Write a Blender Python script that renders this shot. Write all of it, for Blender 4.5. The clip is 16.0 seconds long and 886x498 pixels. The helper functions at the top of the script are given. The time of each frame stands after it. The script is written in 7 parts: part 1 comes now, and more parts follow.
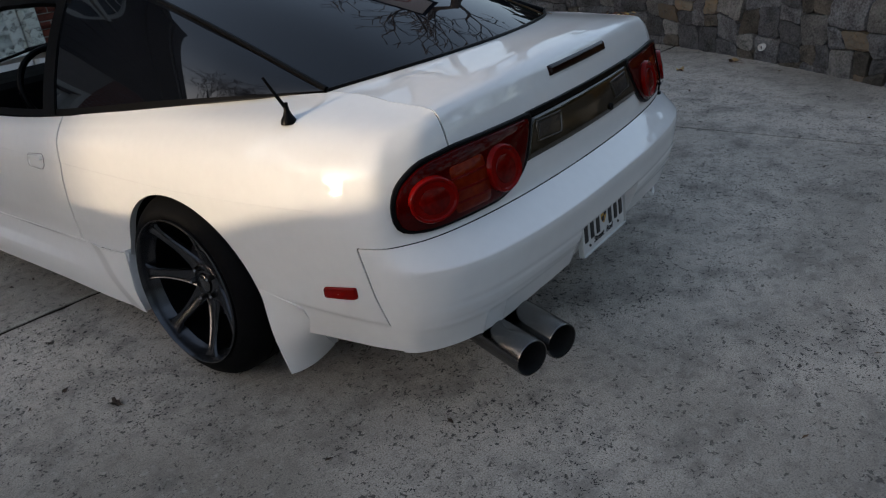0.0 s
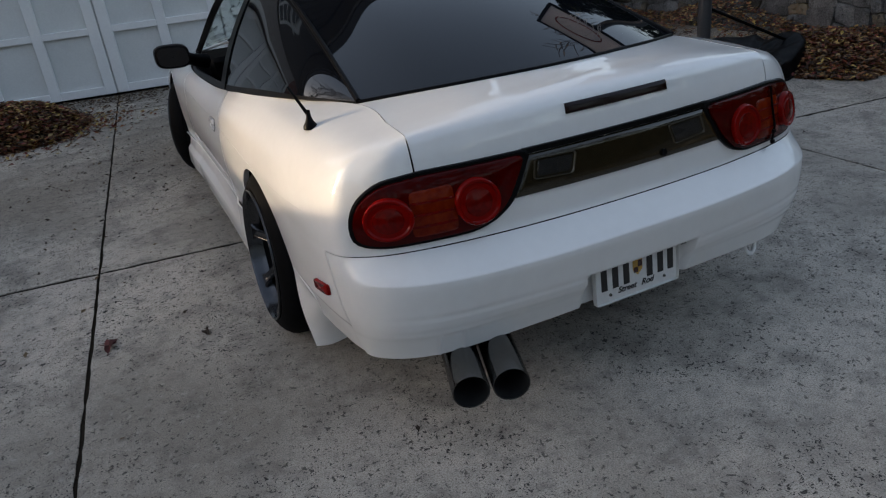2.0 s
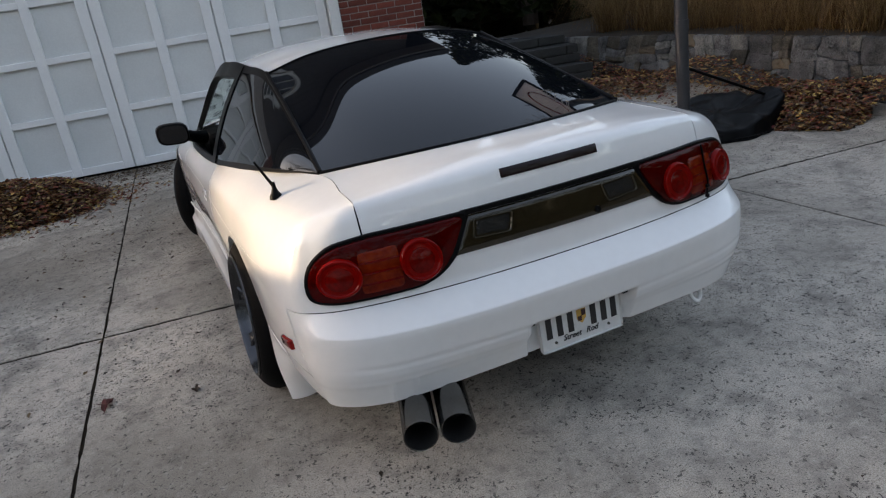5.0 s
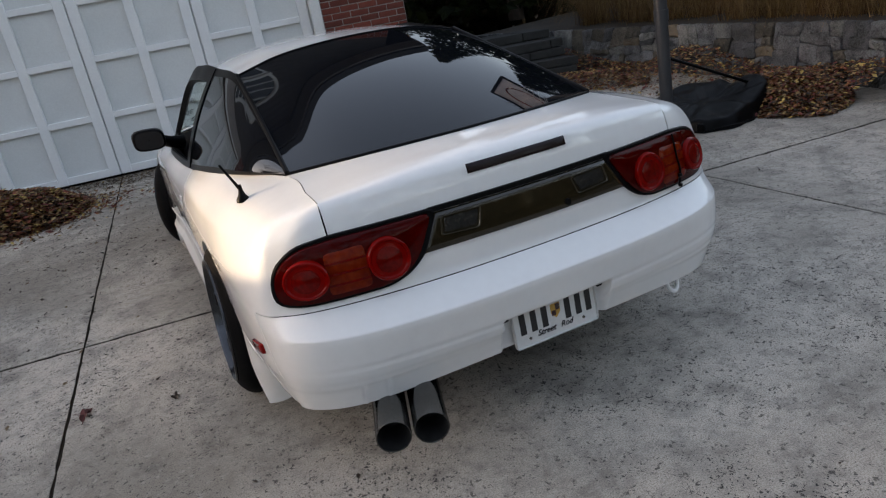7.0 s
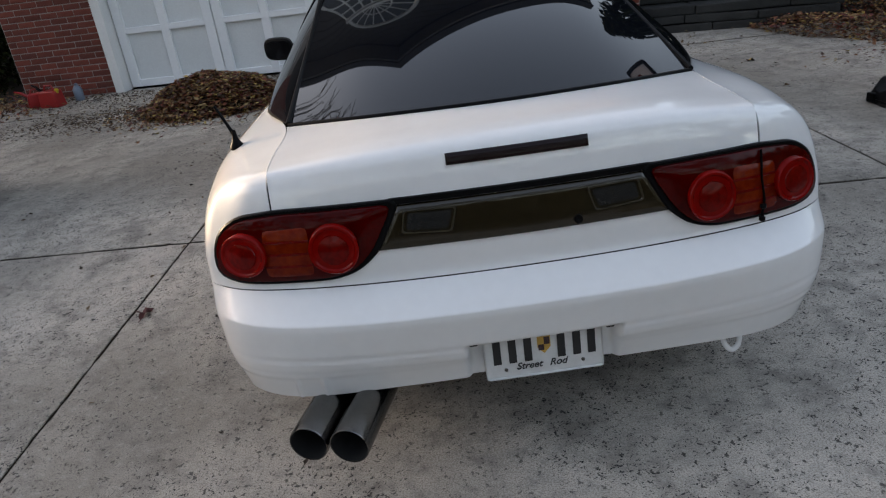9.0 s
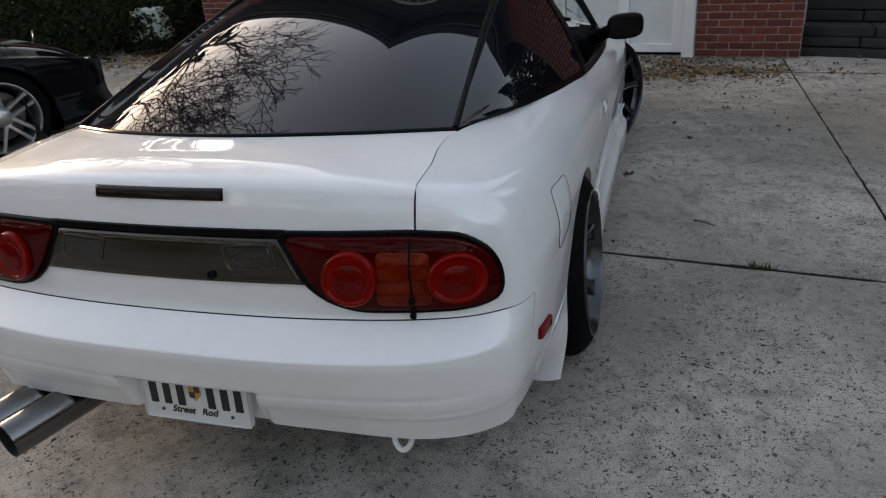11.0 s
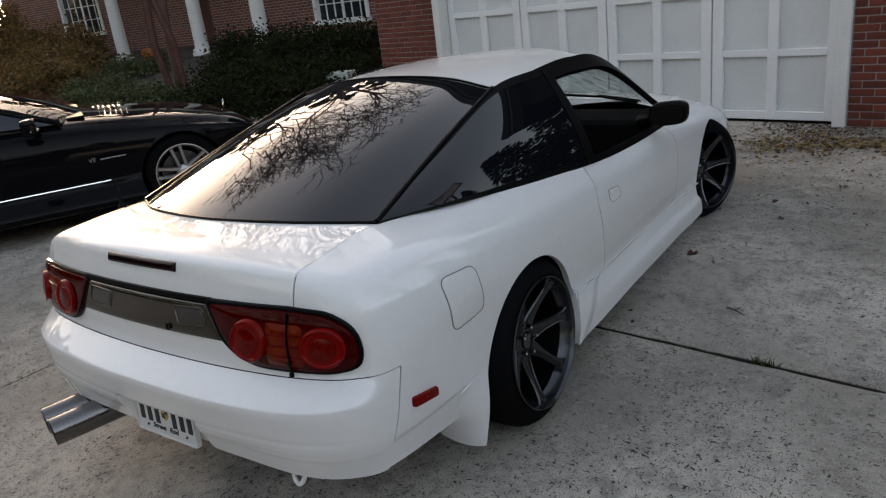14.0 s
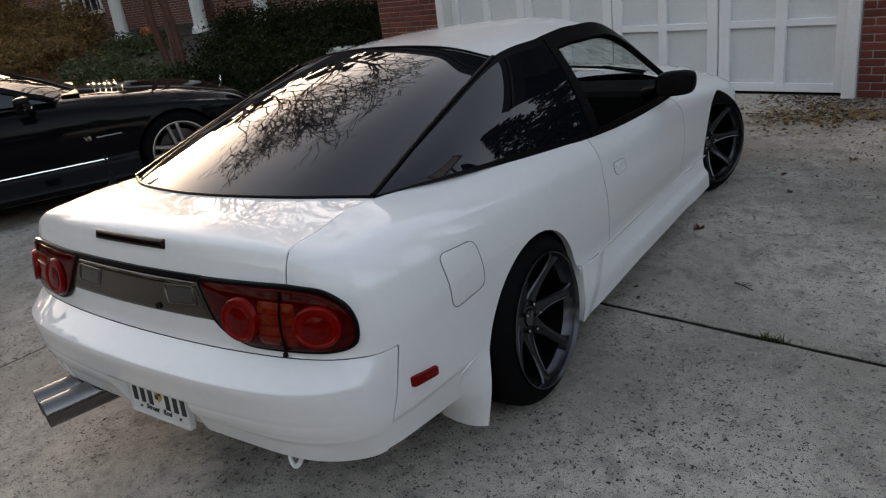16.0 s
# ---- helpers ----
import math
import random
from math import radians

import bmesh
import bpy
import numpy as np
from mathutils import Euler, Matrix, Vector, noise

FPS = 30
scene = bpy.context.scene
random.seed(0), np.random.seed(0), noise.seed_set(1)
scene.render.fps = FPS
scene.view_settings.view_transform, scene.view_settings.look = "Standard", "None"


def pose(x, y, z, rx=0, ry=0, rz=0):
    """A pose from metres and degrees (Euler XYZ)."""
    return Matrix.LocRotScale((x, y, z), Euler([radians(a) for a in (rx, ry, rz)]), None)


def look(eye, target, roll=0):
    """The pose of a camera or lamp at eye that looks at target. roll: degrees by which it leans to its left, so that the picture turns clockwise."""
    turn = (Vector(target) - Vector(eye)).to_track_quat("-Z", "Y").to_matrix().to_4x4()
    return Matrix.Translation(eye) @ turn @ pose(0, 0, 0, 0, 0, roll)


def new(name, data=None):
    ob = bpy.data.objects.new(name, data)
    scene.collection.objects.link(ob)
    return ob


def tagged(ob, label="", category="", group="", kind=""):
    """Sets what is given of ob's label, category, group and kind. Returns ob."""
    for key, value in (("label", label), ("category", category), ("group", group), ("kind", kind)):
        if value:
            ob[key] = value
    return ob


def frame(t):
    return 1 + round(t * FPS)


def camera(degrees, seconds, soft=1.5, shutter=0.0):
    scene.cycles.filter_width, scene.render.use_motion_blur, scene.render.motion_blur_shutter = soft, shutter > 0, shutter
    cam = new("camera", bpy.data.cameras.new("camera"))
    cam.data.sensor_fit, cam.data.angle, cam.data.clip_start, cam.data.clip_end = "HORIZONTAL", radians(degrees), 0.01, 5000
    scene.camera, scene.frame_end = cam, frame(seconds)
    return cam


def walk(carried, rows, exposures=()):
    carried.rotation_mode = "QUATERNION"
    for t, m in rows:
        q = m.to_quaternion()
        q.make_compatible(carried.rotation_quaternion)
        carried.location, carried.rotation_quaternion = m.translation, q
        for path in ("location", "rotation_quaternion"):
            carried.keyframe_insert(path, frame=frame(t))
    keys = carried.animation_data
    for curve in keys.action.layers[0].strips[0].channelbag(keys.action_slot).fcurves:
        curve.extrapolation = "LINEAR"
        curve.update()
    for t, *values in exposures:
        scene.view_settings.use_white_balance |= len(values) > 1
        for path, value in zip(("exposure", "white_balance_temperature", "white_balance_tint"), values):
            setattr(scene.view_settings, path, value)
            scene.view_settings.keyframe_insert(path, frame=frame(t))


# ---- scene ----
cam = camera(63.0, 16.0, soft=1.2)
PATH = [
    (0, (-1.915, -1.885, 1.341), (-0.53, -0.738, 0.466), -6.7),
    (0.5, (-1.692, -2.131, 1.36), (-0.57, -0.73, 0.478), -6.2),
    (1, (-1.467, -2.265, 1.35), (-0.495, -0.734, 0.506), -7.6),
    (1.5, (-1.301, -2.351, 1.371), (-0.453, -0.754, 0.517), -7.3),
    (2, (-1.238, -2.456, 1.387), (-0.522, -0.792, 0.54), -6.7),
    (2.5, (-1.208, -2.544, 1.393), (-0.55, -0.843, 0.573), -7.3),
    (3, (-1.181, -2.595, 1.413), (-0.523, -0.866, 0.654), -7.2),
    (3.5, (-1.157, -2.648, 1.424), (-0.476, -0.909, 0.707), -7.9),
    (4, (-1.136, -2.68, 1.431), (-0.435, -0.938, 0.743), -8.4),
    (6.5, (-1.07, -2.717, 1.409), (-0.381, -0.973, 0.712), -10.1),
    (7, (-1.028, -2.721, 1.402), (-0.325, -0.983, 0.706), -10.7),
    (7.5, (-0.9, -2.679, 1.392), (-0.272, -0.92, 0.675), -12.6),
    (8, (-0.699, -2.57, 1.396), (-0.261, -0.773, 0.635), -10.5),
    (8.5, (-0.499, -2.514, 1.376), (-0.195, -0.713, 0.562), -10.1),
    (9, (-0.226, -2.513, 1.393), (-0.198, -0.693, 0.563), -7.7),
    (9.5, (0.066, -2.455, 1.384), (0.01, -0.628, 0.574), -10.1),
    (10, (0.404, -2.363, 1.381), (0.18, -0.559, 0.554), -9.1),
    (12.5, (1.842, -2.023, 1.497), (0.816, -0.478, 0.75), -5.7),
    (13, (1.935, -2.053, 1.543), (0.799, -0.552, 0.866), -7.7),
    (13.5, (1.969, -2.064, 1.553), (0.854, -0.535, 0.906), -6.5),
    (14, (1.985, -2.065, 1.545), (0.885, -0.532, 0.88), -6.9),
    (14.5, (1.996, -2.07, 1.54), (0.909, -0.534, 0.863), -6.8),
    (15, (1.996, -2.071, 1.53), (0.913, -0.536, 0.845), -6.8),
    (15.5, (1.99, -2.055, 1.527), (0.918, -0.518, 0.83), -6.9),
    (16, (1.953, -2.0, 1.506), (0.851, -0.494, 0.787), -7.5),
]
walk(cam, [(t, look(eye, target, roll)) for t, eye, target, roll in PATH], exposures=[(0.0, 1.42, 5800, 14), (2.0, 1.64, 5950, 15), (3.0, 1.86, 6050, 16), (4.0, 2.17, 6200, 17), (9.0, 2.23, 6400, 18), (12.5, 2.24, 6800, 18), (14.0, 2.28, 6800, 18), (16.0, 2.21, 6800, 18)])

# ---- light ----
SUN_AZ, SUN_EL = radians(-65.5), radians(6.1)
world = bpy.data.worlds.new("world")
scene.world = world
world.use_nodes = True
wn = world.node_tree
sky = wn.nodes.new("ShaderNodeTexSky")
sky.sky_type, sky.sun_disc = "NISHITA", False
sky.sun_elevation, sky.sun_rotation = radians(6.1), SUN_AZ
sky.air_density, sky.dust_density, sky.ozone_density = 1.0, 3.0, 0.7
haze = wn.nodes.new("ShaderNodeHueSaturation")
haze.inputs["Saturation"].default_value = 0.7
wn.links.new(sky.outputs[0], haze.inputs["Color"])
wn.links.new(haze.outputs[0], wn.nodes["Background"].inputs[0])
wn.nodes["Background"].inputs[1].default_value = 0.15
sun_dir = Vector((math.sin(SUN_AZ) * math.cos(SUN_EL), math.cos(SUN_AZ) * math.cos(SUN_EL), math.sin(SUN_EL)))
sun = new("sun", bpy.data.lights.new("sun", "SUN"))
sun.data.energy, sun.data.angle, sun.data.color = 1.75, radians(0.8), (0.60, 0.46, 0.27)
sun.matrix_world = look(sun_dir * 30, (0, 0, 0))


# ---- materials ----
def mat(name, color, rough=0.6, metal=0.0, vary=0.15, scale=6.0, fine=60.0, bump=0.1, dist=0.004, color2=None, spec=0.5, coat=0.0, per_piece=0.0):
    """A Principled material with coarse and fine noise in colour, gloss and relief."""
    m = bpy.data.materials.new(name)
    m.use_nodes = True
    t = m.node_tree
    n, b = t.nodes, t.nodes["Principled BSDF"]
    co = n.new("ShaderNodeTexCoord")
    big, small = n.new("ShaderNodeTexNoise"), n.new("ShaderNodeTexNoise")
    big.inputs["Scale"].default_value, small.inputs["Scale"].default_value = scale, fine
    big.inputs["Detail"].default_value, small.inputs["Detail"].default_value = 5, 3
    for q in (big, small):
        t.links.new(co.outputs["Object"], q.inputs["Vector"])
    mix = n.new("ShaderNodeMix")
    mix.data_type = "RGBA"
    c2 = color2 or tuple(c * (1 - vary) for c in color)
    mix.inputs[6].default_value, mix.inputs[7].default_value = (*color, 1), (*c2, 1)
    add = n.new("ShaderNodeMath")
    add.operation = "ADD"
    t.links.new(big.outputs[0], add.inputs[0])
    t.links.new(small.outputs[0], add.inputs[1])
    ramp = n.new("ShaderNodeMapRange")
    ramp.inputs[1].default_value, ramp.inputs[2].default_value = 0.7, 1.3
    t.links.new(add.outputs[0], ramp.inputs[0])
    t.links.new(ramp.outputs[0], mix.inputs[0])
    out = mix.outputs[2]
    if per_piece:
        info, hsv, mul = n.new("ShaderNodeObjectInfo"), n.new("ShaderNodeHueSaturation"), n.new("ShaderNodeMapRange")
        mul.inputs[3].default_value, mul.inputs[4].default_value = 1 - per_piece, 1 + per_piece
        t.links.new(info.outputs["Random"], mul.inputs[0])
        t.links.new(mul.outputs[0], hsv.inputs["Value"])
        t.links.new(out, hsv.inputs["Color"])
        out = hsv.outputs[0]
    t.links.new(out, b.inputs["Base Color"])
    rr = n.new("ShaderNodeMapRange")
    rr.inputs[3].default_value, rr.inputs[4].default_value = max(0.02, rough * 0.85), min(1, rough * 1.15)
    t.links.new(big.outputs[0], rr.inputs[0])
    t.links.new(rr.outputs[0], b.inputs["Roughness"])
    b.inputs["Metallic"].default_value = metal
    b.inputs["Specular IOR Level"].default_value = spec
    b.inputs["Coat Weight"].default_value = coat
    b.inputs["Coat Roughness"].default_value = 0.03
    if bump:
        bp = n.new("ShaderNodeBump")
        bp.inputs["Strength"].default_value, bp.inputs["Distance"].default_value = bump, dist
        t.links.new(add.outputs[0], bp.inputs["Height"])
        t.links.new(bp.outputs[0], b.inputs["Normal"])
    return m


WHITE_PAINT = mat("white_car_paint", (0.85, 0.85, 0.84), 0.5, 0, 0.04, 2, 30, 0.0, coat=1.0, spec=0.35)
WHITE_PAINT.node_tree.nodes["Principled BSDF"].inputs["Coat IOR"].default_value = 1.75
WHITE_PAINT.node_tree.nodes["Principled BSDF"].inputs["Coat Roughness"].default_value = 0.02
BLACK_PAINT = mat("black_car_paint", (0.004, 0.004, 0.005), 0.05, 0, 0.2, 2, 30, 0.0, spec=0.08)
BLACK_TRIM = mat("black_trim", (0.004, 0.004, 0.0045), 0.34, 0, 0.3, 8, 90, 0.05, spec=0.07)
RUBBER = mat("rubber", (0.0045, 0.0045, 0.005), 0.75, 0, 0.3, 12, 120, 0.15, spec=0.06)
INTERIOR = mat("dark_interior", (0.006, 0.006, 0.0065), 0.85, 0, 0.3, 10, 120, 0.1, spec=0.1)
GUNMETAL = mat("gunmetal_alloy", (0.088, 0.09, 0.097), 0.22, 0.9, 0.15, 8, 80, 0.03)
STEEL = mat("steel", (0.19, 0.185, 0.18), 0.2, 1.0, 0.15, 10, 120, 0.03)
SOOT = mat("soot", (0.006, 0.006, 0.006), 0.9, 0, 0.3, 20, 90, 0.1)
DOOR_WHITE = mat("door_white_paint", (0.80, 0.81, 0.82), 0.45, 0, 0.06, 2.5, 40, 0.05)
BRICK_RED = mat("red_brick", (0.165, 0.036, 0.021), 0.85, 0, 0.4, 9, 90, 0.4, per_piece=0.3)
MORTAR = mat("mortar", (0.34, 0.31, 0.29), 0.95, 0, 0.25, 12, 120, 0.4)
STONE = mat("fieldstone", (0.142, 0.147, 0.155), 0.85, 0, 0.8, 9, 70, 0.9, 0.012, per_piece=0.5)
SOIL = mat("soil", (0.05, 0.04, 0.03), 0.95, 0, 0.4, 2, 40, 0.5)
GAP_GREY = mat("panel_gap", (0.05, 0.05, 0.05), 0.8, 0, 0.2, 8, 60, 0.0)
GLASS_DARK = mat("tinted_glass", (0.004, 0.005, 0.0075), 0.02, 0, 0.1, 2, 30, 0.0, spec=0.56)
RED_LENS = mat("red_lens", (0.205, 0.0025, 0.0013), 0.10, 0, 0.25, 8, 60, 0.0, coat=0.0, spec=0.13)
RED_CORE = mat("red_lens_core", (0.15, 0.002, 0.001), 0.12, 0, 0.5, 30, 90, 0.0, spec=0.2)
RED_DARK = mat("dark_red_surround", (0.06, 0.0006, 0.0004), 0.08, 0, 0.45, 12, 60, 0.0, coat=0.0, spec=0.16)
AMBER_LENS = mat("amber_lens", (0.17, 0.016, 0.001), 0.12, 0, 0.45, 22, 60, 0.0, color2=(0.10, 0.004, 0.0008), coat=0.0, spec=0.18)


# ---- mesh helpers ----
def mesh_of(name, bm, material, smooth=True):
    me = bpy.data.meshes.new(name)
    bmesh.ops.recalc_face_normals(bm, faces=bm.faces)
    bm.to_mesh(me)
    bm.free()
    me.materials.append(material)
    if smooth:
        for p in me.polygons:
            p.use_smooth = True
    return me


def part(name, bm, material, parent=None, label="", smooth=True, angle=0.6):
    """Links a bmesh as one mesh object under a thing."""
    ob = new(name, mesh_of(name, bm, material, smooth))
    if smooth and angle:
        ob.data.set_sharp_from_angle(angle=angle)
    ob.parent = parent
    if label:
        tagged(ob, label)
    return ob


def thing(name, label, category, group="", kind="", at=None):
    ob = new(name)
    ob.empty_display_size = 0.1
    if at is not None:
        ob.matrix_basis = at
    return tagged(ob, label, category, group, kind)


def box(bm, x0, x1, y0, y1, z0, z1, bevel=0.0, seg=1):
    r = bmesh.ops.create_cube(bm, size=1.0)
    bmesh.ops.transform(bm, verts=r["verts"], matrix=Matrix.Translation(((x0 + x1) / 2, (y0 + y1) / 2, (z0 + z1) / 2)) @ Matrix.Diagonal((x1 - x0, y1 - y0, z1 - z0, 1)))
    if bevel:
        es = list({e for v in r["verts"] for e in v.link_edges})
        bmesh.ops.bevel(bm, geom=es, offset=bevel, segments=seg, affect="EDGES", profile=0.7)


def box_bm(x0, x1, y0, y1, z0, z1, bevel=0.0, seg=1):
    bm = bmesh.new()
    box(bm, x0, x1, y0, y1, z0, z1, bevel, seg)
    return bm


def grid_bm(P, bm=None, close_u=False, close_v=False):
    """Quads over an array of points P[n][m]."""
    bm = bm or bmesh.new()
    n, m = len(P), len(P[0])
    vs = [[bm.verts.new(tuple(p)) for p in row] for row in P]
    for i in range(n if close_u else n - 1):
        for j in range(m if close_v else m - 1):
            a, b, c, d = vs[i][j], vs[(i + 1) % n][j], vs[(i + 1) % n][(j + 1) % m], vs[i][(j + 1) % m]
            if len({a, b, c, d}) == 4:
                try:
                    bm.faces.new((a, b, c, d))
                except ValueError:
                    pass
    return bm


def tube_bm(points, radius, sides=8, bm=None, caps=True):
    """A round rod along points; radius a number or one for each point."""
    pts = [Vector(p) for p in points]
    rad = radius if isinstance(radius, (list, tuple)) else [radius] * len(pts)
    rows = []
    up = Vector((0.3, 0.2, 1)).normalized()
    for i, p in enumerate(pts):
        d = (pts[min(i + 1, len(pts) - 1)] - pts[max(i - 1, 0)]).normalized()
        a = d.cross(up)
        if a.length < 0.05:
            a = d.cross(Vector((1, 0, 0)))
        a.normalize()
        b = d.cross(a)
        rows.append([p + (a * math.cos(2 * math.pi * k / sides) + b * math.sin(2 * math.pi * k / sides)) * rad[i] for k in range(sides)])
    bm = grid_bm(rows, bm, close_v=True)
    if caps:
        bm.verts.ensure_lookup_table()
        total = len(bm.verts)
        for s in (total - sides * len(rows), total - sides):
            bm.faces.new([bm.verts[s + k] for k in range(sides)])
    return bm


def lathe_bm(profile, axis="x", sides=48, bm=None, close=False):
    """Turns (radius, along) pairs round an axis."""
    rows = []
    for r, h in profile:
        row = []
        for k in range(sides):
            a = 2 * math.pi * k / sides
            c, s = r * math.cos(a), r * math.sin(a)
            row.append({"x": (h, c, s), "y": (c, h, s), "z": (c, s, h)}[axis])
        rows.append(row)
    return grid_bm(rows, bm, close_u=close, close_v=True)


def spline_w(t, n):
    """Catmull-Rom: four indices and weights for a place t on n points."""
    i = np.clip(np.floor(t).astype(int), 0, n - 2)
    f = t - i
    w = np.stack([(-f + 2 * f**2 - f**3) / 2, (2 - 5 * f**2 + 3 * f**3) / 2, (f + 4 * f**2 - 3 * f**3) / 2, (-(f**2) + f**3) / 2], -1)
    return i, w


def curve(points, n):
    """n points on a smooth curve through the given ones."""
    p = np.array(points, float)
    q = np.vstack([2 * p[0] - p[1], p, 2 * p[-1] - p[-2]])
    i, w = spline_w(np.linspace(0, len(p) - 1, n), len(p))
    return sum(w[:, k, None] * q[i + k] for k in range(4))


def surf(net, U, V, mirror=True):
    """Points of a smooth surface through net[ring][column]: U along columns, V along rings."""
    net = np.array(net, float)
    K, J = net.shape[:2]
    flip = np.array([-1, 1, 1.0])
    left = net[:, 1:2] * flip if mirror else 2 * net[:, :1] - net[:, 1:2]
    right = net[:, -2:-1] * flip if mirror else 2 * net[:, -1:] - net[:, -2:-1]
    e = np.concatenate([left, net, right], 1)
    e = np.concatenate([2 * e[:1] - e[1:2], e, 2 * e[-1:] - e[-2:-1]], 0)
    U, V = np.broadcast_arrays(np.asarray(U, float), np.asarray(V, float))
    iu, wu = spline_w(U, J)
    iv, wv = spline_w(V, K)
    out = np.zeros(U.shape + (3,))
    for a in range(4):
        for b in range(4):
            out += (wv[..., a] * wu[..., b])[..., None] * e[iv + a, iu + b]
    return out


def both(P):
    return P, P * np.array([-1, 1, 1.0])

SMOKED = mat("smoked_plastic", (0.021, 0.0155, 0.007), 0.10, 0, 0.3, 5, 60, 0.0, coat=0.3)
# lamp rims lighter than the garnish: their edge highlight is put into the colour
SMOKED_RIM_HIGHLIGHT = mat("smoked_rim_highlight", (0.045, 0.038, 0.024), 0.15, 0, 0.3, 5, 60, 0.0, coat=0.3)
LAMP_GREY = mat("clear_lamp", (0.022, 0.022, 0.021), 0.1, 0, 0.3, 30, 120, 0.1, coat=0.5)
DARK_RED = mat("dark_red_lens", (0.035, 0.003, 0.005), 0.12, 0, 0.2, 8, 60, 0.0, coat=0.6)
BRAKE_DARK = mat("brake_lens", (0.008, 0.0015, 0.002), 0.12, 0, 0.2, 8, 60, 0.0, spec=0.25)
PLATE_WHITE = mat("plate_white", (0.68, 0.68, 0.66), 0.4, 0, 0.08, 10, 90, 0.02)
INK = mat("plate_ink", (0.015, 0.015, 0.016), 0.5, 0, 0.2, 20, 90, 0.0)
CREST_GOLD = mat("crest_gold", (0.55, 0.33, 0.06), 0.5, 0, 0.2, 60, 120, 0.0)
STEEL_DARK = mat("dark_steel", (0.10, 0.10, 0.105), 0.3, 1.0, 0.2, 12, 90, 0.03)
# near black: the dark reflection in the door mirrors is put into the colour
MIRROR = mat("mirror_dark_glass", (0.004, 0.004, 0.005), 0.06, 0.0, 0.03, 3, 30, 0.0)


def clear_glass(name, tint=(0.82, 0.9, 0.86), ior=1.36):
    m = bpy.data.materials.new(name)
    m.use_nodes = True
    n, t = m.node_tree.nodes, m.node_tree
    n.remove(n["Principled BSDF"])
    tr, gl, mx = n.new("ShaderNodeBsdfTransparent"), n.new("ShaderNodeBsdfGlossy"), n.new("ShaderNodeMixShader")
    tr.inputs[0].default_value = (*tint, 1)
    gl.inputs["Roughness"].default_value = 0.01
    fr = n.new("ShaderNodeFresnel")
    fr.inputs[0].default_value = ior
    t.links.new(fr.outputs[0], mx.inputs[0])
    t.links.new(tr.outputs[0], mx.inputs[1])
    t.links.new(gl.outputs[0], mx.inputs[2])
    t.links.new(mx.outputs[0], n["Material Output"].inputs[0])
    return m


CLEAR_GLASS = clear_glass("clear_glass")
DIM_GLASS = clear_glass("green_tinted_glass", (0.45, 0.5, 0.42), 1.16)

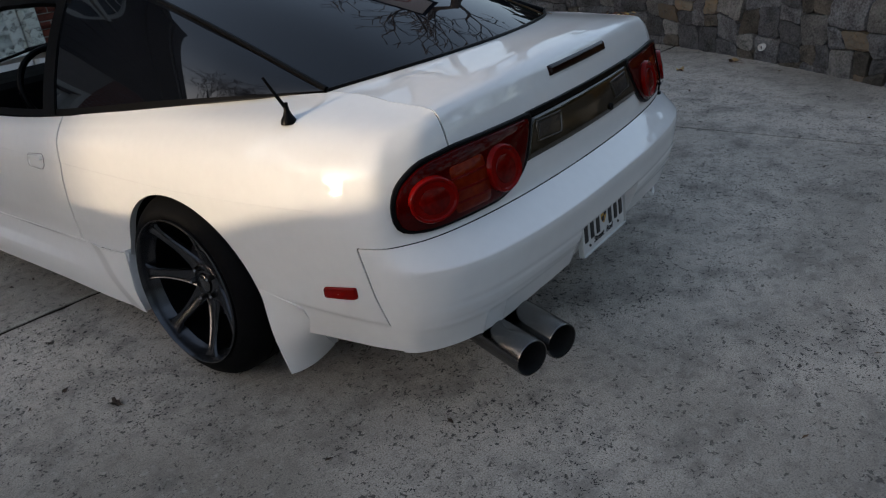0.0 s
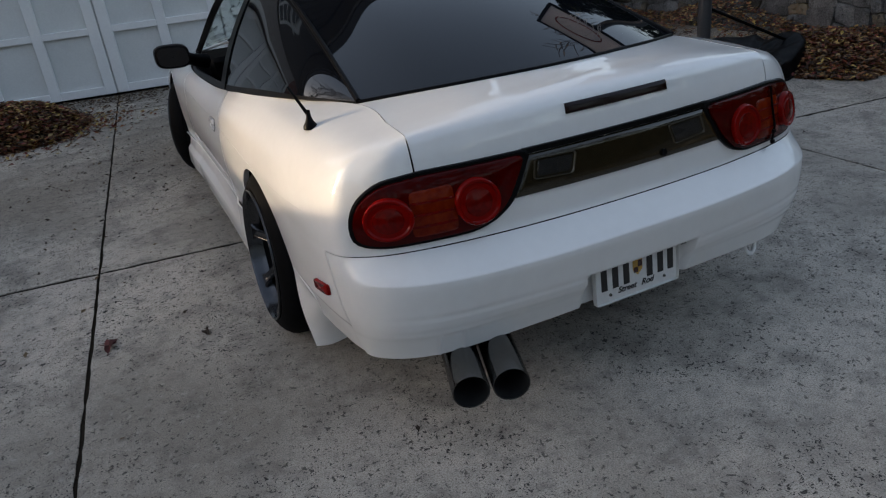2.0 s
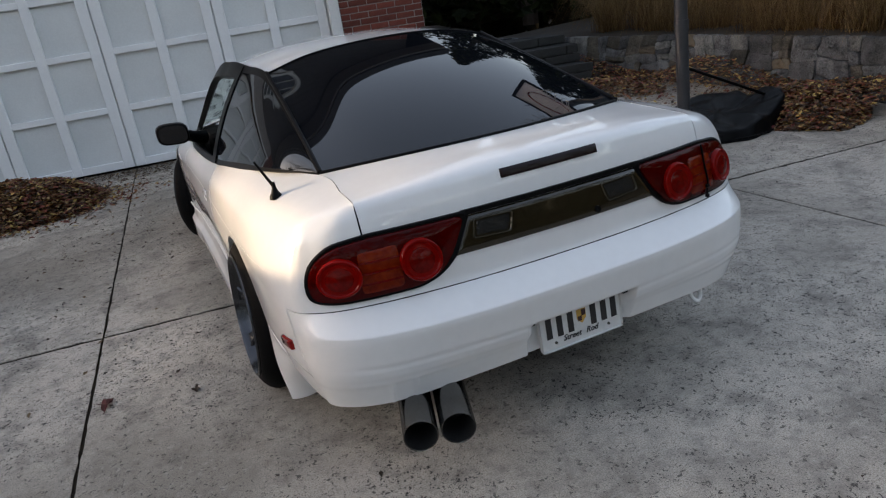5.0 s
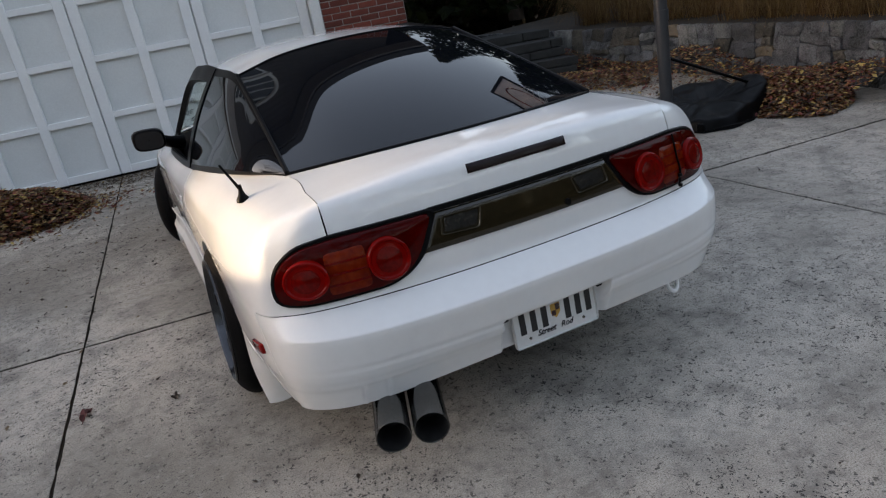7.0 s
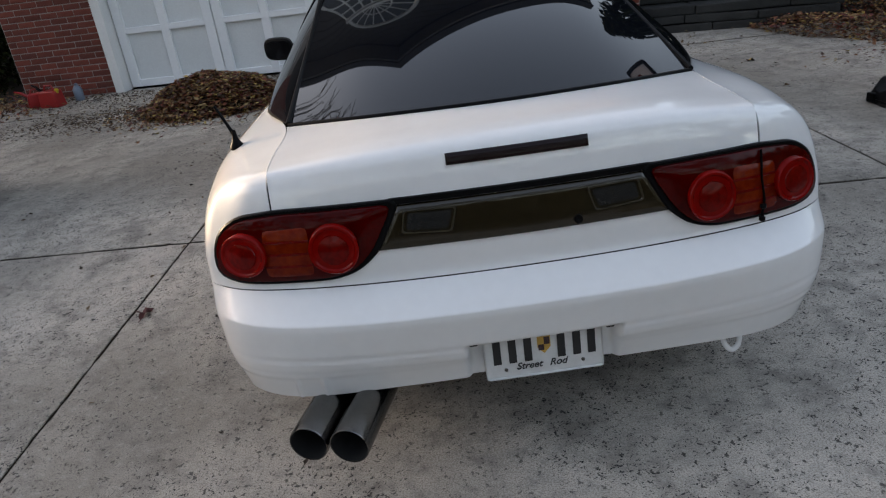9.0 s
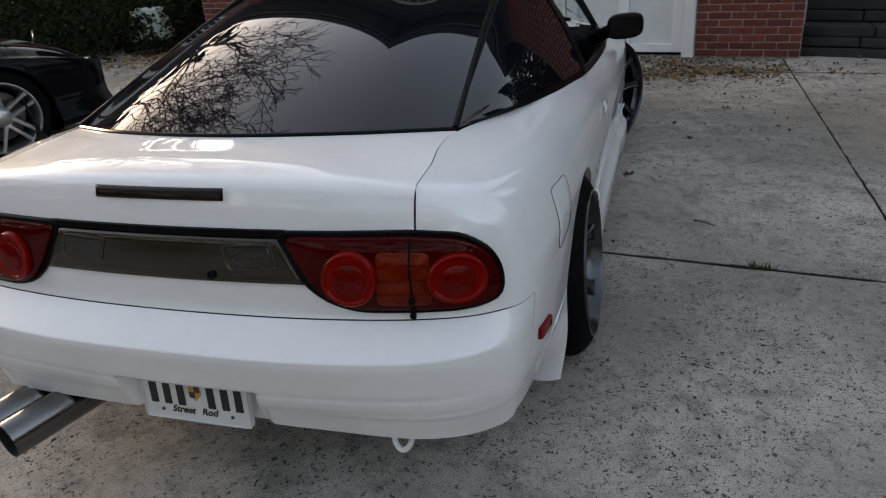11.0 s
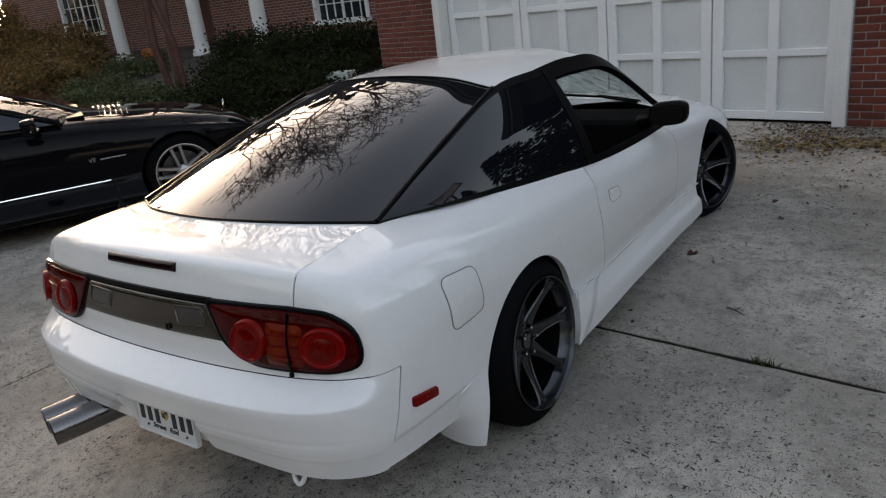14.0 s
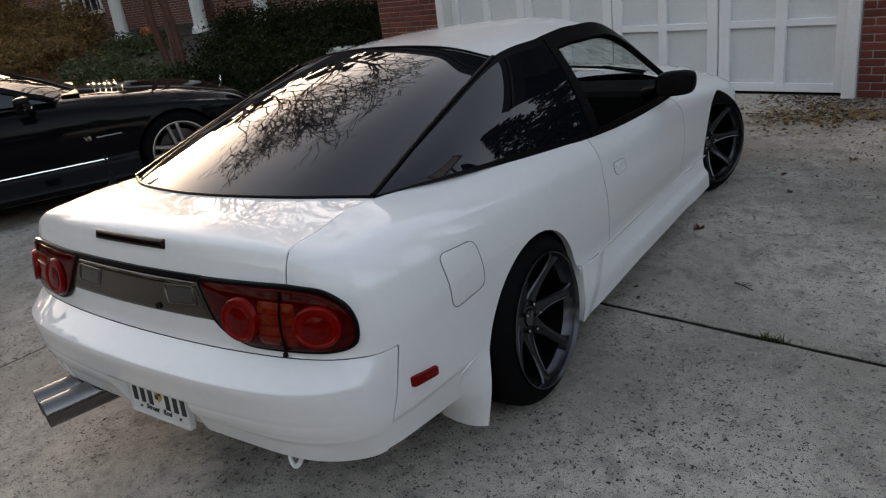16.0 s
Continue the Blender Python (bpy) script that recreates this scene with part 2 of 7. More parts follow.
def concrete():
    """Weathered concrete: worn smooth in places, dark pits and stones showing in others."""
    m = bpy.data.materials.new("concrete")
    m.use_nodes = True
    t = m.node_tree
    n, b = t.nodes, t.nodes["Principled BSDF"]
    co = n.new("ShaderNodeNewGeometry").outputs["Position"]

    def noise_at(scale, detail=4, rough=0.55):
        q = n.new("ShaderNodeTexNoise")
        q.inputs["Scale"].default_value, q.inputs["Detail"].default_value, q.inputs["Roughness"].default_value = scale, detail, rough
        t.links.new(co, q.inputs["Vector"])
        return q.outputs[0]

    def span(v, a, b2, lo=0.0, hi=1.0):
        q = n.new("ShaderNodeMapRange")
        q.interpolation_type = "SMOOTHSTEP"
        for k, w in enumerate((a, b2, lo, hi)):
            q.inputs[k + 1].default_value = w
        t.links.new(v, q.inputs[0])
        return q.outputs[0]

    def calc(op, p, q):
        k = n.new("ShaderNodeMath")
        k.operation = op
        for i, w in enumerate((p, q)):
            if isinstance(w, (int, float)):
                k.inputs[i].default_value = w
            else:
                t.links.new(w, k.inputs[i])
        return k.outputs[0]

    def blend(f, p, q):
        k = n.new("ShaderNodeMix")
        k.data_type = "RGBA"
        for i, w in ((0, f), (6, p), (7, q)):
            if isinstance(w, tuple):
                k.inputs[i].default_value = (*w, 1)
            else:
                t.links.new(w, k.inputs[i])
        return k.outputs[2]

    warp = n.new("ShaderNodeVectorMath")
    warp.operation = "ADD"
    wn_ = n.new("ShaderNodeTexNoise")
    wn_.inputs["Scale"].default_value = 55
    t.links.new(co, wn_.inputs["Vector"])
    sc = n.new("ShaderNodeVectorMath")
    sc.operation = "SCALE"
    sc.inputs[3].default_value = 0.05
    t.links.new(wn_.outputs["Color"], sc.inputs[0])
    t.links.new(co, warp.inputs[0])
    t.links.new(sc.outputs[0], warp.inputs[1])

    def cells(scale):
        v = n.new("ShaderNodeTexVoronoi")
        v.inputs["Scale"].default_value = scale
        t.links.new(warp.outputs[0], v.inputs["Vector"])
        return v
    v1, v2 = cells(50), cells(115)
    pick1 = n.new("ShaderNodeSeparateColor")
    pick2 = n.new("ShaderNodeSeparateColor")
    t.links.new(v1.outputs["Color"], pick1.inputs[0])
    t.links.new(v2.outputs["Color"], pick2.inputs[0])
    worn = span(noise_at(1.1, 5, 0.62), 0.42, 0.58)
    worn2 = span(noise_at(2.6, 4), 0.5, 0.66)
    pit1 = calc("MULTIPLY", span(v1.outputs["Distance"], 0.26, 0.40, 1, 0), calc("GREATER_THAN", pick1.outputs[0], 0.77))
    pit2 = calc("MULTIPLY", span(v2.outputs["Distance"], 0.30, 0.42, 1, 0), calc("GREATER_THAN", pick2.outputs[1], 0.66))
    gate = calc("MAXIMUM", calc("MULTIPLY", worn, 0.95), calc("MULTIPLY", worn2, 0.75))
    pits = calc("MAXIMUM", calc("MULTIPLY", pit1, calc("ADD", calc("MULTIPLY", gate, 0.35), 0.65)), calc("MULTIPLY", pit2, calc("ADD", gate, 0.38)))
    pale = calc("MULTIPLY", calc("MULTIPLY", span(v2.outputs["Distance"], 0.25, 0.45, 1, 0), calc("LESS_THAN", pick2.outputs[0], 0.07)), gate)
    base = blend(span(noise_at(0.55, 5, 0.6), 0.36, 0.62), (0.30, 0.272, 0.230), (0.635, 0.58, 0.50))
    base = blend(calc("MULTIPLY", span(noise_at(4.5, 5, 0.7), 0.42, 0.7), 0.7), base, (0.166, 0.152, 0.134))
    base = blend(calc("MULTIPLY", span(noise_at(210, 3), 0.40, 0.64), 0.6), base, (0.175, 0.158, 0.136))
    stain = span(noise_at(0.33, 6, 0.7), 0.56, 0.68)
    base = blend(calc("MULTIPLY", stain, 0.5), base, (0.15, 0.14, 0.125))
    base = blend(calc("MULTIPLY", pale, 0.7), base, (0.46, 0.44, 0.40))
    base = blend(calc("MULTIPLY", span(noise_at(16, 4, 0.65), 0.50, 0.72), 0.45), base, (0.16, 0.148, 0.130))
    base = blend(calc("MULTIPLY", span(noise_at(38, 3, 0.6), 0.55, 0.72), 0.4), base, (0.50, 0.468, 0.42))
    base = blend(calc("MULTIPLY", pits, 0.95), base, (0.032, 0.030, 0.028))
    t.links.new(base, b.inputs["Base Color"])
    b.inputs["Roughness"].default_value = 0.88
    b.inputs["Specular IOR Level"].default_value = 0.3
    h = calc("SUBTRACT", calc("MULTIPLY", noise_at(120, 4), 0.35), pits)
    bp = n.new("ShaderNodeBump")
    bp.inputs["Strength"].default_value, bp.inputs["Distance"].default_value = 0.8, 0.005
    t.links.new(h, bp.inputs["Height"])
    t.links.new(bp.outputs[0], b.inputs["Normal"])
    return m


CONCRETE = concrete()


def leafy(name, colors, rough=0.65, gloss=0.3, through_light=0.0):
    """Leaves and blades: a colour for each loose piece, with a mottle on it."""
    m = bpy.data.materials.new(name)
    m.use_nodes = True
    t = m.node_tree
    n, b = t.nodes, t.nodes["Principled BSDF"]
    g = n.new("ShaderNodeNewGeometry")
    r = n.new("ShaderNodeValToRGB")
    r.color_ramp.interpolation = "CONSTANT"
    while len(r.color_ramp.elements) < len(colors):
        r.color_ramp.elements.new(0.5)
    for i, c in enumerate(colors):
        r.color_ramp.elements[i].position = i / len(colors)
        r.color_ramp.elements[i].color = (*c, 1)
    t.links.new(g.outputs["Random Per Island"], r.inputs[0])
    q = n.new("ShaderNodeTexNoise")
    q.inputs["Scale"].default_value = 45
    hsv = n.new("ShaderNodeHueSaturation")
    mr = n.new("ShaderNodeMapRange")
    mr.inputs[3].default_value, mr.inputs[4].default_value = 0.6, 1.4
    t.links.new(q.outputs[0], mr.inputs[0])
    t.links.new(mr.outputs[0], hsv.inputs["Value"])
    t.links.new(r.outputs[0], hsv.inputs["Color"])
    t.links.new(hsv.outputs[0], b.inputs["Base Color"])
    b.inputs["Roughness"].default_value = rough
    b.inputs["Specular IOR Level"].default_value = gloss
    if through_light:
        tr, mx = n.new("ShaderNodeBsdfTranslucent"), n.new("ShaderNodeMixShader")
        mx.inputs[0].default_value = through_light
        t.links.new(hsv.outputs[0], tr.inputs[0])
        t.links.new(b.outputs[0], mx.inputs[1])
        t.links.new(tr.outputs[0], mx.inputs[2])
        t.links.new(mx.outputs[0], n["Material Output"].inputs[0])
    return m


LEAF_LITTER = leafy("leaf_litter", [(.18, .085, .04), (.25, .14, .06), (.08, .042, .028), (.32, .22, .10), (.19, .055, .033), (.05, .032, .023), (.44, .31, .09), (.15, .09, .05), (.13, .032, .028), (.24, .10, .042), (.07, .045, .03)])
LEAF_BROWN = leafy("dry_leaf", [(.06, .036, .022), (.10, .065, .036), (.045, .03, .021), (.15, .105, .06), (.035, .024, .018)])
LEAF_TAN = leafy("tan_leaf", [(.20, .13, .055), (.30, .21, .085), (.11, .065, .03), (.15, .11, .05), (.24, .14, .05), (.07, .045, .028)])
LEAF_RED = leafy("red_leaf", [(.10, .024, .022), (.075, .026, .022)])
HEDGE_LEAF = leafy("evergreen_leaf", [(.010, .0145, .003), (.0135, .0185, .0035), (.007, .0105, .0025), (.020, .025, .0055)], 0.6, 0.12, 0.2)
SHRUB_GOLD = leafy("autumn_shrub_leaf", [(.17, .10, .03), (.12, .075, .025), (.22, .13, .04), (.09, .06, .02)], 0.6, 0.3, 0.3)
SHRUB_RED = leafy("red_shrub_leaf", [(.21, .03, .035), (.15, .035, .035), (.09, .05, .025)], 0.6, 0.3, 0.25)
SHRUB_GREEN = leafy("grey_green_leaf", [(.07, .085, .03), (.045, .06, .02), (.11, .12, .065), (.035, .045, .014)], 0.6, 0.2, 0.2)
GRASS_GOLD = leafy("dry_grass_blade", [(0.21, 0.135, 0.058), (0.28, 0.19, 0.085), (0.14, 0.088, 0.04), (0.18, 0.115, 0.046), (0.10, 0.06, 0.03)], 0.7, 0.2, 0.3)
BARK = mat("bark", (0.10, 0.075, 0.058), 0.9, 0, 0.4, 8, 60, 0.6, 0.01)
BARK_RED = mat("smooth_red_bark", (0.085, 0.03, 0.019), 0.7, 0, 0.35, 5, 60, 0.3)
SOFFIT = mat("brown_soffit", (0.13, 0.115, 0.10), 0.6, 0, 0.2, 4, 50, 0.1)
SIDING = mat("dark_gable_boards", (0.05, 0.044, 0.04), 0.7, 0, 0.3, 4, 50, 0.2)
ROOF_DARK = mat("roof_shingle", (0.045, 0.043, 0.045), 0.9, 0, 0.3, 6, 60, 0.4)
TRIM_WHITE = mat("white_trim_paint", (0.74, 0.74, 0.72), 0.5, 0, 0.1, 4, 60, 0.1)
WINDOW_GLASS = mat("window_glass", (0.02, 0.025, 0.03), 0.04, 0, 0.2, 2, 20, 0.0, spec=0.6)
TARP = mat("black_tarp", (0.0035, 0.0035, 0.004), 0.4, 0, 0.3, 5, 200, 0.15, spec=0.09)
POLE = mat("grey_pole_paint", (0.045, 0.047, 0.052), 0.45, 0.2, 0.25, 6, 80, 0.1)
RED_PLASTIC = mat("red_plastic", (0.32, 0.012, 0.012), 0.4, 0, 0.25, 8, 60, 0.05)
YELLOW_PLASTIC = mat("yellow_plastic", (0.6, 0.45, 0.03), 0.4, 0, 0.2, 8, 60, 0.05)
BLUE_GREY = mat("blue_grey_plastic", (0.16, 0.20, 0.26), 0.5, 0, 0.2, 8, 60, 0.05)
PALE_GREEN = mat("pale_green_plastic", (0.52, 0.57, 0.53), 0.45, 0, 0.12, 6, 60, 0.05)
PUMPKIN = mat("pumpkin_skin", (0.45, 0.11, 0.015), 0.5, 0, 0.25, 8, 60, 0.1)
SLATE = mat("grey_step_stone", (0.027, 0.0275, 0.026), 0.85, 0, 0.4, 5, 60, 0.5, 0.01, per_piece=0.2)
CHROME = mat("chrome", (0.75, 0.75, 0.76), 0.12, 1.0, 0.1, 8, 60, 0.02)
SILVER = mat("silver_alloy", (0.42, 0.42, 0.43), 0.3, 0.9, 0.15, 8, 60, 0.03)
LEATHER = mat("tan_leather", (0.42, 0.36, 0.26), 0.6, 0, 0.2, 10, 90, 0.1)
BACKBOARD = mat("backboard_white", (0.65, 0.62, 0.66), 0.25, 0, 0.08, 4, 60, 0.0)

STONE_PALE = mat("pale_fieldstone", (0.215, 0.215, 0.205), 0.85, 0, 0.7, 9, 70, 0.9, 0.012, per_piece=0.3)
STONE_BROWN = mat("brown_fieldstone", (0.10, 0.09, 0.072), 0.85, 0, 0.7, 9, 70, 0.9, 0.012, per_piece=0.4)
STONE_RUST = mat("rusty_fieldstone", (0.135, 0.096, 0.054), 0.85, 0, 0.6, 6, 60, 0.8, 0.012, per_piece=0.35, color2=(0.12, 0.11, 0.09))
DARK_MORTAR = mat("dark_mortar", (0.06, 0.057, 0.054), 0.95, 0, 0.3, 12, 90, 0.5)


def dense_ring(c, rnd):
    """A closed, slightly wandering outline through four corners, its corners cut."""
    out = []
    for i in range(4):
        a, b = Vector(c[i]), Vector(c[(i + 1) % 4])
        for t in (0.1, 0.37, 0.63, 0.9):
            p = a.lerp(b, t)
            out.append((p.x + rnd.uniform(-.006, .006), p.y + rnd.uniform(-.006, .006)))
    return out


def brick_tile():
    """Far brickwork: courses too small to build one by one."""
    m = bpy.data.materials.new("far_brick")
    m.use_nodes = True
    t = m.node_tree
    n, b = t.nodes, t.nodes["Principled BSDF"]
    g = n.new("ShaderNodeNewGeometry")
    sep, com = n.new("ShaderNodeSeparateXYZ"), n.new("ShaderNodeCombineXYZ")
    t.links.new(g.outputs["Position"], sep.inputs[0])
    t.links.new(sep.outputs[0], com.inputs[0])
    t.links.new(sep.outputs[2], com.inputs[1])
    k = n.new("ShaderNodeTexBrick")
    k.inputs["Color1"].default_value, k.inputs["Color2"].default_value, k.inputs["Mortar"].default_value = (.20, .06, .04, 1), (.11, .035, .027, 1), (.30, .27, .24, 1)
    k.inputs["Scale"].default_value, k.inputs["Brick Width"].default_value, k.inputs["Row Height"].default_value, k.inputs["Mortar Size"].default_value = 1, .2, .072, .008
    t.links.new(com.outputs[0], k.inputs["Vector"])
    t.links.new(k.outputs[0], b.inputs["Base Color"])
    b.inputs["Roughness"].default_value = .9
    return m


BRICK_TILE = brick_tile()
WOODS = leafy("woods_leaf", [(.03, .028, .018), (.045, .035, .02), (.02, .028, .014), (.06, .045, .025)], 0.8, 0.2, 0.1)
JOINT = mat("joint_dirt", (0.022, 0.017, 0.012), 0.95, 0, 0.4, 12, 90, 0.4, spec=0.1)

# door panels a little darker and greyer than the stiles and rails
DOOR_PANEL = mat("door_panel_greyer", (0.68, 0.70, 0.70), 0.6, 0, 0.10, 3, 70, 0.06)

# ---- ground ----
rng = random.Random(7)


def bank(x, y):
    """Height of the garden: level by the driveway, rising towards the house and behind the stone wall."""
    h = -0.06
    h += 1.0 * min(1, max(0, (y - 6.5) / 6)) * min(1, max(0, (-4.6 - x) / 3)) if x < -4.4 else 0
    return h


gx = [-400, -120, -60] + [-40 + 1.0 * k for k in range(66)] + [40, 60, 120, 400]
gy = [-400, -120, -60, -30, -20] + [-12 + 1.0 * k for k in range(45)] + [40, 60, 120, 400]
ground = tagged(part("ground", grid_bm([[(x, y, bank(x, y)) for x in gx] for y in gy]), SOIL, angle=0), "dark mulch and soil of the garden beds", "ground", kind="structure")
driveway = tagged(part("driveway", box_bm(-9, 5.5, -12, 6.4, -0.3, -0.007), JOINT, smooth=False), "worn grey concrete driveway in slabs with dark joints", "driveway", kind="structure")


def long_x(i, y):
    return (-8.6, -5.2 + 0.05 * y, -1.585 + 0.08 * y, 2.085, 4.0, 5.5)[i]


def cross_y(j, x):
    return (-12.0, -6.2 - 0.1 * x, -2.75 - 0.1 * x, 0.895 - 0.125 * x, 4.75 - 0.12 * x, 5.62 - 0.1835 * x)[j]


for i in range(5):
    for j in range(5):
        rows = []
        for b in np.linspace(0, 1, 71):
            row = []
            for a in np.linspace(0, 1, 71):
                x = y = 0.0
                for _ in range(6):
                    x = (1 - a) * long_x(i, y) + a * long_x(i + 1, y)
                    y = (1 - b) * cross_y(j, x) + b * cross_y(j + 1, x)
                w = 0.0085 + 0.004 * noise.noise(Vector((x * 5, y * 5, i + j))) + 0.007 * noise.noise(Vector((x * 22, y * 22, i + j)))
                x += 0.8 * w * (1 if a == 0 else -1 if a == 1 else 0)
                y += 1.5 * w * (1 if b == 0 else -1 if b == 1 else 0)
                low = 0.003 if a in (0, 1) or b in (0, 1) else 0.0
                row.append((x, y, -low))
            rows.append(row)
        bm = grid_bm(rows)
        rim = [e for e in bm.edges if e.is_boundary]
        r = bmesh.ops.extrude_edge_only(bm, edges=rim)
        for v in r["geom"]:
            if isinstance(v, bmesh.types.BMVert):
                v.co.z -= 0.034
        part("concrete_slab", bm, CONCRETE, driveway, smooth=False)

# ---- garage: brick front, gable, sectional door ----
WALL_Y = 5.25
GARAGE_AT = Matrix.Translation((-3.45, 6.27, 0.01)) @ Matrix.Rotation(radians(-10.4), 4, "Z") @ Matrix.Scale(1.10, 4) @ Matrix.Translation((3.2, -5.39, 0))
garage = thing("garage", "red brick garage with a dark gable roof", "garage", kind="structure", at=GARAGE_AT)
core = bmesh.new()
for x0, x1, z0, z1 in ((-4.36, -3.3, -0.1, 2.9), (1.2, 2.06, -0.1, 2.9), (-3.3, 1.2, 2.15, 2.9)):
    box(core, x0, x1, WALL_Y + 0.012, WALL_Y + 0.3, z0, z1)
box(core, -4.36, -4.11, WALL_Y + 0.3, 13, -0.1, 2.9)
box(core, 1.81, 2.06, WALL_Y + 0.3, 13, -0.1, 2.9)
part("mortar_wall", core, MORTAR, garage, smooth=False)


def wedge(bm, pts, y0, y1):
    lo, hi = [bm.verts.new((x, y0, z)) for x, z in pts], [bm.verts.new((x, y1, z)) for x, z in pts]
    bm.faces.new(lo)
    bm.faces.new(hi[::-1])
    for k in range(len(pts)):
        bm.faces.new((lo[k], lo[(k + 1) % len(pts)], hi[(k + 1) % len(pts)], hi[k]))
    return bm


PEAK = 5.8
part("gable", wedge(bmesh.new(), [(-4.36, 2.9), (2.06, 2.9), (2.06, 3.4), (-1.02, PEAK), (-4.36, 3.2)], WALL_Y, WALL_Y + 0.3), SIDING, garage, "dark grey-brown boarded gable", smooth=False)
part("roof", wedge(bmesh.new(), [(-4.6, 3.1), (-1.02, PEAK + 0.18), (2.56, 3.1), (2.56, 3.34), (-1.02, PEAK + 0.42), (-4.6, 3.34)], 4.75, 13), ROOF_DARK, garage, smooth=False)
part("fascia", wedge(bmesh.new(), [(-4.62, 3.08), (-1.02, PEAK + 0.16), (2.58, 3.08), (2.58, 3.32), (-1.02, PEAK + 0.40), (-4.62, 3.32)], 4.72, 4.748), ROOF_DARK, garage, smooth=False)
fan = part("fan_window", bmesh.new(), WINDOW_GLASS, garage, "half-round window with radial glazing bars")
bm = bmesh.new()
arc = [(-1.02 + 0.8 * math.cos(a), 3.95 + 0.8 * math.sin(a)) for a in np.linspace(0, math.pi, 25)]
wedge(bm, arc, WALL_Y - 0.02, WALL_Y + 0.02)
bm.to_mesh(fan.data)
bm.free()
part("window_frame", tube_bm([(x, WALL_Y - 0.03, z) for x, z in arc] + [(-1.82, WALL_Y - 0.03, 3.95), (0, WALL_Y - 0.03, 3.95)][:1] , 0.045, 8), TRIM_WHITE, fan)
part("window_sill", box_bm(-1.9, -0.14, WALL_Y - 0.08, WALL_Y, 3.88, 3.96, 0.01), TRIM_WHITE, fan, smooth=False)
part("glazing_bar", tube_bm([(-1.02 + 0.36 * math.cos(a), WALL_Y - 0.03, 3.95 + 0.36 * math.sin(a)) for a in np.linspace(0, math.pi, 16)], 0.018, 6), TRIM_WHITE, fan)
for a in np.linspace(0, math.pi, 9)[1:-1]:
    part("glazing_bar", tube_bm([(-1.02 + r * math.cos(a), WALL_Y - 0.03, 3.95 + r * math.sin(a)) for r in (0.04, 0.8)], 0.018, 6), TRIM_WHITE, fan)

for k in range(16):
    z = 2.96 + 0.19 * k
    w = min(3.06, (PEAK - z - 0.02) * 1.14)
    part("gable_board", wedge(bmesh.new(), [(-1.02 - w, z), (-1.02 + w, z), (-1.02 + w - .01, z + .03), (-1.02 - w + .01, z + .03)], WALL_Y - 0.012, WALL_Y - 0.001), SIDING, garage, smooth=False)
row = part("row_window", box_bm(-1.86, -0.18, WALL_Y - 0.02, WALL_Y + 0.02, 3.02, 3.84), WINDOW_GLASS, garage, "row of square panes under the half-round window", smooth=False)
for k in range(7):
    x = -1.84 + 0.273 * k
    part("glazing_bar", box_bm(x - 0.02, x + 0.02, WALL_Y - 0.045, WALL_Y - 0.02, 3.0, 3.88), TRIM_WHITE, row, smooth=False)
for z in (3.02, 3.30, 3.58, 3.84):
    part("glazing_bar", box_bm(-1.86, -0.18, WALL_Y - 0.043, WALL_Y - 0.022, z - 0.02, z + 0.02), TRIM_WHITE, row, smooth=False)
part("soffit", wedge(bmesh.new(), [(-4.55, 3.02), (-1.02, PEAK + 0.10), (2.51, 3.02), (2.51, 3.09), (-1.02, PEAK + 0.165), (-4.55, 3.09)], 4.76, WALL_Y), SOFFIT, garage, smooth=False)

gdoor = thing("garage_door", "white panelled sectional garage door, closed", "garage door", kind="structure", at=GARAGE_AT)
part("door_back", box_bm(-3.21, 1.13, 5.415, 5.46, 0.004, 2.12), DOOR_WHITE, gdoor, smooth=False)
for k in range(4):
    x0 = -3.2 + 1.08 * k
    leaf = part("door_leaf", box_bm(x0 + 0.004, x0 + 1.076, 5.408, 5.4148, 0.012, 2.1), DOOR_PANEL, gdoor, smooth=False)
    for a, b in ((0.006, 0.105), (0.495, 0.585), (0.975, 1.074)):
        part("stile", box_bm(x0 + a, x0 + b, 5.372, 5.408, 0.012, 2.1, 0.005), DOOR_WHITE, leaf, smooth=False)
    for z0, z1 in ((0.012, 0.085), (0.555, 0.615), (1.085, 1.145), (1.60, 1.66), (2.03, 2.1)):
        for a, b in ((0.105, 0.495), (0.585, 0.975)):
            part("rail", box_bm(x0 + a - .004, x0 + b + .004, 5.3745, 5.408, z0, z1, 0.004), DOOR_WHITE, leaf, smooth=False)
part("weather_strip", box_bm(-3.2, 1.12, 5.39, 5.43, -0.006, 0.012), BLACK_TRIM, gdoor, smooth=False)
for x0, x1 in ((-3.31, -3.205), (1.125, 1.225)):
    bm = box_bm(x0, x1, 5.225, 5.40, -0.005, 2.16, 0.006)
    part("door_frame", bm, TRIM_WHITE, gdoor, smooth=False)
part("lintel_trim", box_bm(-3.31, 1.225, 5.225, 5.40, 2.16, 2.27, 0.006), TRIM_WHITE, gdoor, smooth=False)

# ---- fieldstone wall: stones of uneven size on a curved line ----
WALL_LINE = curve([(1.6, -4.6), (2.35, -2.9), (3.1, -1.5), (3.75, -0.45), (4.2, 0.45), (4.42, 1.4), (4.52, 2.8), (4.46, 4.4), (4.3, 5.6), (4.1, 7.4)], 200)
arc_len = np.concatenate([[0], np.cumsum(np.linalg.norm(np.diff(WALL_LINE, axis=0), axis=1))])
TOP = 0.50


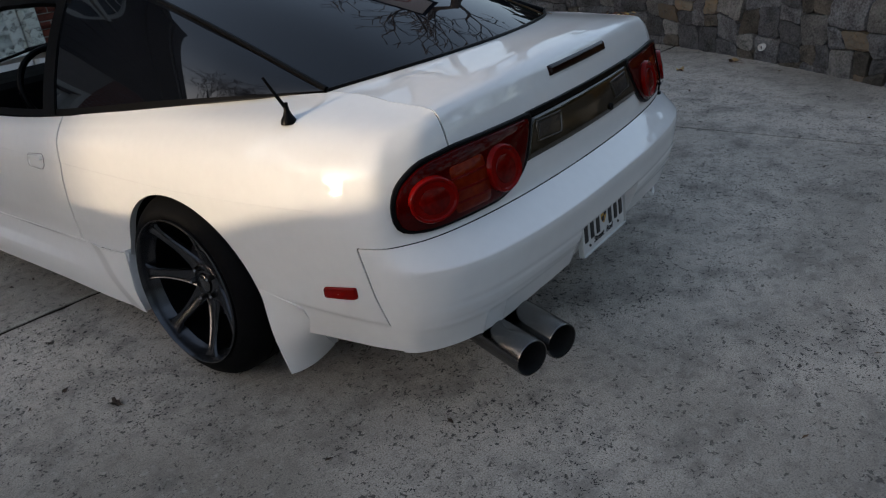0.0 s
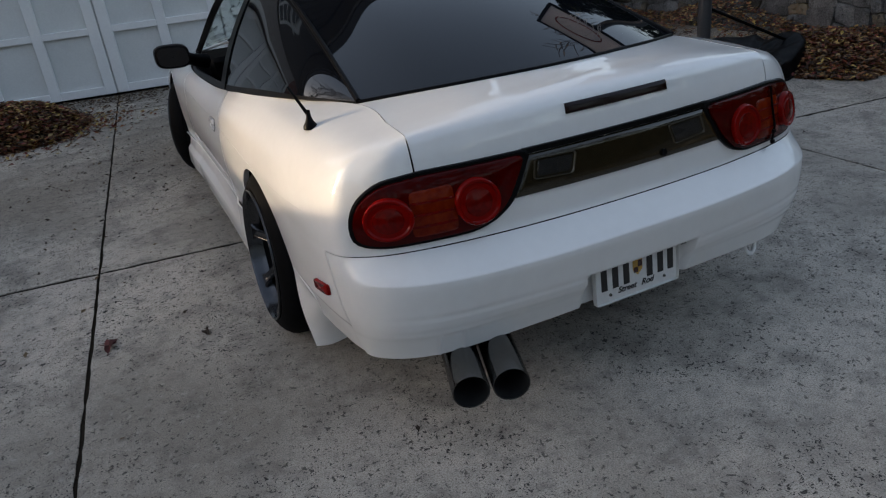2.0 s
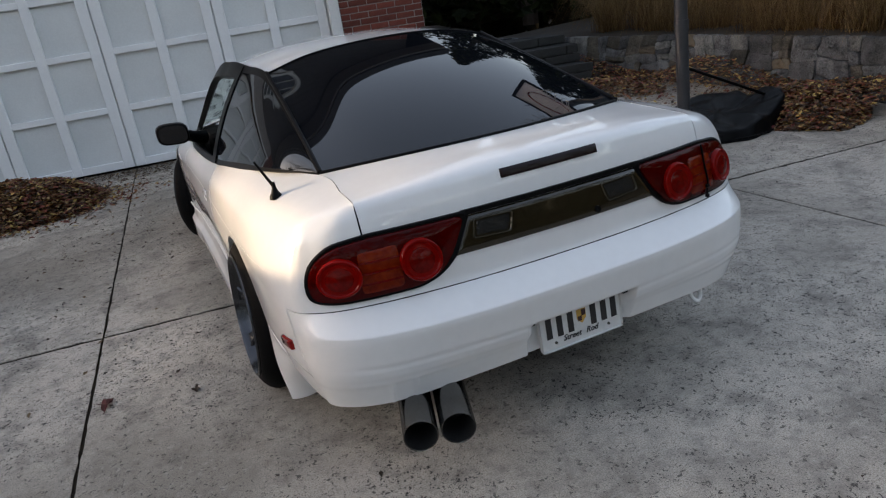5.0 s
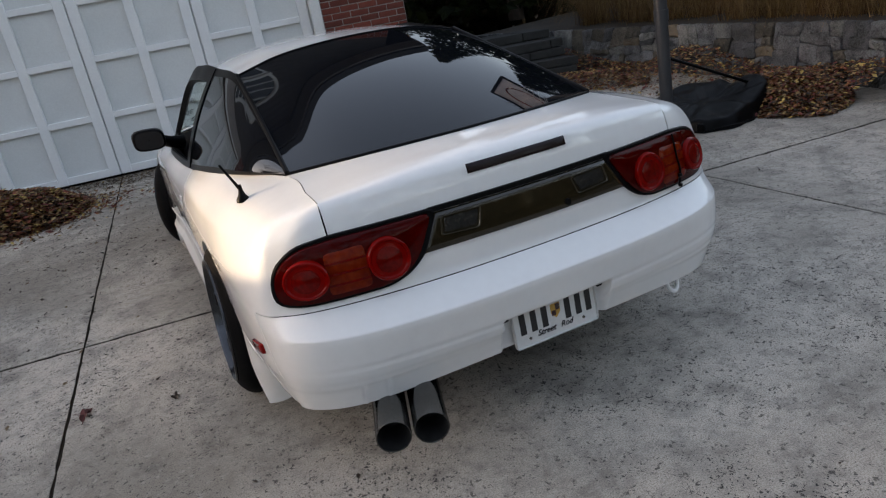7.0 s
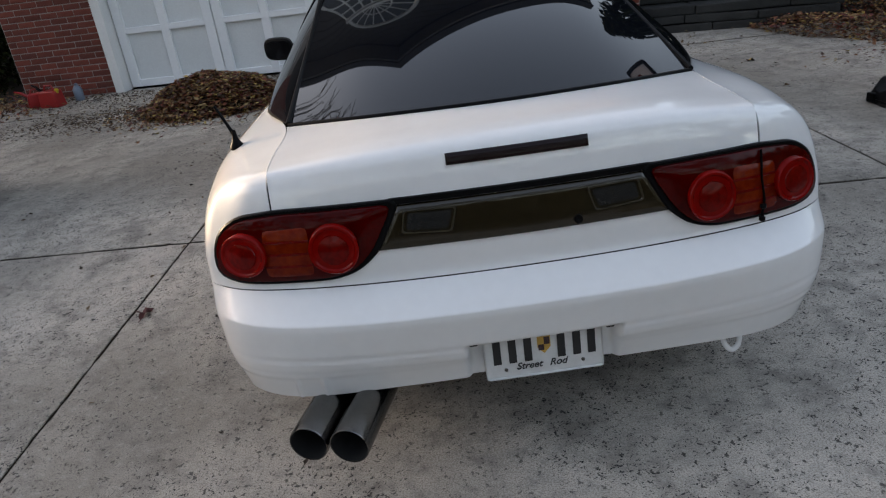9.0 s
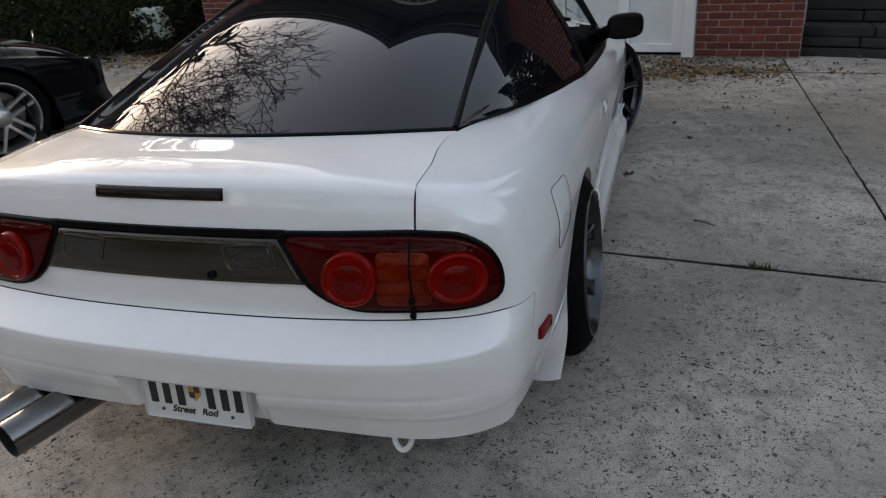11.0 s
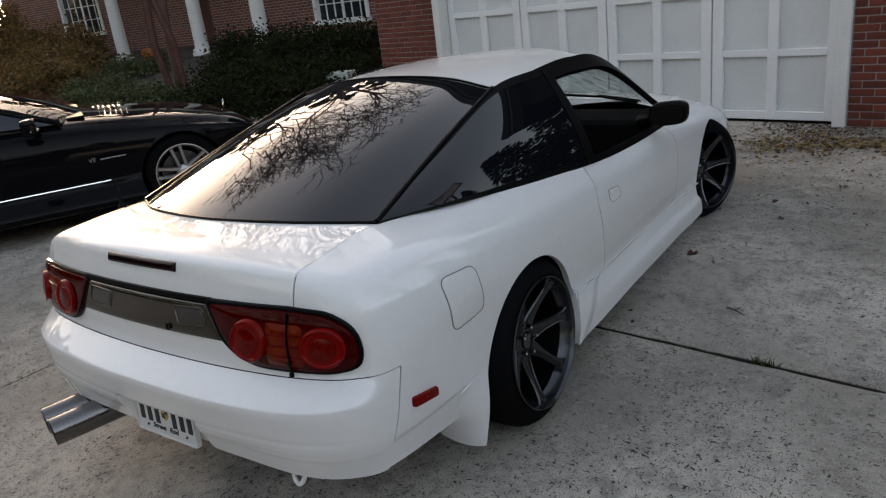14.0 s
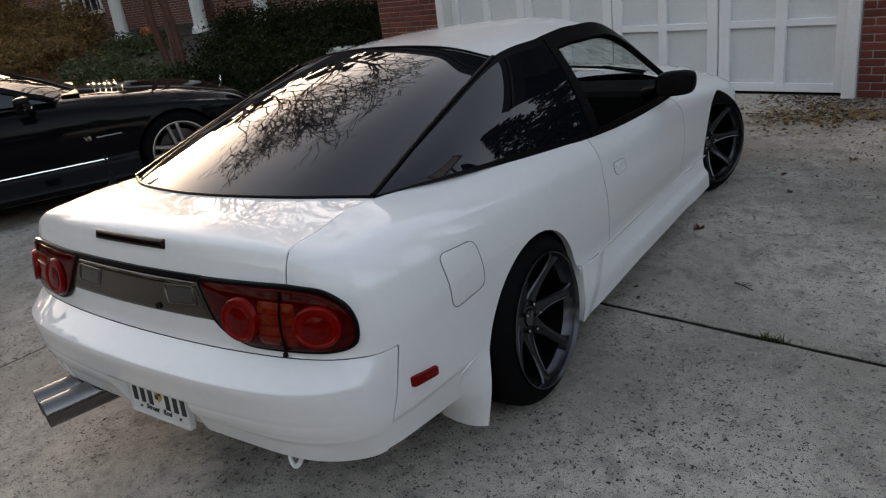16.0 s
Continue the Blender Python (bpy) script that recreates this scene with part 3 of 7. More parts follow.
def wall_at(s, z, d=0.0):
    """A place on the face of the stone wall: s along it, z up, d out of it."""
    i = int(np.clip(np.searchsorted(arc_len, s), 1, 199))
    f = (s - arc_len[i - 1]) / (arc_len[i] - arc_len[i - 1])
    p = WALL_LINE[i - 1] * (1 - f) + WALL_LINE[i] * f
    t = WALL_LINE[min(199, i + 3)] - WALL_LINE[max(0, i - 4)]
    t /= np.linalg.norm(t)
    return Vector((p[0] - t[1] * d + 0.10 * z, p[1] + t[0] * d, z))


swall = thing("stone_wall", "low wall of grey and rusty fieldstones", "wall", kind="structure")
rows = [[wall_at(s, z, d) for z, d in ((-0.1, -.02), (TOP - .03, -.02), (TOP - .03, -.45), (-0.1, -.45))] for s in np.linspace(0.02, arc_len[-1] - 0.02, 120)]
part("wall_core", grid_bm(rows), DARK_MORTAR, swall, smooth=False)


def split(x0, x1, z0, z1, out):
    w, h = x1 - x0, z1 - z0
    if w > 0.46 or (w > 0.24 and w > 1.15 * h and rng.random() < 0.75):
        m = x0 + w * rng.uniform(0.36, 0.64)
        split(x0, m, z0, z1, out), split(m, x1, z0, z1, out)
    elif h > 0.27 or (h > 0.15 and h > 0.62 * w and rng.random() < 0.6):
        m = z0 + h * rng.uniform(0.36, 0.64)
        split(x0, x1, z0, m, out), split(x0, x1, m, z1, out)
    else:
        out.append((x0, x1, z0, z1))


cells = []
total = arc_len[-1]
s0 = 0.0
while s0 < total - 0.3:
    s1 = min(total, s0 + rng.uniform(0.5, 0.9))
    split(s0, s1, -0.03, TOP, cells)
    s0 = s1


def corner_shift(s, z):
    q = Vector((s * 3.1, z * 4.3, 1.7))
    top = 1.0 if z < TOP - 0.01 else 0.25
    return s + 0.11 * noise.noise(q), z + 0.085 * top * noise.noise(q + Vector((9, 4, 2)))


for x0, x1, z0, z1 in cells:
    c = [corner_shift(*p) for p in ((x0, z0), (x1, z0), (x1, z1), (x0, z1))]
    pts = dense_ring(c, rng)
    cx, cz = sum(p[0] for p in pts) / len(pts), sum(p[1] for p in pts) / len(pts)
    rows = []
    lift = rng.uniform(0.002, 0.018)
    for k, d in ((0.99, -0.03), (0.98, 0.004), (0.962, 0.010 + lift * .9), (0.66, 0.012 + lift), (0.3, 0.012 + lift * 1.1), (0.02, 0.012 + lift)):
        rows.append([wall_at(min(total - .01, max(.01, cx + (p[0] - cx) * k)), max(-.05, cz + (p[1] - cz) * k), d + 0.016 * noise.noise(Vector((p[0] * 14, p[1] * 14, k * 5)))) for p in pts])
    mt = rng.choices((STONE, STONE_BROWN, STONE_PALE, STONE_RUST), (58, 22, 12, 8))[0]
    part("stone", grid_bm(rows, close_v=True), mt, swall, smooth=True, angle=0.5)
rows = []
for q in np.linspace(0.02, total - 0.02, 90):
    rows.append([wall_at(q, TOP - .035 + .01 * noise.noise(Vector((q * 4, 1, 1))), 0.0), wall_at(q, TOP - .02, -.25), wall_at(q, TOP - .02, -.6), wall_at(q, TOP, -2.5), wall_at(q, TOP + .1, -5.0), wall_at(q, TOP + .3, -9.0)])
tagged(part("garden_bed", grid_bm(rows), SOIL), "dark mulched bed above the stone wall", "garden bed", kind="structure")

# plastic drain poking out between two stones
drain_s = min(np.linspace(1.0, total - 1.0, 300), key=lambda q: (wall_at(q, .1) - Vector((3.74, -.455, .1))).length)
drain = tagged(part("drain_pipe", lathe_bm([(.018, -.06), (.018, .010), (.020, .014), (.023, .014), (.025, .010), (.025, -.06)], "x", 20), TRIM_WHITE), "short white plastic drain pipe set in the stone wall", "pipe")
out_of_wall = wall_at(drain_s, .1, 1.0) - wall_at(drain_s, .1, 0.0)
drain.matrix_basis = pose(*wall_at(drain_s, .1, .03), 0, 0, math.degrees(math.atan2(out_of_wall.y, out_of_wall.x)))

# weathered steps between the garage and the wall
steps = thing("garden_steps", "weathered grey stone steps beside the garage", "steps", kind="structure")
for k, (z0, z1, dy) in enumerate(((-0.05, 0.07, 0.0), (0.08, 0.16, 0.02), (0.17, 0.26, 0.05), (0.27, 0.36, 0.3), (0.37, 0.47, 0.33), (0.48, 0.58, 0.6))):
    x = 2.09
    while x < 4.0:
        w = rng.uniform(0.55, 1.0)
        x1 = min(4.1, x + w)
        bm = box_bm(x, x1 - 0.012, -0.02, 0.5, z0, z1, 0.015, 2)
        for v in bm.verts:
            v.co += Vector((0, 0.02, 0.012)) * noise.noise(v.co * 4 + Vector((k, 0, 0)))
            v.co.y += 5.30 - 0.36 * (v.co.x - 2.09) + dy
        part("step_block", bm, SLATE, steps, smooth=False)
        x = x1

# ---- white hatchback ----
car = thing("white_hatchback", "white two-door hatchback coupe parked on the driveway", "car")
NET = [
    [(0, -.945, .302), (.33, -.94, .30), (.6, -.92, .297), (.745, -.84, .29), (.795, -.73, .288), (.82, -.42, .265), (.845, 0, .2), (.866, .42, .152), (.866, 1, .158), (.864, 1.7, .16), (.858, 2.45, .165), (.82, 3.0, .17), (.62, 3.36, .2), (0, 3.47, .2)],
    [(0, -.985, .40), (.34, -.975, .40), (.62, -.945, .40), (.77, -.865, .40), (.82, -.725, .40), (.842, -.42, .37), (.85, 0, .34), (.866, .42, .25), (.866, 1, .24), (.866, 1.7, .24), (.855, 2.45, .25), (.825, 3.0, .27), (.64, 3.4, .3), (0, 3.5, .3)],
    [(0, -1.0, .47), (.34, -.99, .47), (.62, -.955, .47), (.775, -.87, .47), (.827, -.72, .47), (.848, -.42, .46), (.852, 0, .45), (.85, .42, .36), (.838, 1, .34), (.838, 1.7, .34), (.85, 2.45, .35), (.825, 3.0, .37), (.64, 3.41, .4), (0, 3.51, .4)],
    [(0, -1.01, .53), (.34, -1.0, .53), (.62, -.96, .535), (.775, -.87, .54), (.83, -.72, .54), (.852, -.42, .54), (.857, 0, .54), (.855, .42, .46), (.85, 1, .44), (.85, 1.7, .44), (.85, 2.45, .45), (.822, 3.0, .46), (.64, 3.39, .48), (0, 3.49, .48)],
    [(0, -.93, .597), (.33, -.918, .597), (.6, -.885, .60), (.757, -.825, .60), (.83, -.72, .60), (.854, -.42, .60), (.86, 0, .60), (.86, .42, .55), (.858, 1, .54), (.855, 1.7, .54), (.848, 2.45, .53), (.815, 3.0, .53), (.63, 3.36, .54), (0, 3.46, .54)],
    [(0, -.925, .68), (.33, -.912, .68), (.6, -.88, .68), (.755, -.81, .68), (.825, -.715, .68), (.856, -.42, .69), (.858, 0, .68), (.857, .42, .65), (.853, 1, .62), (.85, 1.7, .62), (.842, 2.45, .60), (.80, 3.0, .58), (.61, 3.32, .57), (0, 3.43, .575)],
    [(0, -0.905, 0.785), (0.33, -0.893, 0.785), (0.6, -0.855, 0.79), (0.735, -0.795, 0.79), (0.79, -0.71, 0.79), (0.825, -0.42, 0.79), (0.835, 0, 0.765), (0.84, 0.42, 0.74), (0.837, 1, 0.695), (0.842, 1.7, 0.69), (0.828, 2.45, 0.66), (0.775, 3.0, 0.62), (0.59, 3.28, 0.595), (0, 3.4, 0.6)],
    [(0, -0.893, 0.86), (0.33, -0.88, 0.86), (0.6, -0.838, 0.85), (0.69, -0.785, 0.855), (0.726, -0.7, 0.858), (0.751, -0.42, 0.862), (0.781, 0, 0.83), (0.803, 0.42, 0.79), (0.811, 1, 0.745), (0.82, 1.7, 0.735), (0.78, 2.45, 0.705), (0.72, 3.0, 0.65), (0.55, 3.22, 0.615), (0, 3.36, 0.62)],
    [(0, -.872, .912), (.33, -.86, .905), (.6, -.815, .884), (.6, -.79, .888), (.598, -.70, .893), (.592, -.47, .903), (.715, 0, .868), (.762, .42, .825), (.785, 1, .775), (.785, 1.7, .762), (.70, 2.45, .74), (.64, 3.0, .68), (.5, 3.16, .64), (0, 3.30, .65)],
]

NET = [[(x, y, z - max(0, y - 0.4) * 0.012) for x, y, z in ring] for ring in NET]
QNET = [list(ring) for ring in NET]
QNET[8][1] = (0.602, -0.845, 0.880)
ARCHES = ((0.02, 0.295, 0.338), (2.475, 0.295, 0.338))


def body(U, V, net=None):
    """Points of the body shell; negative U is the left side."""
    U, V = np.broadcast_arrays(np.asarray(U, float), np.asarray(V, float))
    P = surf(net or NET, np.abs(U), V)
    P[..., 0] *= np.where(U < 0, -1, 1)
    return P


def shell_patch(u0, u1, v0, v1, nu, nv, side=1, net=None):
    """A stretch of the shell between edges u0(v), u1(v) and the rings v0..v1."""
    a = np.linspace(0, 1, nu)[None, :]
    v = np.linspace(v0, v1, nv)[:, None] if not hasattr(v0, "__len__") else np.array(v0)[:, None]
    lo = np.vectorize(u0)(v) if callable(u0) else np.full(v.shape, u0)
    hi = np.vectorize(u1)(v) if callable(u1) else np.full(v.shape, u1)
    return body(side * (lo + (hi - lo) * a), v, net)


def cut_arches(bm):
    """Opens the wheel arches and rounds their rims."""
    for cy, cz, r in ARCHES:
        inside = {v for v in bm.verts if (v.co.y - cy) ** 2 + (v.co.z - cz) ** 2 < r * r and v.co.z > 0.0}
        gone = [f for f in bm.faces if all(v in inside for v in f.verts)]
        bmesh.ops.delete(bm, geom=gone, context="FACES")
        for v in bm.verts:
            if v in inside and v.is_valid:
                d = Vector((v.co.y - cy, v.co.z - cz))
                if d.length > 1e-5 and v.link_faces:
                    d = d.normalized() * r
                    v.co.y, v.co.z = cy + d.x, cz + d.y
    return bm


def thick(ob, t=0.004):
    m = ob.modifiers.new("thickness", "SOLIDIFY")
    m.thickness, m.offset = t, -1
    return ob


def outward(ob, centre=(0, 0.9, 0.5)):
    """Turns the faces so that they look away from the middle of the car."""
    bm = bmesh.new()
    bm.from_mesh(ob.data)
    bmesh.ops.recalc_face_normals(bm, faces=bm.faces)
    for e in bm.edges:
        if e.is_boundary:
            e.smooth = False
    s = sum((f.normal.dot(f.calc_center_median() - Vector(centre))) * f.calc_area() for f in bm.faces)
    if s < 0:
        bmesh.ops.reverse_faces(bm, faces=bm.faces)
    bm.to_mesh(ob.data)
    bm.free()
    for p in ob.data.polygons:
        p.use_smooth = True
    return ob


def panel(name, bm, material=None, parent=None, label="", t=0.004):
    bmesh.ops.remove_doubles(bm, verts=bm.verts, dist=0.0006)
    return thick(outward(part(name, bm, material or WHITE_PAINT, parent or car, label, angle=0)), t)


def bumper_edge(v):
    return 3.66 + 0.335 * min(1, max(0, v / 4)) ** 0.7


def door_rear(v):
    return 7.60 - 0.18 * min(1, v / 5.2) if v < 5.2 else 7.42 + 0.06 * (v - 5.2) / 2.8


def door_front(v):
    return 9.08 - 0.06 * abs(v - 5) / 3


# rear bumper, with its grooves, notches and the recess for the plate
vr = np.concatenate([np.linspace(0, 1.0, 20), np.linspace(1.0, 3.0, 26)[1:], np.linspace(3.0, 3.985, 18)[1:]])
U = np.array([[bumper_edge(v) * a for a in np.linspace(-1, 1, 281)] for v in vr])
def between(a, b, k):
    return [tuple(np.array(p) * (1 - k) + np.array(q) * k) for p, q in zip(a, b)]


BNET = [NET[0], NET[1], NET[2], between(NET[2], NET[3], .84), between(NET[3], NET[4], .17), NET[4]]
round_side = np.clip((np.abs(U) - 2.9) / 0.6, 0, 1)[..., None]
B = body(U, 1.25 * vr[:, None], BNET) * (1 - round_side) + body(U, vr[:, None]) * round_side
x, y, z = B[..., 0].copy(), B[..., 1], B[..., 2].copy()
wide = np.clip((0.80 - np.abs(x)) / 0.1, 0, 1)
for zg, depth, w in ((0.418, 0.0024, 0.006), (0.372, 0.002, 0.005)):
    B[..., 1] += depth * np.exp(-(((z - zg - 0.02 * (np.abs(x) / 0.8) ** 2) / w) ** 2)) * wide
B[..., 1] += 0.0035 * np.clip((0.372 - z) / 0.01, 0, 1)
for xn in (-0.62, -0.55):
    B[..., 1] -= 0.006 * np.exp(-(((x - xn) / 0.004) ** 2)) * np.clip((0.368 - z) / 0.012, 0, 1)
rec = np.clip((0.195 - np.abs(x - 0.018)) / 0.006, 0, 1) * np.clip((0.424 - z) / 0.006, 0, 1)
B[..., 1] = B[..., 1] * (1 - rec) + np.maximum(B[..., 1], -0.925) * rec
bumper = panel("rear_bumper", grid_bm(B), label="white rear bumper with plate recess", t=0.006)

# shell panels of both sides
for s in (1, -1):
    rows = np.concatenate([np.linspace(0, 4.02, 60), np.linspace(4.02, 8, 60)[1:]])
    bm = grid_bm(shell_patch(lambda v: bumper_edge(v) + 0.022 if v < 4.02 else 4.0, door_rear, rows, None, 150, 0, s))
    grid_bm(shell_patch(2.02, 4.0, np.linspace(4.02, 8, 60), None, 60, 0, s, QNET), bm)
    cut_arches(bm)
    for v in bm.verts:
        if v.co.y < -0.30:
            v.co.x -= s * 0.006 * min(1, max(0, (0.386 - v.co.z) / 0.012))
    keep = [f for f in bm.faces if f.calc_center_median().z < 0.345 and f.calc_center_median().y > 0.33]
    bmesh.ops.delete(bm, geom=keep, context="FACES")
    panel("quarter_panel", bm)
    bm = grid_bm(shell_patch(lambda v: door_rear(v) + 0.012, door_front, np.linspace(2.0, 8, 70), None, 80, 0, s))
    door = panel("door", bm)
    bm = grid_bm(shell_patch(lambda v: door_front(v) + 0.01, 11.6, np.linspace(0, 8, 80), None, 110, 0, s))
    bm = cut_arches(bm)
    low = [f for f in bm.faces if f.calc_center_median().z < 0.325 and f.calc_center_median().y < 2.15]
    bmesh.ops.delete(bm, geom=low, context="FACES")
    panel("front_fender", bm)
    # side skirt
    rows = np.linspace(0, 2.05, 44)
    P = shell_patch(6.55, 9.64, rows, None, 140, 0, s)
    flare = np.clip((P[..., 1] - 0.39 - 1.08 * (P[..., 2] - 0.2)) / 0.10, 0, 1)
    fin = np.clip((1.95 - P[..., 1]) / 0.2, 0, 1)
    channel = np.clip((P[..., 1] - 0.62) / 0.7, 0, 1) * (np.clip((rows - 1.05) / 0.30, 0, 1) * np.clip((2.03 - rows) / 0.12, 0, 1))[:, None]
    P[..., 0] += s * (0.003 + 0.014 * (1 - flare) + 0.01 * (1 - fin) - 0.017 * channel)
    bm = cut_arches(grid_bm(P))
    far = [f for f in bm.faces if not 0.325 < f.calc_center_median().y < 2.15]
    bmesh.ops.delete(bm, geom=far, context="FACES")
    panel("side_skirt", bm, t=0.006)
    # arch lips and liners
    for cy, cz, r in ARCHES:
        lip, liner = [], []
        for a in np.linspace(radians(-8 if cy > 1 else 12), radians(195), 50):
            yy, zz = cy + r * math.cos(a), cz + r * math.sin(a)
            xs = abs(body(np.interp(yy, (-.72, -.42, 0, .42, 1.0, 1.7, 2.45, 3.0), (4, 5, 6, 7, 8, 9, 10, 11)), np.interp(zz, (.2, .4, .54, .6, .68), (0, 1.6, 3.2, 4, 5)))[..., 0])
            lip.append([(s * (xs - 0.001), yy, zz), (s * (xs - 0.02), yy, zz), (s * (xs - 0.022), cy + (r + .02) * math.cos(a), cz + (r + .02) * math.sin(a))])
            liner.append([(s * (xs - (0.018 if cy < 1 else 0.04)), cy + (r + .018) * math.cos(a), cz + (r + .018) * math.sin(a)), (s * 0.45, cy + (r + .03) * math.cos(a), cz + (r + .03) * math.sin(a))])
        if cy < 1:
            part("arch_lip", grid_bm(lip), WHITE_PAINT, car)
        part("wheel_arch_liner", grid_bm(liner), INTERIOR, car)

front = panel("front_bumper", grid_bm(body(np.concatenate([np.linspace(11.62, 13, 40), -np.linspace(13, 11.62, 40)[1:]])[None, :], np.linspace(0, 8, 40)[:, None])))
panel("tail_panel", grid_bm(body(np.linspace(-2.03, 2.03, 120)[None, :], np.linspace(4.02, 6.12, 40)[:, None])))

# hatch lid: rear face and deck in one sweep
HATCH = [
    [(0, -.903, .797), (.33, -.891, .797), (.5992, -.853, .799)],
    [(0, -.893, .86), (.33, -.88, .857), (.5992, -.838, .85)],
    [(0, -.872, .908), (.33, -.859, .902), (.5992, -.818, .882)],
    [(0, -.81, .925), (.33, -.797, .917), (.5985, -.77, .890)],
    [(0, -.73, .929), (.33, -.705, .922), (.5945, -.63, .896)],
    [(0, -.642, .936), (.33, -.588, .928), (.587, -.452, .903)],
]


def hatch_at(a, V):
    a, V = np.broadcast_arrays(np.asarray(a, float), np.asarray(V, float))
    e = np.array([[r[2][0] * 2 - r[1][0] * 1, *(2 * np.array(r[2]) - np.array(r[1]))[1:]] for r in HATCH])
    net = np.concatenate([np.array(HATCH), e[:, None]], 1)
    P = surf(net, np.abs(a) * 2, V)
    P[..., 0] *= np.where(a < 0, -1, 1)
    return P


HP = hatch_at(np.linspace(-1, 1, 100)[None, :], np.linspace(0, 5, 70)[:, None])
edge = body(np.linspace(2.0, 5.3, 160), 8.0, QNET)
order = np.argsort(edge[:, 1])
deck = np.clip((np.linspace(0, 5, 70) - 2.0) / 0.4, 0, 1)
for j in range(70):
    e = HP[j, -1]
    xe, ze = (np.interp(e[1], edge[order, 1], edge[order, k]) for k in (0, 2))
    far_out = np.abs(np.linspace(-1, 1, 100))
    HP[j, :, 0] *= 1 + deck[j] * ((xe - .003) / e[0] - 1) * far_out ** 4
    HP[j, :, 2] += deck[j] * (ze - e[2]) * far_out ** 8
hatch = panel("hatch_lid", grid_bm(HP))

# a black skin under the panels closes the gaps
for s in (1, -1):
    for lo, hi, net in ((0, 2.0, NET), (2.0, 13, QNET)):
        P = body(s * np.linspace(lo, hi, 40 if lo == 0 else 150)[None, :], np.linspace(0, 8, 60)[:, None], net)
        du, dv = np.gradient(P, axis=1), np.gradient(P, axis=0)
        nn = np.cross(du, dv)
        nn /= np.maximum(np.linalg.norm(nn, axis=-1, keepdims=True), 1e-9)
        nn *= np.where((nn * (P - np.array([0, 0.9, 0.5]))).sum(-1, keepdims=True) < 0, -1, 1)
        bm = grid_bm(P - nn * 0.014)
        for cy, cz, r in ARCHES:
            bmesh.ops.delete(bm, geom=[v for v in bm.verts if (v.co.y - cy) ** 2 + (v.co.z - cz) ** 2 < (r + .02) ** 2], context="VERTS")
        bmesh.ops.delete(bm, geom=[v for v in bm.verts if 0.45 < v.co.y < 2.1 and v.co.z < 0.33 and abs(v.co.x) > 0.5], context="VERTS")
        bmesh.ops.delete(bm, geom=[v for v in bm.verts if v.co.y < -0.9 and abs(v.co.x) < 0.24 and v.co.z < 0.46], context="VERTS")
        part("inner_shell", bm, INTERIOR, car)
part("inner_deck", grid_bm(hatch_at(np.linspace(-1.04, 1.04, 30)[None, :], np.linspace(0, 5, 20)[:, None]) - np.array([0, -.008, .012])), INTERIOR, car)
bm = bmesh.new()
box(bm, -.52, .52, -.62, 3.3, .17, .34, .03)
box(bm, -.80, .80, .42, 2.05, .135, .3, .02)
box(bm, -.66, .66, -.70, -.36, .265, .5, .03)
box(bm, .0, .55, -.68, -.40, .23, .4, .05, 2)
box(bm, -.56, .60, -.90, -.60, .292, .33, .02)
box(bm, -.80, .80, -.62, -.36, .29, .45, .03)
box(bm, -.62, .62, -.40, 2.4, .16, .40, .03)
part("underbody", bm, INTERIOR, car)

# greenhouse
def patch(edges0, edges1, n, m, bulge=(0, 0, 0), t0=0.0, t1=1.0, edge=0.0):
    a, b = curve(edges0, n), curve(edges1, n)
    t = np.linspace(t0, t1, m)[None, :, None]
    across = np.linspace(-1, 1, n)[:, None, None] ** 2
    return a[:, None] * (1 - t) + b[:, None] * t + 4 * t * (1 - t) * np.array(bulge) * (1 - edge * across)


glass_base = [(-.586, -.447, .906), (-.33, -.584, .931), (0, -.638, .939), (.33, -.584, .931), (.586, -.447, .906)]
glass_top = [(-.512, .45, 1.166), (-.3, .445, 1.214), (0, .44, 1.230), (.3, .445, 1.214), (.512, .45, 1.166)]
screen_top = [(-.575, 1.40, 1.148), (-.3, 1.45, 1.205), (0, 1.48, 1.222), (.3, 1.45, 1.205), (.575, 1.40, 1.148)]
screen_base = [(-.70, 1.98, .80), (-.4, 2.08, .83), (0, 2.12, .84), (.4, 2.08, .83), (.70, 1.98, .80)]
hood_front = [(-.47, 3.17, .65), (-.3, 3.24, .658), (0, 3.28, .66), (.3, 3.24, .658), (.47, 3.17, .65)]
panel("rear_window", grid_bm(patch(glass_base, glass_top, 40, 30, (0, 0, .032), 0.004, 0.985, 0.6)), GLASS_DARK, label="dark tinted rear window")
panel("roof", grid_bm(patch(glass_top, screen_top, 40, 24, (0, 0, .018), 0.0, 1.0)))
panel("windscreen", grid_bm(patch(screen_top, screen_base, 30, 14, (0, 0, .02), 0.02, 0.98)), CLEAR_GLASS, t=0.0)
hb = patch(screen_base, hood_front, 40, 30, (0, 0, .035))
panel("hood", grid_bm(hb))
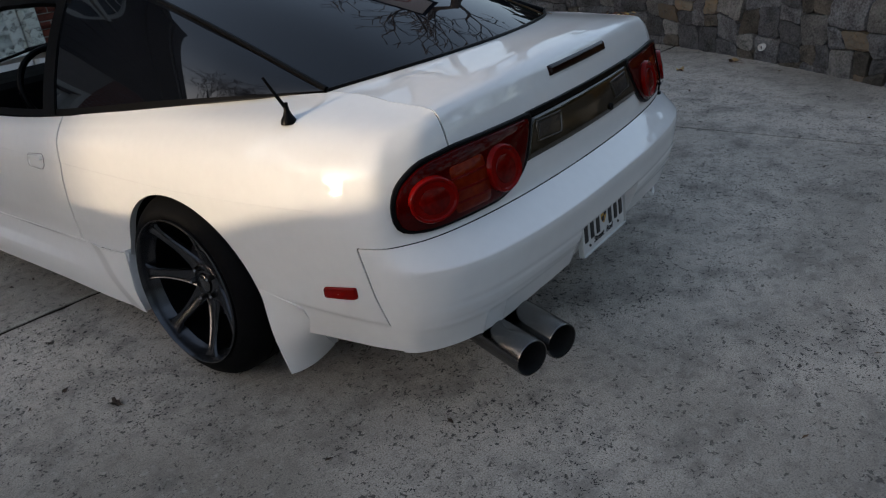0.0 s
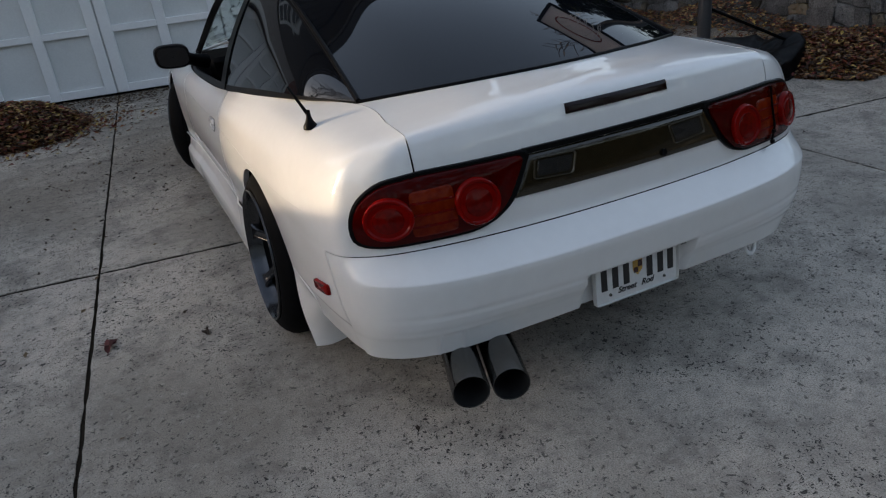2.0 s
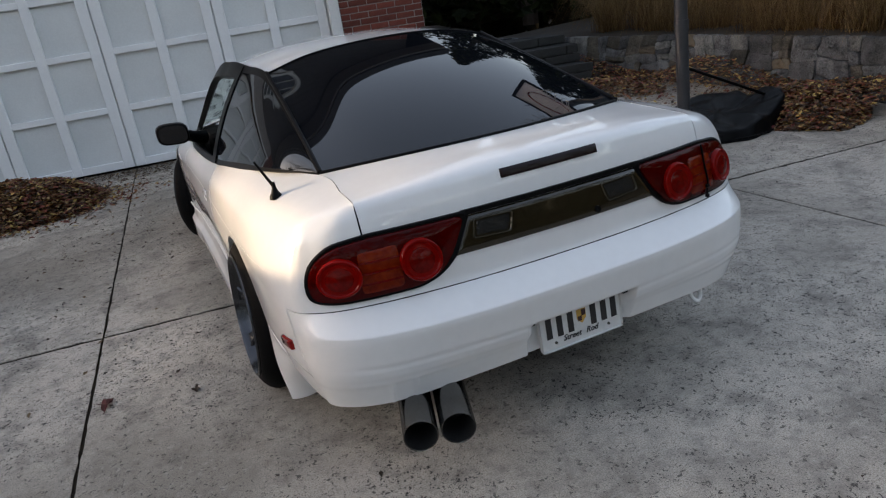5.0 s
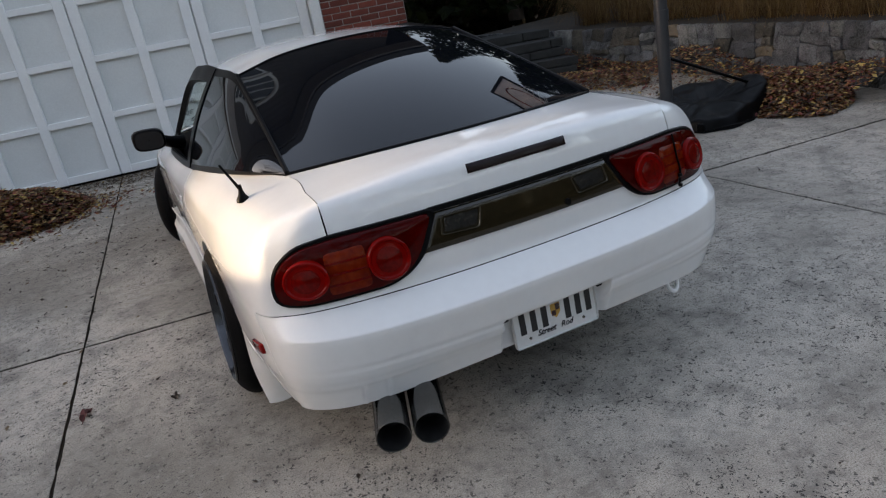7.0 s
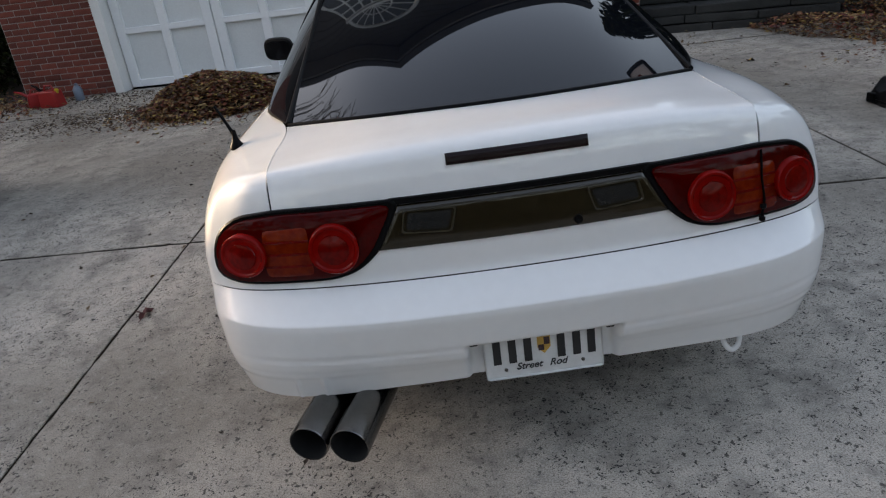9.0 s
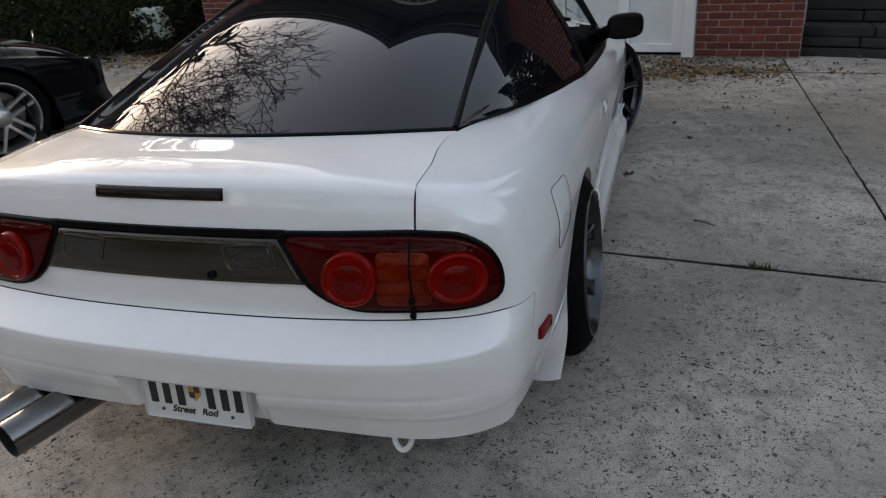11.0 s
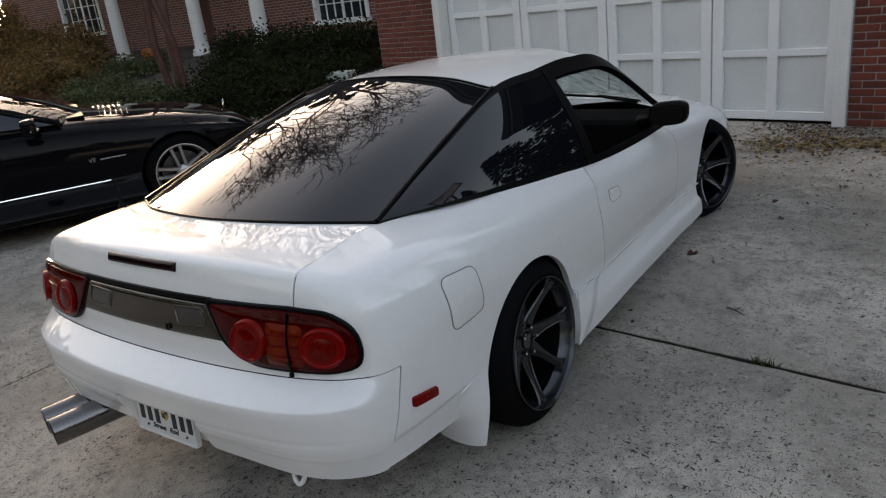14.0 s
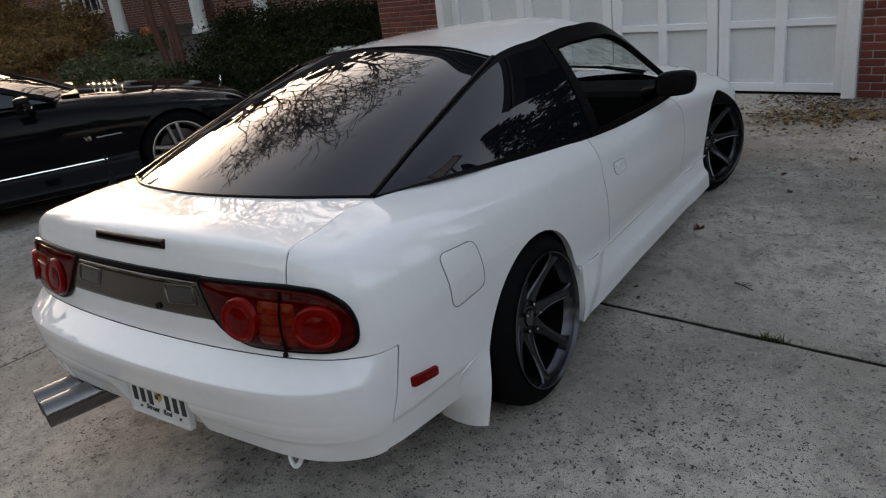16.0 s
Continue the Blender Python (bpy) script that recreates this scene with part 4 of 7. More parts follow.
for s in (1, -1):
    fill = [[hb[-1 if s > 0 else 0, j], tuple(body(s * u, 8.0)[()])] for j, u in zip(range(30), np.interp(hb[0, :, 1], (1.7, 2.45, 3.0, 3.16), (9, 10, 11, 12)))]
    panel("cowl_edge", grid_bm(fill))
    low = [(s * .586, -.447, .906), (s * .69, -.16, .889), (s * .738, .18, .855), (s * .777, .69, .800), (s * .788, 1.16, .773), (s * .788, 1.6, .767), (s * .715, 1.98, .80)]
    top = [(s * .586, -.447, .906), (s * .545, .011, 1.045), (s * .513, .45, 1.167), (s * .532, .8, 1.188), (s * .552, 1.1, 1.197), (s * .588, 1.44, 1.142), (s * .715, 1.98, .80)]

    def side_at(a, b):
        lo, hi = np.array(low, float), np.array(top, float)
        a, b = np.broadcast_arrays(np.asarray(a, float), np.asarray(b, float))
        e0 = np.vstack([2 * lo[0] - lo[1], lo, 2 * lo[-1] - lo[-2]])
        e1 = np.vstack([2 * hi[0] - hi[1], hi, 2 * hi[-1] - hi[-2]])
        i, w = spline_w(a, 7)
        p0 = sum(w[..., k, None] * e0[i + k] for k in range(4))
        p1 = sum(w[..., k, None] * e1[i + k] for k in range(4))
        bb = b[..., None]
        return p0 * (1 - bb) + p1 * bb + 4 * bb * (1 - bb) * np.array((s * .022, 0, .004)) * np.clip(a * (6 - a) / 5, 0, 1)[..., None]

    aa = np.linspace(0.04, 3.12, 54)
    panel("quarter_window", grid_bm(side_at(aa[None, :], np.linspace(0.045, 0.93, 14)[:, None])), GLASS_DARK, label="dark tinted quarter window")
    back = side_at(np.linspace(0.02, 3.16, 50)[None, :], np.linspace(0.0, 0.99, 14)[:, None]) - np.array((s * .01, 0, .006))
    part("window_backing", grid_bm(back), INTERIOR, car)
    bm = grid_bm(side_at(np.linspace(3.07, 3.24, 8)[None, :], np.linspace(0, 1, 20)[:, None]) + np.array((s * .005, 0, .001)))
    panel("pillar", bm, BLACK_TRIM, t=0.02)
    bm = grid_bm(side_at(np.linspace(0.0, 5.95, 110)[None, :], np.linspace(-0.012, 0.045, 4)[:, None]))
    panel("belt_moulding", bm, BLACK_TRIM, t=0.012)
    bm = grid_bm(side_at(np.linspace(0.0, 3.1, 70)[None, :], np.linspace(0.93, 1.005, 4)[:, None]))
    panel("drip_rail", bm, BLACK_TRIM, t=0.012)
    bm = grid_bm(side_at(np.linspace(3.0, 6.0, 60)[None, :], np.linspace(0.86, 1.01, 7)[:, None]))
    panel("door_frame", bm, BLACK_TRIM, t=0.03)
    part("window_seal", tube_bm(curve(glass_base, 40), 0.0055), BLACK_TRIM, car) if s > 0 else None
    part("window_seal", tube_bm(curve(top[:3], 30) + np.array((0, 0, .003)), 0.0085), BLACK_TRIM, car)
part("window_seal", tube_bm(curve(glass_top, 40), 0.005), BLACK_TRIM, car)

for a, b in (((-.52, 1.985, .832), (.02, 2.085, .868)), ((.06, 2.085, .868), (.56, 1.985, .832))):
    wp = part("wiper", tube_bm([a, tuple((np.array(a) + np.array(b)) / 2 + np.array((0, -.012, .014))), b], .007, 8), BLACK_TRIM, car, "black windscreen wiper")
    part("wiper_arm", tube_bm([tuple((np.array(a) + np.array(b)) / 2 + np.array((0, -.01, .02))), (b[0], b[1] + .05, b[2] + .0)], .006, 8), BLACK_TRIM, wp)

# cabin
bm = bmesh.new()
box(bm, -.72, .72, -.4, 1.95, .3, .36)
box(bm, -.76, -.74, .4, 1.95, .3, .76, .01)
box(bm, .74, .76, .4, 1.95, .3, .76, .01)
box(bm, -.55, .55, -.4, .25, .36, .78, .05, 2)
part("cabin_tub", bm, INTERIOR, car)
part("dashboard", box_bm(-.7, .7, 1.62, 2.0, .5, .80, .06, 3), INTERIOR, car)
for x in (-.36, .36):
    bm = box_bm(x - .24, x + .24, .7, 1.2, .36, .56, .06, 3)
    box(bm, x - .23, x + .23, .5, .68, .5, .98, .07, 3)
    bmesh.ops.rotate(bm, verts=bm.verts, cent=(x, .9, .5), matrix=Matrix.Rotation(radians(6), 3, "X"))
    part("seat", bm, INTERIOR, car)
bm = lathe_bm([(.185 + .014 * math.cos(a), .014 * math.sin(a)) for a in np.linspace(0, 2 * math.pi, 10)[:-1]], "y", 36, close=True)
bmesh.ops.transform(bm, verts=bm.verts, matrix=pose(-.36, 1.5, .74, -20, 0, 0))
part("steering_wheel", bm, BLACK_TRIM, car)

# ---- fittings laid on the shell ----
from mathutils.bvhtree import BVHTree

bm = bmesh.new()
for s in (1, -1):
    grid_bm(body(s * np.linspace(0, 9, 260)[None, :], np.linspace(0, 8, 120)[:, None]), bm)
grid_bm(hatch_at(np.linspace(-1, 1, 80)[None, :], np.linspace(0, 5, 60)[:, None]), bm)
bmesh.ops.recalc_face_normals(bm, faces=bm.faces)
SHELL = BVHTree.FromBMesh(bm)
bm.free()


def onto(p, d, h=0.0):
    """The place where a ray from p along d meets the shell, raised by h against the ray."""
    d = Vector(d).normalized()
    hit = SHELL.ray_cast(Vector(p), d)
    q = hit[0]
    if q is None:
        q = SHELL.find_nearest(Vector(p) + d * 1.2)[0]
    return q - d * h


def rear_at(x, z, h=0.0):
    d = (0, 1, 0) if abs(x) < 0.55 else (-math.copysign(min(0.9, (abs(x) - 0.55) * 4.0), x), 1, 0)
    d = Vector(d).normalized()
    near = Vector((x, -0.9 + max(0, abs(x) - .55) * 0.5, z))
    return onto(near - d * 1.0, d, h)


def dome(outline, at, heights, name, material, parent, label="", scales=None):
    """A lens: rings from the outline to its middle, raised by the heights given."""
    o = np.array(outline, float)
    c = o.mean(0)
    scales = scales or np.linspace(1, 0.02, len(heights))
    rows = [[at(*(c + (p - c) * k), h) for p in o] for k, h in zip(scales, heights)]
    ob = part(name, grid_bm(rows, close_v=True), material, parent, label)
    return outward(ob)


def rounded(points, r, n=5):
    """A closed outline with its corners rounded off."""
    out = []
    p = [Vector(q) for q in points]
    for i, q in enumerate(p):
        a, b = p[i - 1], p[(i + 1) % len(p)]
        ra = min(r, (a - q).length * .45)
        rb = min(r, (b - q).length * .45)
        s, e = q + (a - q).normalized() * ra, q + (b - q).normalized() * rb
        for t in np.linspace(0, 1, n):
            out.append(tuple((1 - t) ** 2 * s + 2 * t * (1 - t) * q + t * t * e))
    return out


def dense(points, step=0.012):
    out = []
    for i, p in enumerate(points):
        q = points[(i + 1) % len(points)]
        d = math.dist(p, q)
        for k in range(max(1, int(d / step))):
            t = k / max(1, int(d / step))
            out.append((p[0] + (q[0] - p[0]) * t, p[1] + (q[1] - p[1]) * t))
    return out


LAMP = [(.286, .803), (.60, .803), (.70, .79), (.757, .745), (.774, .69), (.765, .632), (.70, .618), (.47, .618), (.408, .636), (.349, .685)]
for s in (1, -1):
    out = dense([(s * a, b) for a, b in rounded(LAMP, .03, 4)])
    c = np.array(out).mean(0)
    lamp = dome(out, rear_at, (0.0, 0.008, 0.010, 0.008, 0.008, 0.008), "tail_lamp", BLACK_TRIM, car, "red and amber tail lamp in a black surround", (1.0, 0.995, 0.965, 0.945, 0.5, 0.03))
    inner = dense(rounded([(s * a, b) for a, b in ((.305, .793), (.60, .793), (.693, .78), (.747, .741), (.764, .69), (.755, .638), (.70, .626), (.473, .626), (.417, .642), (.367, .688))], .03, 4))
    dome(inner, rear_at, (0.006, 0.0125, 0.014, 0.014, 0.014), "lens", RED_DARK, lamp, "glossy dark red lens", (1.0, 0.985, 0.95, 0.5, 0.03))
    amber = dense([(s * a, b) for a, b in rounded([(.520, .762), (.630, .757), (.630, .640), (.520, .640)], .012, 3)])
    dome(amber, rear_at, (0.0135, 0.0148, 0.0150, 0.0150), "amber_lens", AMBER_LENS, lamp, "amber indicator lens", (1.0, 0.96, 0.5, 0.03))
    for z in (.668, .698, .728):
        bar = dense([(s * a, b) for a, b in rounded([(.520, z + .003), (.630, z + .003), (.630, z - .003), (.520, z - .003)], .002, 2)])
        dome(bar, rear_at, (0.0145, 0.0165, 0.0165), "lens_rib", RED_CORE, lamp, "", (1.0, 0.9, 0.03))
    for cx, cz, r in ((.462, .703, .062), (.678, .697, .055)):
        ring = [(s * (cx + r * math.cos(a)), cz + r * math.sin(a)) for a in np.linspace(0, 2 * math.pi, 37)[:-1]]
        dome(ring, rear_at, (0.012, 0.024, 0.027, 0.0265, 0.022, 0.0215, 0.024, 0.026), "round_lens", RED_LENS, lamp, "raised round red lens", (1.0, 0.985, 0.94, 0.86, 0.80, 0.72, 0.4, 0.02))
        core = [(s * (cx + .62 * r * math.cos(a)), cz + .62 * r * math.sin(a)) for a in np.linspace(0, 2 * math.pi, 31)[:-1]]
        dome(core, rear_at, (0.0205, 0.0245, 0.0262, 0.0272), "lens_core", RED_CORE, lamp, "", (1.0, 0.94, 0.6, 0.02))
    # side marker and its lens
    def side_on(y, z, h=0.0, s=s):
        return onto((s * 2, y, z), (-s, 0, 0), h)
    mk = dense(rounded([(-.695, .487), (-.585, .468), (-.583, .437), (-.693, .452)], .008, 4), .01)
    dome(mk, side_on, (0.0, 0.008, 0.010, 0.010), "side_marker", RED_LENS, car, "red side marker lens", (1.0, 0.96, 0.9, 0.03))
    # door handle: a shallow cup with a flap and a lock
    hd = dense(rounded([(.775, .672), (.90, .66), (.905, .615), (.80, .612), (.775, .63)], .015, 4), .012)
    handle = dome(hd, side_on, (0.0, 0.002, 0.003, -0.006, -0.008), "door_handle", WHITE_PAINT, car, "", (1.0, 0.98, 0.9, 0.82, 0.03))
    part("handle_gap", tube_bm([side_on(*q, 0.0012) for q in hd + hd[:1]], .0011, 6), GAP_GREY, handle)
    fl = dense(rounded([(.79, .668), (.895, .657), (.895, .64), (.79, .648)], .006, 3), .01)
    dome(fl, side_on, (-0.004, 0.008, 0.010, 0.010), "handle_flap", WHITE_PAINT, handle, "", (1.0, 0.95, 0.85, 0.03))
    lk = [(.795 + .009 * math.cos(a), .626 + .009 * math.sin(a)) for a in np.linspace(0, 2 * math.pi, 13)[:-1]]
    dome(lk, side_on, (-0.004, 0.003, 0.003), "lock", WHITE_PAINT, handle, "", (1.0, 0.9, 0.05))
    # body crease line along the flank
    part("crease", tube_bm([side_on(yy, 0.655 + 0.045 * max(0, -yy), -0.0012) for yy in np.linspace(-.60, 1.68, 60)], 0.0018, 6), WHITE_PAINT, car)

fuel = dense(rounded([(-.502, .768), (-.330, .755), (-.308, .60), (-.482, .592)], .034, 6), .012)
fuel_at = lambda y, z, h=0.0: onto((2, y, z), (-1, 0, 0), h)
part("fuel_flap_gap", tube_bm([fuel_at(*p, 0.0016) for p in fuel + fuel[:1]], 0.0009, 6), GAP_GREY, car)
dome(fuel, fuel_at, (0.0, 0.0022, 0.0028, 0.0028, 0.0028), "fuel_flap", WHITE_PAINT, car, "", (0.975, 0.97, 0.94, 0.5, 0.02))

# black gasket and the smoked garnish between the lamps
rows = [[rear_at(x, .8045, .0), rear_at(x, .8035, .007), rear_at(x, .7895, .0075), rear_at(x, .788, .0)] for x in np.linspace(-.315, .315, 50)]
outward(part("gasket", grid_bm(rows), BLACK_TRIM, car))
def strip(z0, z1, half, h, name, material, parent, label="", mid=0.0, nx=60, nz=8):
    """A raised panel across the tail between two heights; half gives its half width at a height."""
    rows = []
    for j, z in enumerate(np.concatenate([[z0, z0 + .001], np.linspace(z0 + .004, z1 - .004, nz), [z1 - .001, z1]])):
        w = half(z)
        lift = (0.0, .6, 1.0)[min(2, j, nz + 3 - j)]
        row = []
        for k, x in enumerate(np.concatenate([[-w, -w + .001], np.linspace(-w + .004, w - .004, nx), [w - .001, w]])):
            row.append(rear_at(mid + x, z, h * min(lift, (0.0, .6, 1.0)[min(2, k, nx + 3 - k)])))
        rows.append(row)
    return outward(part(name, grid_bm(rows), material, parent, label, angle=0))


garnish = strip(.682, .7865, lambda z: .296 + .060 * (.787 - z) / .105, 0.009, "garnish", SMOKED, car, "smoked olive-brown garnish panel")
for s in (1, -1):
    rv = dense(rounded([(s * .155, .770), (s * .285, .774), (s * .297, .720), (s * .172, .712)], .010, 4), .01)
    lamp = dome(rv, rear_at, (0.008, 0.012, 0.012, 0.008, 0.008), "reverse_lamp", SMOKED_RIM_HIGHLIGHT, garnish, "clear reversing lamp in the smoked panel", (1.0, 0.98, 0.93, 0.89, 0.03))
    rv2 = dense(rounded([(s * .166, .764), (s * .275, .767), (s * .284, .727), (s * .182, .721)], .006, 3), .01)
    dome(rv2, rear_at, (0.008, 0.0105, 0.0105), "lamp_glass", LAMP_GREY, lamp, "", (1.0, 0.96, 0.03))
ky = [(.13 + .011 * math.cos(a), .70 + .011 * math.sin(a)) for a in np.linspace(0, 2 * math.pi, 15)[:-1]]
dome(ky, rear_at, (0.008, 0.014, 0.014, 0.011), "key_lock", BLACK_TRIM, garnish, "", (1.0, 0.95, 0.6, 0.05))
strip(.865, .892, lambda z: .17, 0.007, "brake_lamp", BRAKE_DARK, car, "dark red high brake lamp", .002, 40, 5)
# a dark strap hangs over one lamp
rows = [[rear_at(.592 + .0018 * math.sin(z * 50), z, .016), rear_at(.592 + .0018 * math.sin(z * 50), z, .022), rear_at(.5945 + .0018 * math.sin(z * 50), z, .022), rear_at(.5945 + .0018 * math.sin(z * 50), z, .016)] for z in np.linspace(.79, .612, 16)]
strap = part("strap", grid_bm(rows), BLACK_TRIM, car, "thin dark strap over a tail lamp")
for z in (.652, .618):
    q = rear_at(.593, z, .020)
    part("buckle", box_bm(q.x - .007, q.x + .007, q.y - .005, q.y + .005, q.z - .006, q.z + .006, .002), BLACK_TRIM, strap)

# number plate in its recess
plate = part("number_plate", box_bm(-.1525, .1525, -.003, .003, -.076, .076, .012, 2), PLATE_WHITE, car, "white number plate with black characters as bars")
plate.matrix_basis = pose(.018, -.952, .372, -4, 0, 0)
for x0, x1 in ((-.130, -.110), (-.090, -.070), (-.050, -.030), (.036, .056), (.076, .096), (.114, .134)):
    part("character", box_bm(x0, x1, -.0055, -.003, -.034, .036), INK, plate, smooth=False)
bm = bmesh.new()
vs = [bm.verts.new(v) for v in ((-.015, -.0046, .03), (.019, -.0046, .03), (.019, -.0046, .0), (.002, -.0046, -.018), (-.015, -.0046, .0))]
bm.faces.new(vs)
r = bmesh.ops.extrude_face_region(bm, geom=bm.faces[:])
bmesh.ops.translate(bm, verts=[v for v in r["geom"] if isinstance(v, bmesh.types.BMVert)], vec=(0, .002, 0))
crest = part("crest", bm, CREST_GOLD, plate, "small red and gold crest", smooth=False)
part("crest_quarter", box_bm(.002, .017, -.006, -.0046, .008, .028), DARK_RED, crest, smooth=False)
part("crest_quarter", box_bm(-.013, .002, -.006, -.0046, -.008, .008), DARK_RED, crest, smooth=False)
for word, cx in (("Street", -.04), ("Rod", .035)):
    cu = bpy.data.curves.new("plate_text", "FONT")
    cu.body, cu.size, cu.extrude, cu.align_x = word, .027, .0006, "CENTER"
    cu.shear, cu.offset = .3, .0004
    cu.materials.append(INK)
    ob = new("plate_text", cu)
    ob.parent = plate
    ob.matrix_basis = pose(cx, -.0045, -.055, 90, 0, 0)
for x in (-.1, .1):
    bm = lathe_bm([(.0001, -.007), (.004, -.0065), (.005, -.003)], "y", 12)
    bmesh.ops.translate(bm, verts=bm.verts, vec=(x, 0, -.052))
    part("screw", bm, STEEL, plate)
for x in (-.158, .192):
    part("plate_lamp", box_bm(x - .012, x + .012, -.96, -.93, .402, .424, .004), BLACK_TRIM, car)

# twin exhaust tips
for x, y in ((-.601, -1.052), (-.497, -1.082)):
    d = Vector((.30, .95, .03)).normalized()
    e = Vector((x, y, .248))
    bm = lathe_bm([(.0455, .2), (.047, .01), (.048, .001), (.0500, 0.0), (.0510, .004), (.0510, .26), (.046, .31), (.03, .42)], "y", 40)
    q = d.to_track_quat("Y", "Z").to_matrix().to_4x4()
    tip = part("exhaust_tip", bm, STEEL, car, "polished steel exhaust tip")
    tip.matrix_basis = Matrix.Translation(e) @ q
    bm = lathe_bm([(.0454, .12), (.0460, .012), (.0476, .0016)], "y", 40)
    vs = [v for v in bm.verts if abs(v.co.y - .12) < 1e-4]
    bm.faces.new(vs)
    part("bore", bm, SOOT, tip, "sooty black bore")
bm = lathe_bm([(.02, 0), (.115, .0), (.125, .03), (.125, .45), (.1, .48), (.02, .48)], "y", 32)
bmesh.ops.transform(bm, verts=bm.verts, matrix=pose(-.46, -.76, .30, 0, 0, -12) @ Matrix.Diagonal((1, 1, .8, 1)))
part("silencer", bm, STEEL, car)
bm = tube_bm([(-.505, -.75, .26), (-.4, -.45, .28), (-.2, 0, .28), (0, .6, .24)], .03, 12)
part("exhaust_pipe", bm, STEEL, car)

# tow hook
hk = curve([(.516, -.86, .36), (.513, -.885, .30), (.517, -.90, .262), (.536, -.905, .245), (.555, -.90, .262), (.559, -.885, .30), (.556, -.86, .36)], 30)
part("tow_hook", tube_bm(hk, .0075, 10), WHITE_PAINT, car, "white painted tow hook")

# mud flaps
for s in (1, -1):
    f = curve([(.848, -.318, .395), (.852, -.335, .25), (.834, -.350, .104)], 16)
    m = curve([(.848, -.36, .39), (.838, -.41, .25), (.775, -.385, .098)], 16)
    b = curve([(.842, -.47, .37), (.80, -.47, .28), (.70, -.41, .150)], 16)
    t = np.linspace(0, 1, 14)[None, :, None]
    P = f[:, None] * (1 - t) ** 2 + 2 * t * (1 - t) * m[:, None] + t * t * b[:, None]
    P2 = np.stack([f, f - np.array((.09, -.004, 0)), f - np.array((.2, .0, -.0))], 1)
    for nm, Q in (("mud_flap", P), ("mud_flap", P2)):
        panel(nm, grid_bm(Q * np.array((s, 1, 1))), t=0.005)
    # guard at the skirt's end ahead of the wheel, with two rivets
    g = curve([(.872, .36, .385), (.880, .352, .27), (.876, .348, .152)], 14)
    P3 = np.stack([g, g - np.array((.06, .012, 0)), g - np.array((.2, .01, 0))], 1)
    panel("skirt_end", grid_bm(P3 * np.array((s, 1, 1))), t=0.005)
    for dz in (.36,):
        for k in (0, 1):
            bm = lathe_bm([(.0001, -.003), (.005, -.002), (.006, .004)], "y", 10)
            bmesh.ops.translate(bm, verts=bm.verts, vec=(s * (.845 - .018 * k), .358, dz))
            part("rivet", bm, BLACK_TRIM, car)

# stub aerial on the left shoulder
base = onto((-.742, -.457, 2), (0, 0, -1))
bm = lathe_bm([(.021, -.003), (.020, .006), (.012, .018), (.0075, .03), (.006, .05)], "z", 20)
tube_bm([(0, 0, .035), (-.017, .008, .072), (-.040, .016, .122)], [.0055, .0045, .0035], 10, bm)
aerial = part("aerial", bm, BLACK_TRIM, car, "short black rubber aerial")
aerial.matrix_basis = Matrix.Translation(base)

# door mirrors
for s in (1, -1):
    rows = []
    for k, (yy, w, h) in enumerate(((1.465, .0, .0), (1.465, .070, .046), (1.472, .080, .056), (1.50, .083, .060), (1.55, .074, .052), (1.585, .045, .034), (1.595, .0, .0))):
        rows.append([(s * (.888 + w * math.copysign(abs(math.cos(a)) ** .6, math.cos(a))), yy + .48 * w * math.copysign(abs(math.cos(a)) ** .6, math.cos(a)), .862 + h * math.copysign(abs(math.sin(a)) ** .6, math.sin(a))) for a in np.linspace(0, 2 * math.pi, 33)[:-1]])
    mirror = part("door_mirror", grid_bm(rows, close_v=True), BLACK_TRIM, car, "glossy black door mirror")
    part("mirror_arm", tube_bm([(s * .72, 1.57, .80), (s * .78, 1.54, .82), (s * .83, 1.53, .845)], [.04, .032, .03], 12), BLACK_TRIM, mirror)
    g = [[(s * (.888 + k * .070 * math.copysign(abs(math.cos(a)) ** .6, math.cos(a))), 1.4625 + .0336 * k * math.copysign(abs(math.cos(a)) ** .6, math.cos(a)), .862 + k * .046 * math.copysign(abs(math.sin(a)) ** .6, math.sin(a))) for a in np.linspace(0, 2 * math.pi, 25)[:-1]] for k in (1.0, .05)]
    part("mirror_dark_glass", grid_bm(g, close_v=True), MIRROR, mirror)


